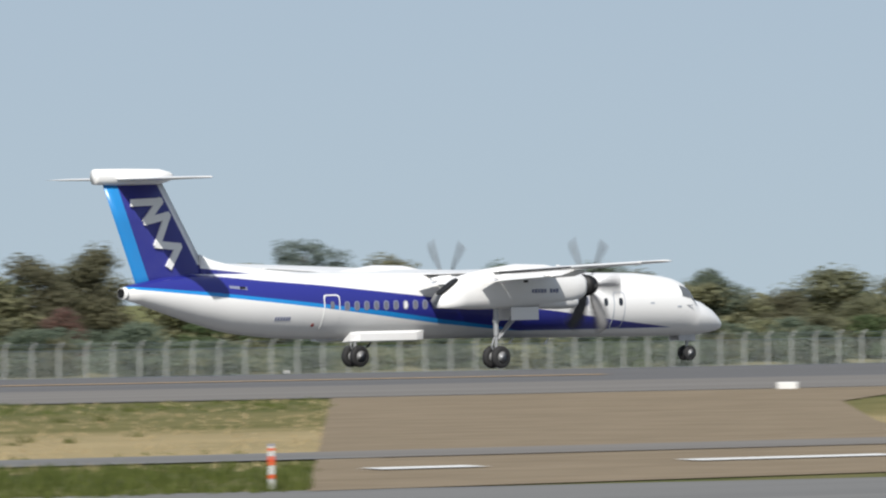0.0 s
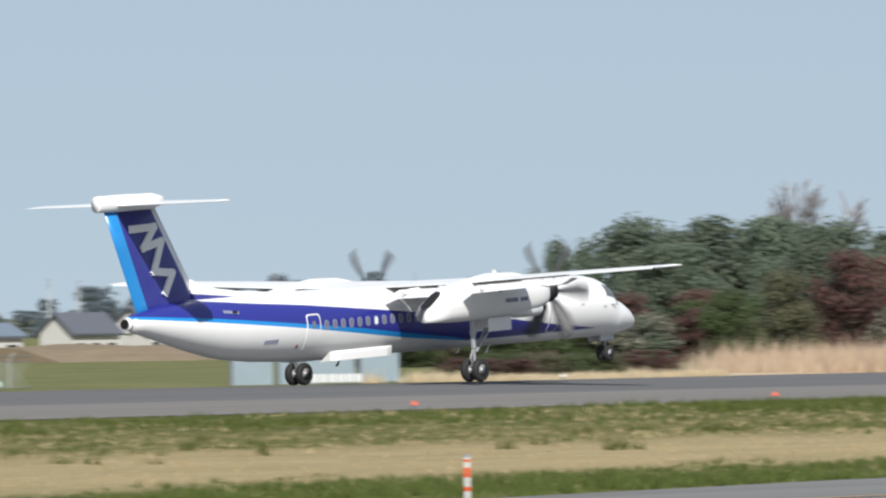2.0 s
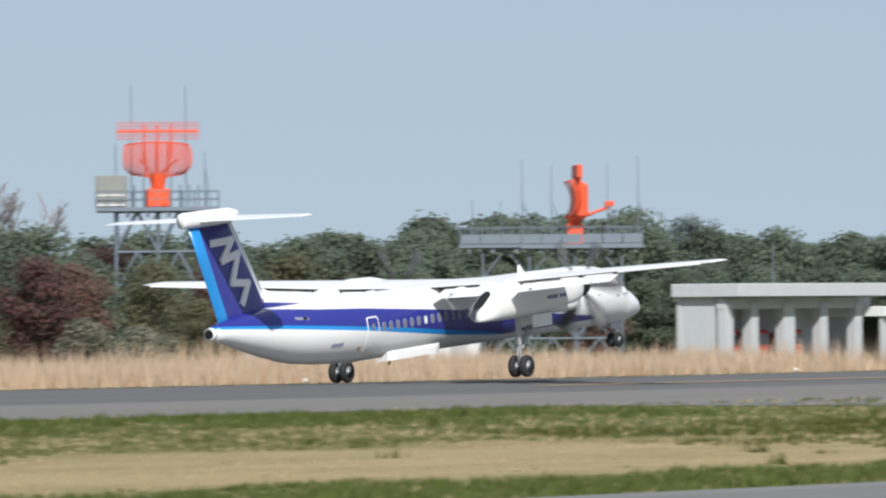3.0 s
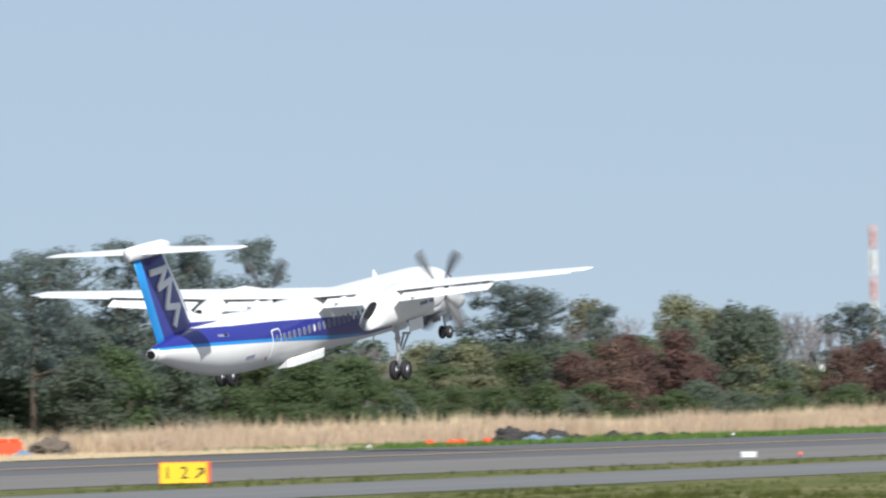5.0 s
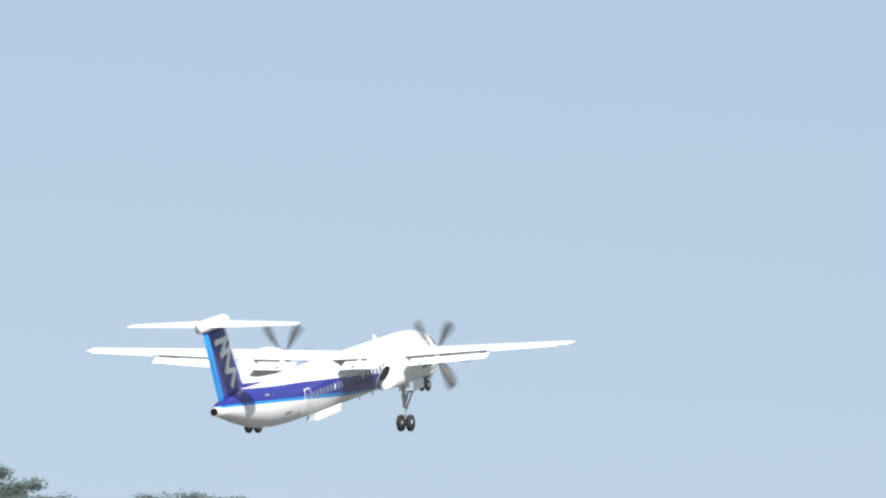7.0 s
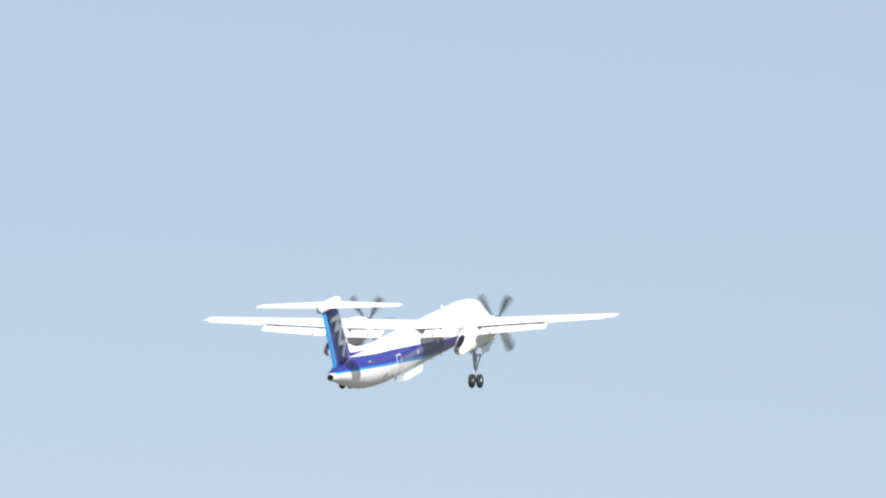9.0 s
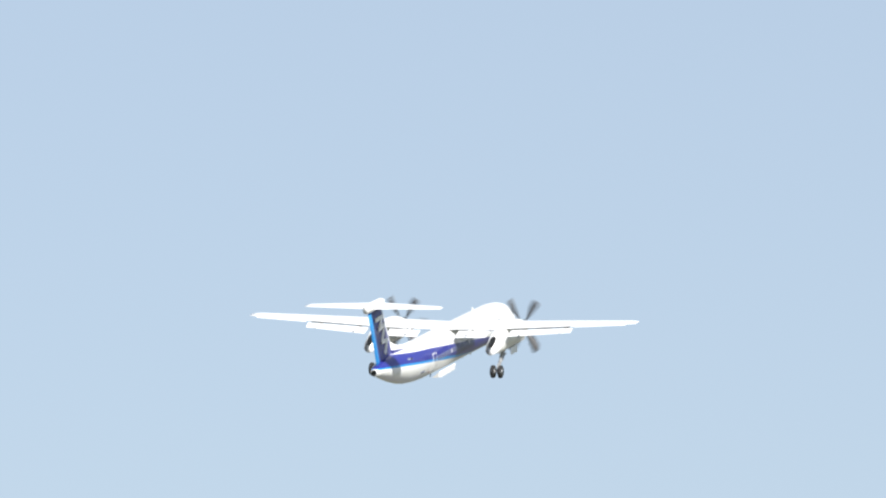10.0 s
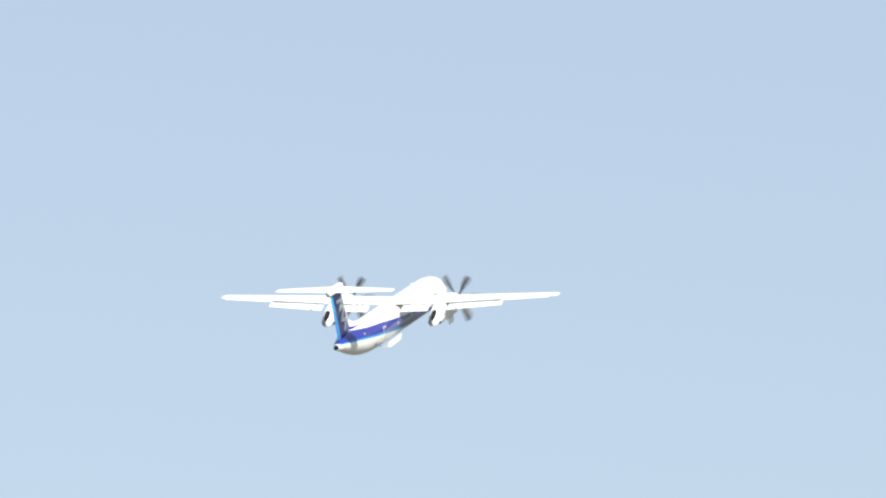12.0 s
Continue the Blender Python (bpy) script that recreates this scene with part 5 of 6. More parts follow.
def radar_tower_one():
    z = ground_z(325)
    t = thing("radar_tower", "grey steel lattice tower with a railed platform", "tower", pose(459.9, 325, z, 0, 0, -55))
    F = 9.75 - z
    lattice(t, 5.5, 4.6, -0.2, F - 0.1, 4, 0.09, 2)
    part("platform", boxed((0, 0, F), (8.1, 6.2, 0.28), None, 0.02), M["galv"], t)
    railing(t, -4.0, 4.0, -3.0, 3.0, F + 0.14, 1.05, 0.8)
    s = part("shelter", boxed((-3.05, -1.2, F + 1.2), (2.05, 2.2, 2.1), None, 0.03), M["shelter"], t, "weathered grey-beige equipment shelter")
    for k in range(3):
        part("louvre", boxed((-3.05, -2.33, F + 0.3 + 0.32 * k), (1.8, 0.06, 0.09)), M["wallw"], s, "pale louvre blade")
    part("shelter_door", boxed((-3.05, -2.32, F + 1.65), (1.7, 0.05, 0.9), None, 0.01), M["shelter"], s)
    for x in (-1.5, -0.9, 0.9, 1.5, 2.1, 2.7):
        part("cable_tray", rod(bmesh.new(), (x, -2.6, F + 0.1), (x, -2.6, F + (2.1 if abs(x) < 1.2 else 1.6)), 0.05, None, 5), M["galv"], t)
    for x in (-2.0, -0.7, 0.7, 2.0):
        part("knee_brace", rod(bmesh.new(), (x, -2.3, F - 1.5), (x + 0.7, -2.9, F - 0.15), 0.06, None, 5), M["galv"], t)
        part("joist", boxed((x, 0, F - 0.3), (0.16, 6.0, 0.3)), M["galv"], t)
    for x, h in ((-1.75, 8.3), (1.85, 8.2), (-2.8, 4.4), (3.1, 3.8)):
        part("lightning_rod", rod(bmesh.new(), (x, 1.5, F), (x, 1.5, F + h), 0.06, 0.03, 6), M["galv"], t)
    part("prop", rod(bmesh.new(), (3.5, 1.5, F), (3.1, 1.5, F + 2.8), 0.04, None, 5), M["galv"], t)
    a = thing("radar_antenna", "orange rotating radar antenna with a mesh dish", "antenna", pose(459.9, 325, 9.9, 0, 0, -55))
    part("pedestal", boxed((0, 0, 0.62), (1.55, 1.55, 1.2), None, 0.06), M["orange"], a)
    part("turntable", rod(bmesh.new(), (0, 0, 1.2), (0, 0, 2.2), 0.42, 0.6, 14), M["orange"], a)
    mesh_dish(a, 4.5, 2.1, 4.25, 0.75)
    bm = bmesh.new()
    for k in range(30):
        x = -2.7 + 5.4 * k / 29
        rod(bm, (x, -0.15, 4.5), (x, -0.15, 5.6), 0.018, None, 4)
    for k in range(6):
        rod(bm, (-2.7, -0.15, 4.5 + 0.22 * k), (2.7, -0.15, 4.5 + 0.22 * k), 0.018, None, 4)
    part("upper_grid", bm, M["orange"], a, "open orange bar array")
    part("beam", boxed((0, -0.2, 5.0), (5.4, 0.12, 0.16)), M["orange"], a)
    for x in (-0.9, 0.0, 0.9):
        part("strut", rod(bmesh.new(), (x, 0.0, 3.2), (x, -0.15, 5.5), 0.06, None, 6), M["orange"], a)
    return a


def radar_tower_two():
    z = ground_z(312)
    t = thing("radar_tower", "wide grey steel lattice tower with a railed deck", "tower", pose(487.6, 312, z, 0, 0, -57))
    F = 7.2 - z
    lattice(t, 9.4, 5.0, -0.2, F - 0.1, 4, 0.07, 3)
    part("platform", boxed((2.0, 0, F), (8.3, 6.4, 0.3), None, 0.02), M["galv"], t)
    part("platform", boxed((-4.2, 0, F + 0.08), (4.2, 6.0, 0.3), None, 0.02), M["galv"], t)
    railing(t, -6.2, 6.1, -3.0, 3.0, F + 0.16, 1.15, 0.36)
    for y in (-2.5, 0.0, 2.5):
        for x in (-3.1, -0.6, 2.4):
            part("diagonal", rod(bmesh.new(), (x - 1.2, y, 0), (x + 1.9, y + 0.3, F - 0.2), 0.05, None, 5), M["galv"], t)
        part("diagonal", rod(bmesh.new(), (4.6, y, F * 0.1), (1.0, y, F * 0.75), 0.05, None, 5), M["galv"], t)
    for k in range(9):
        part("deck_panel", boxed((-5.5 + 1.37 * k, -3.04, F + 0.52), (1.3, 0.03, 0.62)), M["galv"], t, "grey sheet on the railing")
    for k in range(8):
        part("joist", boxed((-5.6 + 1.6 * k, 0, F - 0.3), (0.16, 6.0, 0.3)), M["galv"], t)
    for k in range(4):
        part("stair_string", rod(bmesh.new(), (4.9 - 0.4 * k, 3.0, F * k / 4), (4.9 - 0.4 * (k + 1), 3.0, F * (k + 1) / 4), 0.07, None, 5), M["galv"], t)
    for x, h in ((-2.0, 6.0), (0.0, 5.6), (3.8, 5.6), (5.9, 6.2), (-5.4, 3.2), (-3.5, 3.2)):
        part("lightning_rod", rod(bmesh.new(), (x, 1.5, F), (x, 1.5, F + h), 0.05, 0.025, 6), M["galv"], t)
        if h > 5:
            part("prop", rod(bmesh.new(), (x + 0.9, 1.5, F + 1), (x, 1.5, F + 3.0), 0.035, None, 5), M["galv"], t)
    a = thing("radar_antenna", "orange radar antenna seen edge-on with a feed arm", "antenna", pose(489.2, 311.2, 7.35, 0, 0, 38))
    part("pedestal", boxed((0, 0, 0.7), (1.1, 1.1, 1.4), None, 0.06), M["orange"], a)
    part("turntable", rod(bmesh.new(), (0, 0, 1.4), (0, 0, 2.0), 0.4, 0.5, 12), M["orange"], a)
    mesh_dish(a, 4.4, 1.7, 4.4, 0.8)
    part("frame_box", boxed((0, -0.35, 2.95), (3.0, 0.95, 2.5), None, 0.25), M["orange"], a, "orange backing frame of the dish")
    part("beam", boxed((0, -0.2, 4.95), (4.2, 0.35, 0.9), None, 0.05), M["orange"], a)
    part("feed_arm", rod(bmesh.new(), (0, 0, 1.7), (0, -2.3, 2.5), 0.12, 0.1, 8), M["orange"], a)
    part("feed_horn", boxed((0, -2.4, 2.75), (0.5, 0.6, 0.35), None, 0.03), M["orange"], a)


RADAR = radar_tower_one()
radar_tower_two()


def banded_mast(x, y, top, r, label, basket):
    z = ground_z(y)
    t = thing("radio_mast", label, "mast", pose(x, y, z))
    h = top - z
    n = 7
    for k in range(n):
        bm = bmesh.new()
        a, b = h * k / n, h * (k + 1) / n
        for i in range(4):
            c, s = math.cos(radians(90 * i + 20)) * r, math.sin(radians(90 * i + 20)) * r
            c2, s2 = math.cos(radians(90 * i + 110)) * r, math.sin(radians(90 * i + 110)) * r
            rod(bm, (c, s, a), (c, s, b), r * 0.22, None, 5)
            rod(bm, (c, s, a), (c2, s2, b), r * 0.12, None, 4)
            rod(bm, (c2, s2, a), (c, s, b), r * 0.12, None, 4)
        part("section", bm, M["mast_red" if k % 2 == 0 else "paint_white"], t, "red section" if k % 2 == 0 else "white section")
    if basket:
        part("dish_ring", loft([[(q * math.cos(a), q * math.sin(a), zz) for a in [6.2832 * k / 16 for k in range(16)]] for q, zz in ((r * 1.4, h * 0.86), (r * 2.0, h * 0.87), (r * 2.0, h * 0.98), (r * 1.4, h * 0.99))]), M["mast_red"], t, "red antenna ring")


banded_mast(1357, 1500, 27.3, 0.75, "distant red and white radio mast with a ring", True)
banded_mast(1153, 520, 25.4, 0.55, "red and white banded radio mast behind trees", False)


# ---------------------------------------------------------------- buildings
def opening_wall(t, x0, x1, z0, z1, holes, y, th, mat):
    """A wall along x of separate piers, aprons and lintels, with the holes [(x0, x1, z0, z1)] left open."""
    cur = x0
    for a, b, c, d in sorted(holes):
        if a > cur:
            part("wall_pier", boxed(((cur + a) / 2, y, (z0 + z1) / 2), (a - cur, th, z1 - z0)), mat, t)
        if c > z0:
            part("wall_apron", boxed(((a + b) / 2, y, (z0 + c) / 2), (b - a, th, c - z0)), mat, t)
        part("wall_lintel", boxed(((a + b) / 2, y, (d + z1) / 2), (b - a, th, z1 - d)), mat, t)
        cur = b
    if x1 > cur:
        part("wall_pier", boxed(((cur + x1) / 2, y, (z0 + z1) / 2), (x1 - cur, th, z1 - z0)), mat, t)


def white_hall():
    z = ground_z(285)
    h = 2.85 - z
    t = thing("equipment_building", "low white flat-roofed airfield equipment building", "building", pose(415.5, 285, z))
    holes = [(12.0, 14.0, 0.3, 2.6), (14.5, 16.4, 0.8, 2.5), (18.7, 20.9, 0.0, 2.5)]
    opening_wall(t, 2.6, 22.0, -0.3, h - 0.35, holes, 0, 0.25, M["wallw"])
    for x, d in ((2.72, 6), (21.88, 6)):
        part("side_wall", boxed((x, d / 2 + 0.13, h / 2 - 0.3), (0.24, d, h - 0.2)), M["wallw"], t)
    part("back_wall", boxed((12.3, 6.3, h / 2 - 0.3), (19.4, 0.25, h - 0.2)), M["wallw"], t)
    part("roof", boxed((12.3, 3.1, h - 0.16), (20.1, 7.2, 0.36), None, 0.03), M["wallw"], t, "thick white flat roof")
    part("window_pane", boxed((13.0, 0.06, 1.45), (2.0, 0.05, 2.3)), M["shade"], t, "dark grey shaded window")
    for x in (12.04, 13.96, 14.54, 16.36):
        part("window_bar", boxed((x, -0.02, 1.65), (0.08, 0.1, 1.9 if x < 14.2 else 1.6)), M["wallw"], t, "white window bar")
    part("downpipe", rod(bmesh.new(), (4.0, -0.19, -0.2), (4.0, -0.19, h - 0.35), 0.06, None, 8), M["grey"], t)
    part("window_pane", boxed((15.45, 0.06, 1.65), (1.9, 0.05, 1.7)), M["shade"], t, "grey window")
    part("door", boxed((19.8, 0.06, 1.25), (2.2, 0.06, 2.5)), M["grey"], t, "grey steel door")
    part("wall_lamp", boxed((17.9, -0.2, 2.0), (0.25, 0.2, 0.3)), M["grey"], t)
    part("roof_vent", rod(bmesh.new(), (3.6, 2, h), (3.6, 2, h + 0.45), 0.16, 0.22, 8), M["galv"], t)
    a = thing("equipment_building", "small low white annex with a flat roof", "building", pose(415.0, 286.5, z))
    part("wall", boxed((1.5, 2, 0.95), (2.9, 4, 2.4), None, 0.02), M["wallw"], a)
    part("roof", boxed((1.45, 2, 2.22), (3.1, 4.4, 0.16), None, 0.02), M["wallw"], a)
    part("window", boxed((1.6, -0.04, 1.4), (0.5, 0.06, 0.7)), M["blind"], a)


white_hall()


def fire_engine(x, y):
    t = thing("fire_engine", "red fire engine parked inside the station bay", "truck", pose(x, y, ground_z(y) + 0.03, 0, 0, -90), "fire engines")
    part("body", boxed((-0.55, 0, 1.25), (1.0, 1.9, 1.7), None, 0.08), M["truck"], t)
    part("cab", boxed((0.5, 0, 1.35), (1.1, 1.9, 1.9), None, 0.15), M["truck"], t)
    part("windscreen", boxed((1.06, 0, 1.7), (0.08, 1.6, 0.7)), M["glass"], t)
    part("bumper", boxed((1.1, 0, 0.55), (0.14, 1.8, 0.3), None, 0.03), M["paint_white"], t)
    for wx in (-0.6, 0.55):
        for s in (-1, 1):
            part("wheel", rod(bmesh.new(), (wx, s * 0.75, 0.42), (wx, s * 1.0, 0.42), 0.42, None, 16), M["rubber"], t)


def fire_station():
    y0, z = 280, ground_z(280)
    h = 4.45 - z
    t = thing("fire_station", "pale grey fire station with open engine bays", "building", pose(457.6, y0, z))
    cols = (0.4, 3.4, 7.6, 11.9, 16.2)
    for k, x in enumerate(cols):
        part("column", boxed((x, 0, 1.9), (1.35 if k == 2 else 0.85, 0.7, 4.4), None, 0.03), M["concrete"], t)
    part("lintel", boxed((8.9, 0.1, h - 1.25), (17.9, 0.6, 0.7), None, 0.02), M["concrete"], t)
    part("roof", boxed((8.85, 1.0, h - 0.42), (18.5, 5.0, 0.84), None, 0.04), M["concrete"], t, "deep pale grey roof edge")
    part("back_wall", boxed((8.9, 3.2, h / 2 - 0.5), (17.8, 0.3, h - 0.6)), M["concrete"], t)
    for x in (0.2, 17.6):
        part("side_wall", boxed((x, 1.8, h / 2 - 0.5), (0.3, 2.5, h - 0.6)), M["concrete"], t)
    part("bay_floor", boxed((8.9, 1.7, -0.02), (17.4, 2.8, 0.1)), M["concrete"], t)
    part("roof_mast", rod(bmesh.new(), (9.5, 2, h), (9.5, 2, h + 2.6), 0.05, 0.03, 6), M["galv"], t)
    for x in (459.9, 463.5, 467.5):
        fire_engine(x, y0 + 1.7)
    a = thing("office_annex", "low pale annex with wide bluish windows", "building", pose(474.6, y0 - 1.5, z))
    holes = [(0.6, 3.4, 1.3, 2.7), (4.0, 7.0, 1.3, 2.7)]
    opening_wall(a, 0, 7.6, -0.3, 3.1, holes, 0, 0.25, M["concrete"])
    for x0, x1 in ((0.6, 3.4), (4.0, 7.0)):
        # matt pale blue stands in for the sky reflected in the glass
        part("window_pane", boxed(((x0 + x1) / 2, 0.05, 2.0), (x1 - x0, 0.05, 1.4)), M["bluepanel"], a, "window pane with a pale reflection put into its colour")
    part("side_wall", boxed((7.5, 3, 1.4), (0.25, 5.8, 3.4)), M["concrete"], a)
    part("back_wall", boxed((3.8, 6, 1.4), (7.6, 0.25, 3.4)), M["concrete"], a)
    part("roof", boxed((3.8, 3, 3.42), (7.9, 7.0, 0.66), None, 0.04), M["wallw"], a, "white parapet roof")
    part("roof_vent", rod(bmesh.new(), (3.4, 1, 3.7), (3.4, 1, 4.1), 0.3, 0.2, 10), M["wallw"], a)


fire_station()


def car(x, y, turn, paint, label, kind="car", l=4.0, h=1.6):
    """A boxy car or van whose hull is lofted from side profiles."""
    t = thing(kind, label, kind, pose(x, y, ground_z(y), 0, 0, turn) @ Matrix.Scale(0.8, 4))
    w = 1.62
    lower = ((-0.5, 0.35), (-0.5, 0.78), (-0.46, 0.9), (0.28, 0.92), (0.48, 0.8), (0.5, 0.45), (0.48, 0.32))
    rings = [[(px * l, yy * k, pz) for px, pz in lower] for yy, k in ((-w / 2, 0.94), (-w / 2, 1.0), (w / 2, 1.0), (w / 2, 0.94))]
    rings = [[(px * l * (0.985 if i in (0, 3) else 1), (-w / 2, -w / 2 + 0.07, w / 2 - 0.07, w / 2)[i], pz) for px, pz in lower] for i in range(4)]
    b = part("body", loft(rings), paint, t)
    front = 0.30 if kind == "van" else 0.13
    upper = ((-0.485, 0.9), (-0.46, h - 0.06), (-0.40, h), (front - 0.12, h), (front - 0.05, h - 0.05), (front + 0.1, 0.92))
    rings = [[(px * l, s * (w / 2 - (0.05 if pz < 1.0 else 0.16)), pz) for px, pz in upper] for s in (-1, 1)]
    part("cabin", loft(rings), paint, t)
    for s in (-1, 1):
        for a, c in ((-0.43, -0.20), (-0.17, 0.05)) if kind == "van" else ((-0.42, -0.22), (-0.19, 0.02), (0.04, front - 0.03)):
            zz = (1.0, h - 0.14)
            part("side_window", loft([[(px * l, s * (w / 2 - (0.06 if pz < 1.2 else 0.135) + o), pz) for px, pz in ((a, zz[0]), (c + (0.05 if c > 0.1 else 0), zz[0]), (c, zz[1]), (a, zz[1]))] for o in (0.0, 0.03)]), M["glass"], t, "dark side window")
        part("headlight", boxed((0.475 * l, s * 0.58, 0.72), (0.12, 0.3, 0.16), None, 0.02), M["paint_white"], t)
        for wx in (-0.31, 0.31):
            part("wheel", rod(bmesh.new(), (wx * l, s * 0.62, 0.33), (wx * l, s * 0.83, 0.33), 0.33, None, 18), M["rubber"], t)
    part("windscreen", loft([[(px * l + o, yy, pz) for px, yy, pz in ((front + 0.075, -0.66, 1.0), (front + 0.075, 0.66, 1.0), (front - 0.035, 0.58, h - 0.1), (front - 0.035, -0.58, h - 0.1))] for o in (0.0, 0.05)]), M["glass"], t, "dark windscreen")
    part("bumper", boxed((0.5 * l, 0, 0.45), (0.12, 1.5, 0.2), None, 0.03), M["dark"], t)


car(446.2, 258.5, -12, M["yellow"], "yellow off-road vehicle parked before the fire station", "car", 3.7, 1.5)
car(464.1, 268, -8, M["roofb"], "dark grey van parked beside a white car", "van", 3.9, 1.6)
car(466.9, 268, -10, M["paint_white"], "white saloon car parked on the apron", "car", 4.2, 1.42)
car(470.6, 267.0, -30, M["paint_white"], "white box van parked on the apron", "van", 3.3, 1.72)


def barrier(x, y):
    t = thing("road_barrier", "orange plastic road barrier stored in a row", "barrier", pose(x, y, ground_z(y), 0, 0, -52), "orange barriers")
    part("body", loft([[(px, yy, zz) for px, zz in ((-0.44, 0), (0.44, 0), (0.36, 0.95), (-0.36, 0.95))] for yy in (-0.45, 0.45)]), M["orange"], t)
    part("foot", boxed((0, 0, 0.06), (0.95, 1.0, 0.12), None, 0.02), M["orange"], t)
    part("cap", boxed((0, 0, 1.04), (0.5, 0.6, 0.2), None, 0.05), M["orange"], t)


for k in range(9):
    barrier(479.2 + 0.98 * k, 261.5 + 0.12 * (k % 2))
barrier(476.6, 262)


def mound(x, y, w, h, label, mat):
    """A rough, lumpy heap with a broken outline."""
    bm = bmesh.new()
    bmesh.ops.create_icosphere(bm, subdivisions=4, radius=1)
    for v in bm.verts:
        q = v.co * 1.0
        k = 1 + 0.35 * noise.noise(q * 2.0 + Vector((x, y, 0))) + 0.22 * noise.noise(q * 5.0 + Vector((y, x, 3))) + 0.10 * noise.noise(q * 12.0 + Vector((x, 2, y)))
        v.co = Vector((q.x * k * w, q.y * k * w * 0.7, q.z * k * h))
    ob = part("earth_mound", bm, M[mat], None)
    ob.matrix_basis = pose(x, y, ground_z(y))
    tagged(ob, label, "heap", "spoil heaps")


for x, y, w, h in ((473.5, 265, 2.6, 0.95), (476, 266, 1.6, 0.7), (492.5, 262.5, 1.6, 1.0), (505, 262, 1.5, 0.7)):
    mound(x, y, w, h, "low brown heap of spoil in the dry reeds", "spoil")
for x, y, w, h in ((526.8, 250.5, 1.3, 1.05), (529.2, 250, 1.2, 0.72), (532, 250, 1.5, 0.74), (534, 249.6, 0.9, 0.5), (539.6, 250, 0.8, 0.62), (543, 250, 0.8, 0.5), (546.4, 250, 0.8, 0.46), (549.5, 250, 0.6, 0.4)):
    mound(x, y, w, h, "dark heap of rubble before the dry reeds", "rubble")
for x, y, w, h in ((527.6, 249.2, 0.9, 0.5), (530.4, 249.2, 0.7, 0.42), (484.6, 259.5, 0.7, 0.45)):
    mound(x, y, w, h, "small heap under a blue sheet", "bluesheet")
for x, y in ((517.5, 251), (519.6, 250.6), (521.5, 251), (523.4, 250.2)):
    mound(x, y, 0.45, 0.42, "small orange heap before the dry reeds", "orange")


def house(x, y, w, d, eave, ridge, roof, label, turn=0, two=False):
    z = ground_z(y)
    t = thing("house", label, "house", pose(x, y, z, 0, 0, turn), "village houses")
    part("wall", boxed((0, 0, eave / 2), (w, d, eave)), M["cream"], t)
    r = loft([[(sx * (w / 2 + 0.3), yy, zz) for yy, zz in ((-d / 2 - 0.35, eave - 0.12), (0, ridge), (d / 2 + 0.35, eave - 0.12), (d / 2 + 0.3, eave - 0.3), (0, ridge - 0.2), (-d / 2 - 0.3, eave - 0.3))] for sx in (-1, 1)])
    part("roof", r, M[roof], t)
    for sx in (-1, 1):
        part("gable", loft([[(sx * (w / 2 - 0.05) + o, yy, zz) for yy, zz in ((-d / 2, eave), (0, ridge - 0.2), (d / 2, eave))] for o in (-0.05, 0.05)]), M["cream"], t)
    n = max(2, int(w / 1.8))
    for k in range(n):
        for zz in ((0.95,) if not two else (0.9, 2.5)):
            if zz + 0.5 < eave:
                wx = -w / 2 + w * (k + 0.5) / n
                o = part("window", boxed((wx, -d / 2 - 0.02, zz), (w / n * 0.5, 0.06, 0.75)), M["glass"], t)
                part("sill", boxed((wx, -d / 2 - 0.06, zz - 0.42), (w / n * 0.56, 0.1, 0.06)), M["paint_white"], o)


for row in ((473, 430, 7.0, 5, 2.1, 3.3, "roof", "cream village house with a dark tiled roof", 50), (486.5, 431, 7.6, 5, 2.2, 3.8, "roof", "village house with a broad blue-black roof", 0),
            (492, 428, 4.5, 3, 2.2, 2.6, "paint_white", "low white shed among village houses", 0), (498, 433, 8.0, 6, 2.6, 4.3, "roof", "two-storey village house with dark roof", 0, True),
            (508, 434, 9.5, 6, 3.0, 4.7, "roof", "large dark-roofed house with a balcony", 0, True), (474, 442, 9.5, 6, 2.2, 3.6, "roofb", "long village house with a grey-blue roof", 0),
            (519, 430, 5, 4, 2.2, 3.4, "roofb", "grey sheet-roofed shed in the village", 0), (530, 440, 8, 5, 1.8, 2.8, "roof", "low village house with a dark roof", 0), (463.3, 420, 6.6, 4.4, 2.15, 3.05, "roofb", "pale village house with a broad blue-grey roof", 0),
            (546, 452, 11, 6, 2.4, 3.9, "roofr", "village house with a rust-brown roof", 0), (562, 470, 9, 6, 2.4, 3.8, "roofb", "pale-walled house with a grey roof", 0),
            (576, 482, 12, 6, 2.2, 3.6, "paint_white", "long low building with a pale roof", 0), (448, 440, 3.6, 4, 1.6, 2.4, "bluepanel", "shed with a turquoise sheet roof", 0),
            (460, 452, 7, 5, 1.8, 2.9, "roofr", "low house with a red-brown roof", 20), (410, 420, 6, 5, 2.0, 3.3, "roofr", "house with an orange-red roof behind trees", 0),
            (300, 380, 6, 4, 1.8, 2.8, "roofr", "house with an orange-red roof behind bushes", 0), (432, 400, 5, 3, 1.4, 1.9, "paint_white", "low white greenhouse shed beside the field", 0)):
    house(row[0], row[1], row[2] * 0.74, row[3] * 0.72, *row[4:])


for x, y, w, h in ((270.6, 266, 1.7, 0.95), (275.4, 266, 0.9, 0.6), (283.2, 266, 0.6, 0.7), (287.5, 265.5, 1.0, 0.6), (294.0, 265.5, 1.3, 0.7)):
    mound(x, y, w, h, "low heap under a pale turquoise sheet behind the fence", "turquoise")


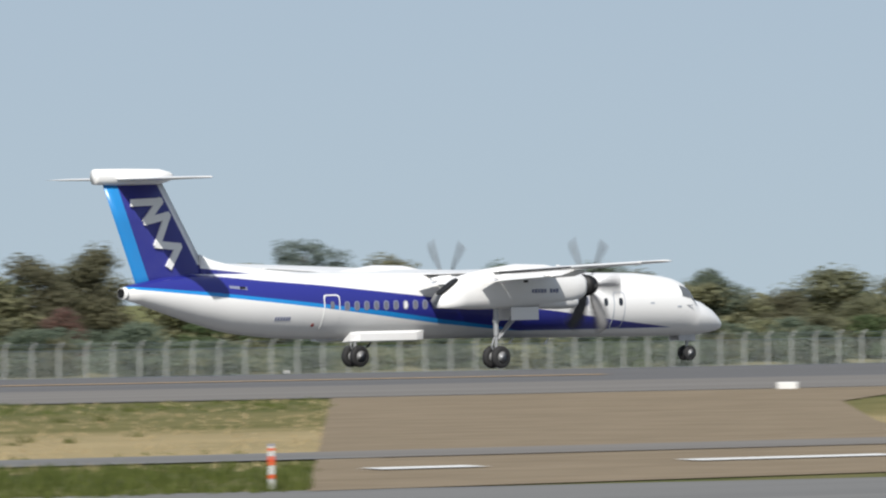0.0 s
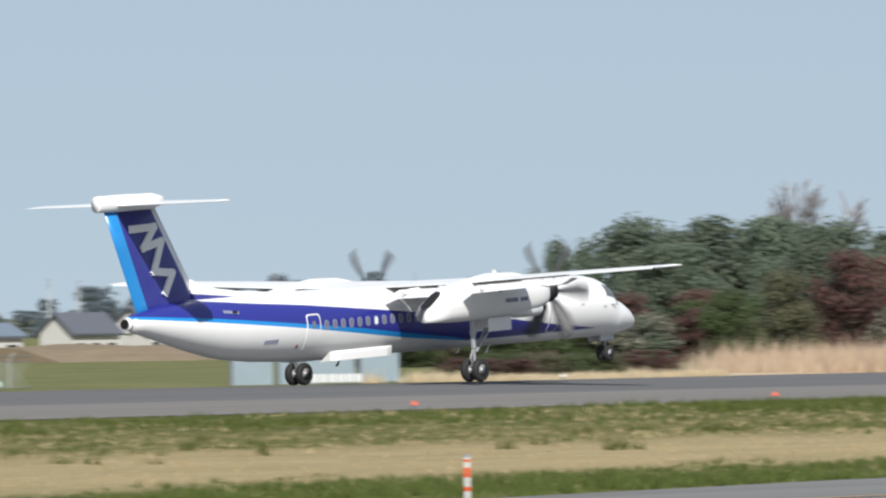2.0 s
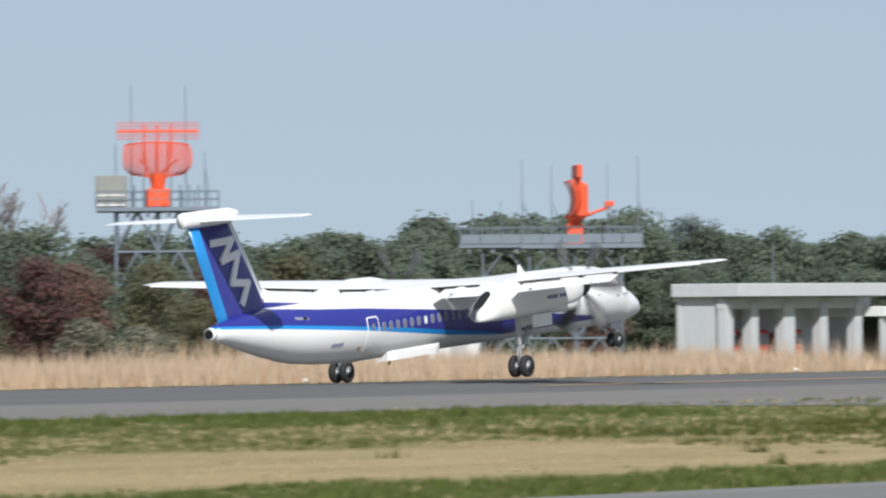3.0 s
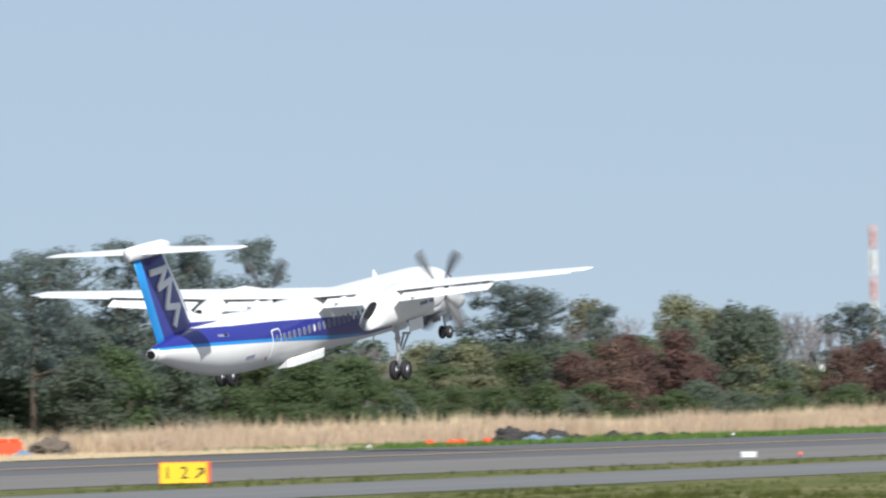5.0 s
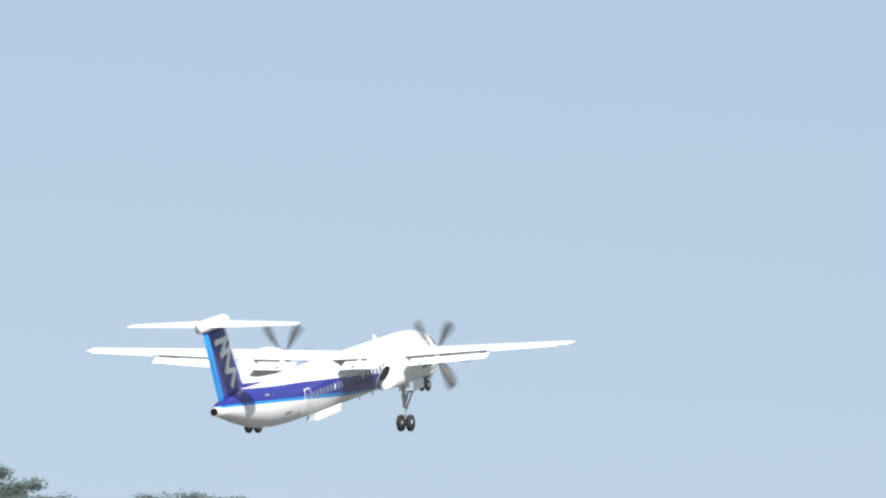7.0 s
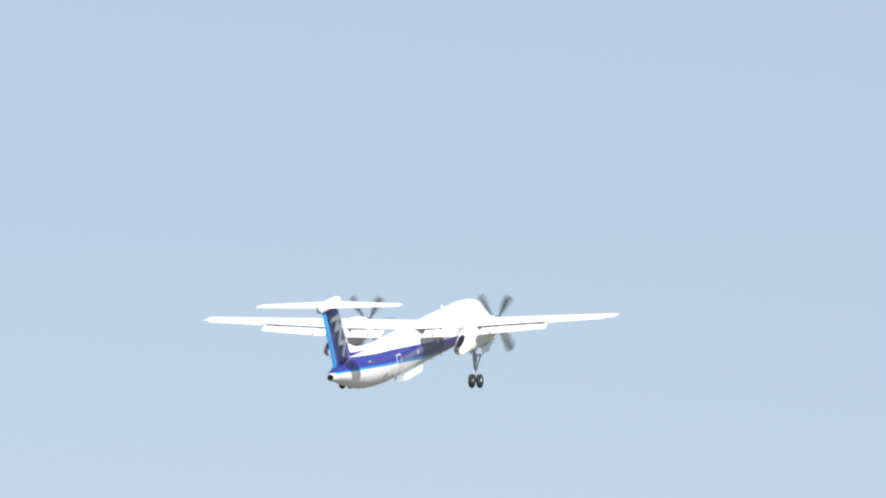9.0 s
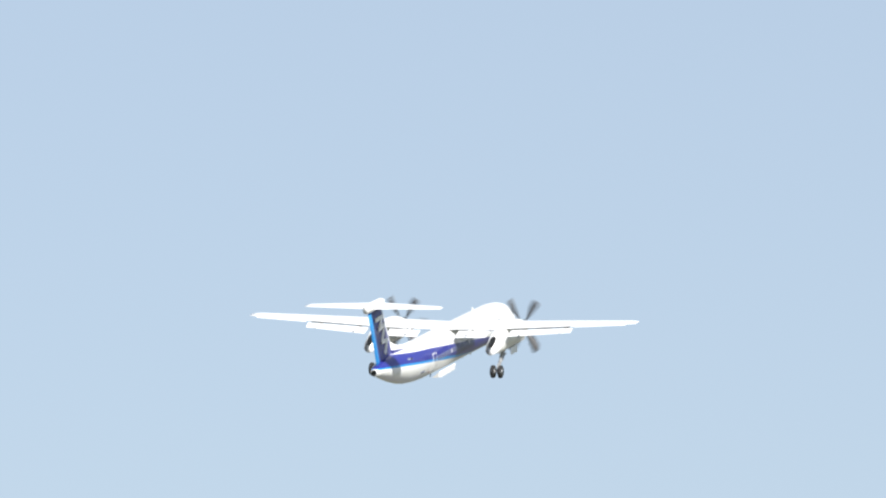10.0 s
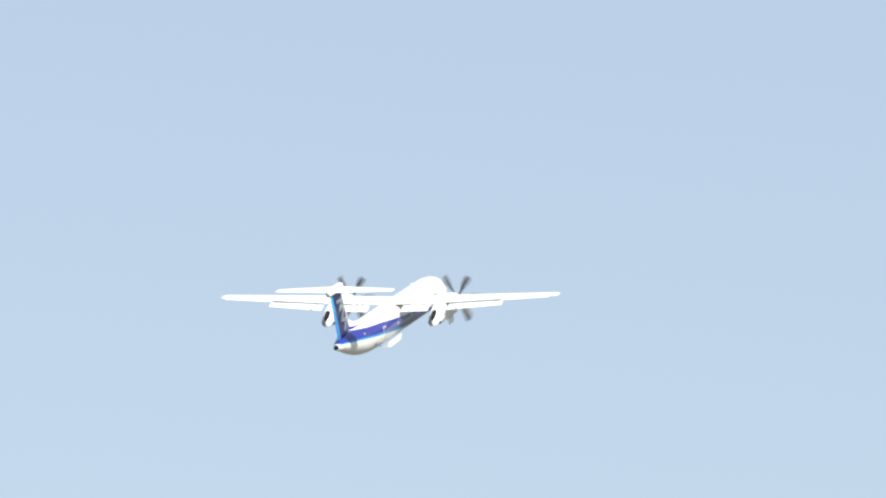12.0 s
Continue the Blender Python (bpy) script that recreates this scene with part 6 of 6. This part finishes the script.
def bank():
    bm = loft([[(x, y, zz + 0.12 * math.sin(x * 1.7)) for y, zz in ((404, -1.2), (409, 0.1), (416, 0.35), (424, -1.2))] for x in range(455, 545, 3)])
    ob = part("earth_bank", bm, M["dirt"], None)
    tagged(ob, "brown earth bank before the village", "", "", "structure")


bank()


def gantry():
    t = thing("pipe_bridge", "long dark steel truss bridge on thin posts", "bridge", pose(0, 0, ground_z(600)))
    for z in (4.7, 5.4):
        part("chord", boxed((592, 600, z), (96, 0.4, 0.16)), M["roofb"], t)
    for k in range(25):
        a = 544 + 4 * k
        if k < 24:
            part("brace", rod(bmesh.new(), (a, 600, 4.7), (a + 4, 600, 5.4), 0.06, None, 5), M["roofb"], t)
        if k % 3 == 0:
            part("post", rod(bmesh.new(), (a, 600, -0.3), (a, 600, 4.7), 0.16, None, 6), M["roofb"], t)


gantry()


def utility_pole(x, y, top):
    z = ground_z(y)
    t = thing("utility_pole", "distant grey utility pole with crossarms", "pole", pose(x, y, z, 0, 0, 40), "utility poles")
    part("shaft", rod(bmesh.new(), (0, 0, -0.2), (0, 0, top - z), 0.16, 0.1, 6), M["concrete"], t)
    for d in (0.3, 1.0):
        part("crossarm", boxed((0, 0, top - z - d), (2.0, 0.12, 0.12)), M["galv"], t)


for x, y, top in ((640, 600, 6.3), (720, 640, 7.0), (827, 700, 8.3), (857, 700, 8.1), (700, 560, 6.4), (620, 520, 5.4), (900, 720, 8.6), (668, 610, 6.0), (770, 690, 7.6), (560, 560, 5.6), (655, 345, 5.2)):
    utility_pole(x, y, top)


def sheet_panels():
    for px, py in ((303.6, 256), (307.6, 256.4), (313.5, 259), (317.0, 259)):
        t = thing("sheet_fence_panel", "pale blue corrugated sheet fence panel", "fence", pose(px, py, ground_z(py)), "sheet fence panels")
        bm = loft([[(0.1 * j - 1.5, 0.03 * (j % 2) + o, z) for z in (0.0, 1.62)] for o in (0.0,) for j in range(31)], False, False)
        bmesh.ops.solidify(bm, geom=bm.faces[:], thickness=0.02)
        part("sheet", bm, M["sheet"], t)
        part("post", boxed((-1.55, 0.06, 0.85), (0.1, 0.1, 2.0)), M["galv"], t)
    for k in range(6):
        t = thing("white_panel", "small white marker panel beside the runway", "panel", pose(301.2 + 0.42 * k, 250 - 0.2 * k, ground_z(250), 0, 0, -48), "white panels")
        part("board", boxed((0, 0, 0.32), (0.31, 0.06, 0.42), None, 0.02), M["paint_white"], t)
        part("leg", boxed((0, 0, 0.05), (0.08, 0.08, 0.2)), M["galv"], t)


sheet_panels()


def green_building():
    t = thing("long_shed", "long pale green flat-roofed building behind the hedge", "building", pose(930, 420, ground_z(420)))
    part("wall", boxed((0, 0, 2.9), (52, 8, 6.0)), M["wallw"], t)
    part("roof", boxed((0, 0, 6.4), (54, 9, 1.0), None, 0.05), M["bluepanel"], t, "pale green roof edge")
    for k in range(12):
        part("window", boxed((-23.5 + 4.2 * k, -4.03, 4.2), (2.2, 0.06, 1.2)), M["glass"], t)


green_building()


# ---------------------------------------------------------------- grass and reeds
def blades(name, count, xr, yr, height, width, mats, label, seed, keep=None, tuft=7, lean=0.35):
    """Blades in tufts over a stretch of ground: one object of thin upright triangles."""
    g = np.random.default_rng(seed)
    n = count // tuft
    cx, cy = g.uniform(*xr, n), g.uniform(*yr, n)
    if keep is not None:
        ok = np.array([keep(a, b, c) for a, b, c in zip(cx, cy, g.random(n))])
        cx, cy = cx[ok], cy[ok]
    size = g.uniform(0.55, 1.25, len(cx))
    cx, cy, size = np.repeat(cx, tuft), np.repeat(cy, tuft), np.repeat(size, tuft)
    n = len(cx)
    spread = height * 0.5
    x, y = cx + g.normal(0, spread, n), cy + g.normal(0, spread, n)
    z = np.array([ground_z(v) for v in y])
    h = height * size * g.uniform(0.6, 1.2, n) * np.array([0.85 + 0.7 * noise.noise(Vector((u * 0.07, v * 0.1, seed))) for u, v in zip(cx, cy)])
    a = g.uniform(0, 6.283, n)
    w = width * g.uniform(0.7, 1.4, n)
    dx, dy = np.cos(a) * w, np.sin(a) * w
    lx, ly = g.normal(0, lean, n) * h, g.normal(0, lean, n) * h
    v = np.stack([np.stack([x - dx, y - dy, z - 0.03], 1), np.stack([x + dx, y + dy, z - 0.03], 1), np.stack([x + lx + dx * 0.3, y + ly + dy * 0.3, z + h], 1)], 1)
    me = bpy.data.meshes.new(name)
    me.vertices.add(3 * n)
    me.vertices.foreach_set("co", v.astype(np.float32).ravel())
    me.loops.add(3 * n)
    me.loops.foreach_set("vertex_index", np.arange(3 * n, dtype=np.int32))
    me.polygons.add(n)
    me.polygons.foreach_set("loop_start", np.arange(0, 3 * n, 3, dtype=np.int32))
    me.update(calc_edges=True)
    ob = link_mesh(name, me, M[mats])
    return tagged(ob, label, "grass", "", "stuff")


def on_bare(x, y):
    lo = 79 + (y - 111) * 0.73
    return lo < x < lo + 24 + max(0, y - 160) * 0.8 or 127.2 < y < 131.6 and x < 118


def lush(x):
    """How far from the taxiway the lush grass reaches."""
    return np.interp(x, (118, 135, 160), (118.5, 124.5, 129.5))


def band(x, y, r, green):
    wob = 5 * noise.noise(Vector((x * 0.06, y * 0.06, 3))) + 3 * noise.noise(Vector((x * 0.25, y * 0.25, 7)))
    if on_bare(x, y) or (x > 290 and 154.3 < y < 165.2):
        return False
    v = y + wob
    dry = (lush(x) + 1.5 < v < 147 and r > 0.8 * min(1, max(0, (x - 232) / 36))) if x > 125 else 133 < v < 160
    return (dry != green) and r < 0.95


blades("grass", 130000, (60, 330), (122.3, 169.6), 0.17, 0.022, "grass", "short green airfield grass in ragged tufts", 1, lambda x, y, r: band(x, y, r, True))
blades("grass", 90000, (60, 330), (122.3, 169.6), 0.13, 0.020, "straw", "dry straw-coloured airfield grass", 2, lambda x, y, r: band(x, y, r, False))
blades("grass", 60000, (60, 330), (122.3, 169.6), 0.15, 0.02, "straw", "dry stalks among the green grass", 3, lambda x, y, r: band(x, y, r, True))
blades("grass", 30000, (60, 330), (122.5, 169.5), 0.34, 0.035, "grass", "clumps of taller green weeds", 4, lambda x, y, r: (not on_bare(x, y)) and not (x > 290 and 154.3 < y < 165.2) and noise.noise(Vector((x * 0.13, y * 0.13, 1))) > 0.30, 16)
blades("grass", 40000, (330, 560), (122.3, 169.6), 0.17, 0.03, "grass", "short green grass beside the taxiway", 5, lambda x, y, r: band(x, y, r, True))
blades("grass", 46000, (112, 172), (109, 124), 0.24, 0.03, "grass", "lush green grass at the bend of the taxiway", 14, lambda x, y, r: np.interp(x, *zip(*TAXI_EDGE)) + 0.2 < y < lush(x) and not on_bare(x, y))
blades("grass", 24000, (40, 122), (111, 126), 0.26, 0.03, "grass", "green grass along the service path", 6, lambda x, y, r: not on_bare(x, y))
blades("grass", 70000, (500, 800), (231, 257), 0.36, 0.06, "verge", "fresh green verge beyond the runway", 7)
blades("reeds", 110000, (345, 640), (249, 276), 1.5, 0.05, "reed", "tall dry reeds beyond the runway", 8, lambda x, y, r: x < 622 + 2.1 * (y - 262) and x > 340 + (y - 256) * 1.33 and not (430 < x < 500) and not (x > 500 and y < 257) and r < 0.9, 9, 0.16)
blades("reeds", 30000, (500, 705), (262, 300), 1.35, 0.06, "reed", "tall dry reeds before the hedgerow", 9, lambda x, y, r: x < 622 + 2.1 * (y - 262) + 3 * r, 9, 0.16)
blades("grass", 50000, (608, 860), (257, 300), 0.4, 0.07, "verge", "green grass beyond the end of the reeds", 16, lambda x, y, r: x > 618 + 2.1 * (y - 262) - 3 * r)
blades("reeds", 16000, (430, 505), (248, 256), 0.34, 0.04, "reed", "lower dry grass before the fire station", 10, None, 9, 0.25)
blades("reeds", 9000, (309, 332), (248, 254), 0.5, 0.04, "reed", "patch of dry grass beside the runway", 15, lambda x, y, r: noise.noise(Vector((x * 0.3, y * 0.3, 4))) > -0.05, 9, 0.25)
blades("grass", 60000, (118, 340), (122.2, 131), 0.24, 0.03, "grass", "lush green grass along the taxiway edge", 11, lambda x, y, r: not on_bare(x, y) and 3 * noise.noise(Vector((x * 0.1, y * 0.2, 5))) + y < lush(x))
blades("grass", 50000, (232, 345), (133, 154), 0.22, 0.028, "grass", "fresh green grass between the taxiways", 12, lambda x, y, r: not (x > 290 and y > 154.3) and noise.noise(Vector((x * 0.08, y * 0.25, 9))) > -0.1)
blades("grass", 40000, (125, 330), (160, 169.6), 0.24, 0.03, "grass", "fresh green grass beside the runway shoulder", 13, lambda x, y, r: not on_bare(x, y) and not (x > 265 and 154.3 < y < 170) and noise.noise(Vector((x * 0.1, y * 0.2, 2))) > -0.15)


# ---------------------------------------------------------------- what moves
FLIGHT = (
    (0, 158.16, 13.64, 0.00, 0.31, -0.40, 3.83),
    (0.1, 160.92, 9.99, 0.00, 0.17, -0.45, 3.37),
    (0.2, 163.60, 6.02, 0.00, 0.03, -0.49, 2.87),
    (0.3, 166.33, 2.22, 0.00, -0.12, -0.53, 2.39),
    (0.4, 169.21, -0.95, 0.00, -0.23, -0.59, 2.00),
    (0.5, 172.39, -2.98, 0.00, -0.31, -0.65, 1.73),
    (0.6, 176.10, -4.22, 0.00, -0.35, -0.74, 1.59),
    (0.7, 180.14, -4.79, 0.00, -0.37, -0.85, 1.49),
    (0.8, 184.18, -4.60, 0.00, -0.30, -0.96, 1.42),
    (0.9, 188.32, -4.15, 0.00, -0.16, -1.07, 1.37),
    (1, 192.59, -3.59, 0.00, -0.09, -1.20, 1.32),
    (1.1, 196.98, -2.79, 0.00, -0.26, -1.34, 1.28),
    (1.2, 201.63, -1.94, 0.00, -0.44, -1.50, 1.23),
    (1.3, 206.77, -1.30, 0.00, -0.44, -1.67, 1.17),
    (1.4, 212.23, -0.74, 0.00, -0.44, -1.84, 1.11),
    (1.5, 217.79, -0.34, 0.00, -0.44, -2.01, 1.07),
    (1.6, 223.39, -0.08, 0.00, -0.56, -2.19, 1.06),
    (1.7, 229.08, 0.08, 0.00, -0.72, -2.38, 1.05),
    (1.8, 234.75, 0.15, 0.00, -0.79, -2.57, 1.01),
    (1.9, 240.51, 0.19, 0.00, -0.82, -2.77, 0.95),
    (2, 246.51, 0.06, 0.00, -0.81, -2.98, 0.88),
    (2.1, 252.44, 0.00, 0.00, -0.81, -3.19, 0.80),
    (2.2, 258.34, -0.03, 0.00, -0.82, -3.40, 0.69),
    (2.3, 264.17, -0.05, 0.00, -0.93, -3.61, 0.57),
    (2.4, 269.97, -0.06, 0.00, -1.15, -3.80, 0.42),
    (2.5, 275.87, -0.08, 0.00, -1.32, -4.00, 0.27),
    (2.6, 282.02, -0.36, 0.00, -1.43, -4.19, 0.07),
    (2.7, 288.05, -0.63, 0.07, -1.48, -4.38, -0.05),
    (2.8, 293.71, -0.62, 0.08, -1.45, -4.53, -0.01),
    (2.9, 299.20, -0.59, 0.11, -1.42, -4.69, 0.09),
    (3, 304.56, -0.54, 0.15, -1.37, -4.85, 0.26),
    (3.1, 309.80, -0.48, 0.20, -1.33, -5.01, 0.48),
    (3.2, 314.94, -0.41, 0.26, -1.28, -5.17, 0.73),
    (3.3, 320.02, -0.33, 0.33, -1.23, -5.34, 1.02),
    (3.4, 325.04, -0.24, 0.41, -1.17, -5.50, 1.32),
    (3.5, 330.05, -0.15, 0.49, -1.11, -5.66, 1.64),
    (3.6, 335.04, -0.06, 0.59, -1.06, -5.81, 1.95),
    (3.7, 340.06, 0.03, 0.70, -0.99, -5.96, 2.26),
    (3.8, 345.12, 0.11, 0.82, -0.94, -6.10, 2.54),
    (3.9, 350.25, 0.18, 0.94, -0.89, -6.24, 2.80),
    (4, 355.46, 0.24, 1.07, -0.85, -6.37, 3.01),
    (4.1, 360.79, 0.29, 1.20, -0.81, -6.50, 3.18),
    (4.2, 366.25, 0.32, 1.34, -0.76, -6.61, 3.29),
    (4.3, 371.86, 0.33, 1.49, -0.74, -6.71, 3.33),
    (4.4, 377.82, 0.10, 1.70, -0.74, -6.83, 3.27),
    (4.5, 383.88, -0.13, 1.97, -0.74, -6.94, 3.18),
    (4.6, 389.69, -0.10, 2.23, -0.77, -7.08, 3.12),
    (4.7, 395.38, -0.03, 2.49, -0.84, -7.22, 3.05),
    (4.8, 401.05, 0.07, 2.76, -0.93, -7.37, 2.99),
    (4.9, 406.82, 0.14, 3.05, -1.01, -7.52, 2.91),
    (5, 412.79, 0.17, 3.35, -1.04, -7.66, 2.82),
    (5.1, 419.00, 0.15, 3.67, -1.03, -7.79, 2.66),
    (5.2, 425.39, 0.10, 4.01, -1.00, -7.91, 2.42),
    (5.3, 431.92, 0.03, 4.37, -0.97, -8.03, 2.17),
    (5.4, 438.53, -0.02, 4.74, -0.92, -8.15, 1.95),
    (5.5, 445.18, -0.04, 5.13, -0.86, -8.25, 1.83),
    (5.6, 451.87, 0.04, 5.54, -0.72, -8.35, 1.78),
    (5.7, 458.63, 0.25, 5.97, -0.47, -8.43, 1.76),
    (5.8, 465.47, 0.50, 6.42, -0.19, -8.51, 1.74),
    (5.9, 472.41, 0.71, 6.88, 0.04, -8.60, 1.71),
    (6, 479.44, 0.79, 7.34, 0.13, -8.70, 1.66),
    (6.1, 486.67, 0.66, 7.80, 0.09, -8.81, 1.53),
    (6.2, 494.09, 0.35, 8.27, -0.01, -8.94, 1.28),
    (6.3, 501.57, -0.02, 8.74, -0.14, -9.08, 0.98),
    (6.4, 508.96, -0.34, 9.23, -0.26, -9.22, 0.68),
    (6.5, 516.12, -0.47, 9.73, -0.34, -9.37, 0.44),
    (6.6, 523.04, -0.43, 10.25, -0.37, -9.52, 0.24),
    (6.7, 529.83, -0.36, 10.79, -0.39, -9.68, 0.06),
    (6.8, 536.50, -0.26, 11.34, -0.41, -9.84, -0.12),
    (6.9, 543.07, -0.16, 11.90, -0.44, -10.00, -0.27),
    (7, 549.56, -0.10, 12.45, -0.47, -10.14, -0.38),
    (7.1, 556.00, -0.07, 13.00, -0.62, -10.29, -0.49),
    (7.2, 562.39, -0.04, 13.55, -0.88, -10.43, -0.58),
    (7.3, 568.68, -0.01, 14.10, -1.19, -10.56, -0.67),
    (7.4, 574.82, 0.00, 14.64, -1.44, -10.69, -0.72),
    (7.5, 580.75, 0.01, 15.19, -1.54, -10.81, -0.74),
    (7.6, 586.52, 0.02, 15.73, -1.53, -10.92, -0.74),
    (7.7, 592.20, 0.02, 16.27, -1.51, -11.04, -0.71),
    (7.8, 597.81, 0.03, 16.81, -1.46, -11.16, -0.68),
    (7.9, 603.35, 0.03, 17.34, -1.40, -11.28, -0.63),
    (8, 608.82, 0.04, 17.87, -1.33, -11.40, -0.58),
    (8.1, 614.23, 0.04, 18.41, -1.24, -11.53, -0.51),
    (8.2, 619.58, 0.04, 18.94, -1.14, -11.65, -0.45),
    (8.3, 624.88, 0.05, 19.47, -1.03, -11.76, -0.37),
    (8.4, 630.13, 0.05, 20.00, -0.91, -11.88, -0.29),
    (8.5, 635.34, 0.05, 20.53, -0.79, -11.99, -0.21),
    (8.6, 640.51, 0.05, 21.06, -0.65, -12.09, -0.13),
    (8.7, 645.65, 0.06, 21.59, -0.52, -12.19, -0.06),
    (8.8, 650.77, 0.06, 22.13, -0.37, -12.28, 0.02),
    (8.9, 655.86, 0.06, 22.66, -0.23, -12.36, 0.09),
    (9, 660.94, 0.06, 23.20, -0.08, -12.44, 0.15),
    (9.1, 666.00, 0.06, 23.73, 0.06, -12.50, 0.21),
    (9.2, 671.06, 0.06, 24.27, 0.21, -12.55, 0.25),
    (9.3, 676.12, 0.06, 24.81, 0.35, -12.58, 0.29),
    (9.4, 681.18, 0.06, 25.36, 0.49, -12.61, 0.31),
    (9.5, 686.25, 0.06, 25.91, 0.63, -12.61, 0.32),
    (9.6, 691.29, 0.06, 26.46, 0.77, -12.62, 0.30),
    (9.7, 696.25, 0.05, 27.03, 0.94, -12.61, 0.27),
    (9.8, 701.17, 0.03, 27.59, 1.10, -12.61, 0.23),
    (9.9, 706.09, 0.02, 28.16, 1.26, -12.60, 0.20),
    (10, 711.03, 0.01, 28.72, 1.39, -12.60, 0.18),
    (10.1, 716.00, 0.00, 29.28, 1.52, -12.63, 0.19),
    (10.2, 720.98, -0.00, 29.83, 1.64, -12.66, 0.20),
    (10.3, 725.97, -0.01, 30.39, 1.75, -12.70, 0.23),
    (10.4, 730.96, -0.01, 30.94, 1.83, -12.74, 0.25),
    (10.5, 735.96, -0.01, 31.49, 1.86, -12.78, 0.28),
    (10.6, 740.98, -0.01, 32.05, 1.81, -12.84, 0.31),
    (10.7, 746.02, -0.01, 32.60, 1.68, -12.89, 0.35),
    (10.8, 751.06, 0.00, 33.16, 1.51, -12.97, 0.39),
    (10.9, 756.10, 0.01, 33.71, 1.33, -13.05, 0.43),
    (11, 761.14, 0.01, 34.27, 1.17, -13.13, 0.46),
    (11.1, 766.17, 0.01, 34.82, 1.02, -13.25, 0.48),
    (11.2, 771.21, 0.02, 35.38, 0.87, -13.39, 0.51),
    (11.3, 776.24, 0.02, 35.93, 0.72, -13.55, 0.53),
    (11.4, 781.26, 0.02, 36.47, 0.58, -13.72, 0.54),
    (11.5, 786.26, 0.02, 37.03, 0.46, -13.89, 0.55),
    (11.6, 791.25, 0.02, 37.58, 0.36, -14.05, 0.54),
    (11.7, 796.23, 0.01, 38.14, 0.27, -14.22, 0.52),
    (11.8, 801.19, 0.01, 38.69, 0.19, -14.40, 0.50),
    (11.9, 806.15, -0.00, 39.24, 0.11, -14.58, 0.47),
    (12, 811.12, -0.01, 39.79, 0.03, -14.75, 0.45),
)

# the legs hang lower once the weight is off them, then swing up: seconds, drop, swing of the main legs, swing of the nose leg
GEAR = ((0.0, 0.0, 0, 0), (2.7, 0.0, 0, 0), (3.6, -0.2, 0, 0), (7.7, -0.2, 0, 0), (8.6, -0.2, 0, 60), (9.2, -0.2, 0, 105), (9.4, -0.2, 8, 105),
        (9.7, -0.2, 28, 105), (10.0, -0.2, 54, 105), (10.5, -0.15, 84, 105), (11.0, -0.1, 98, 105), (11.4, 0.0, 104, 105), (12.0, 0.0, 104, 105))


# the wings bend upwards as they take the weight: seconds, degrees
FLEX = ((0.0, 0.0), (1.5, 0.0), (2.7, 0.3), (4.3, 0.75), (9.5, 0.75), (12.0, 0.55))


def motions():
    walk(AC, [(t, pose(x, RUNWAY_Y + dy, z, bank, dip, yaw)) for t, x, dy, z, bank, dip, yaw in FLIGHT])
    for (leg, brace), side in zip(LEGS, (-1, 1)):
        walk(brace, [(t, pose(0.06, 0, -1.3, 0, -46 * min(1, a / 60), 0) @ pose(-0.06, 0, 1.3)) for t, _, a, _ in GEAR])
        walk(leg, [(t, pose(-0.22, 4.4 * side, 2.45 + drop, 0, a, 0)) for t, drop, a, _ in GEAR])
    for wing, side in zip(WINGS, (-1, 1)):
        walk(wing, [(t, pose(0, 0, 3.75, side * up) @ pose(0, 0, -3.75)) for t, up in FLEX])
    walk(NOSE_LEG, [(t, pose(13.94, 0, 1.25 + 0.5 * drop, 0, -a, 0)) for t, drop, _, a in GEAR])
    walk(RADAR, [(t, pose(459.9, 325, 9.9, 0, 0, -55 + 14 * (t - 2.5))) for t in range(13)])
    steps = [k / 30 for k in range(361)]
    for hub, side in zip(PROPS, (-1, 1)):
        walk(hub, [(t, pose(4.68, 4.4 * side, 3.23, (PHASE + 84.0 * k) % 360, 0, 0)) for k, t in enumerate(steps)])
    for w in WHEELS + NOSE_WHEELS:
        x, y, z = w.location
        walk(w, [(t, pose(x, y, z, 0, (73.0 * k) % 360, 0)) for k, t in enumerate(steps)])


PHASE = 30
motions()
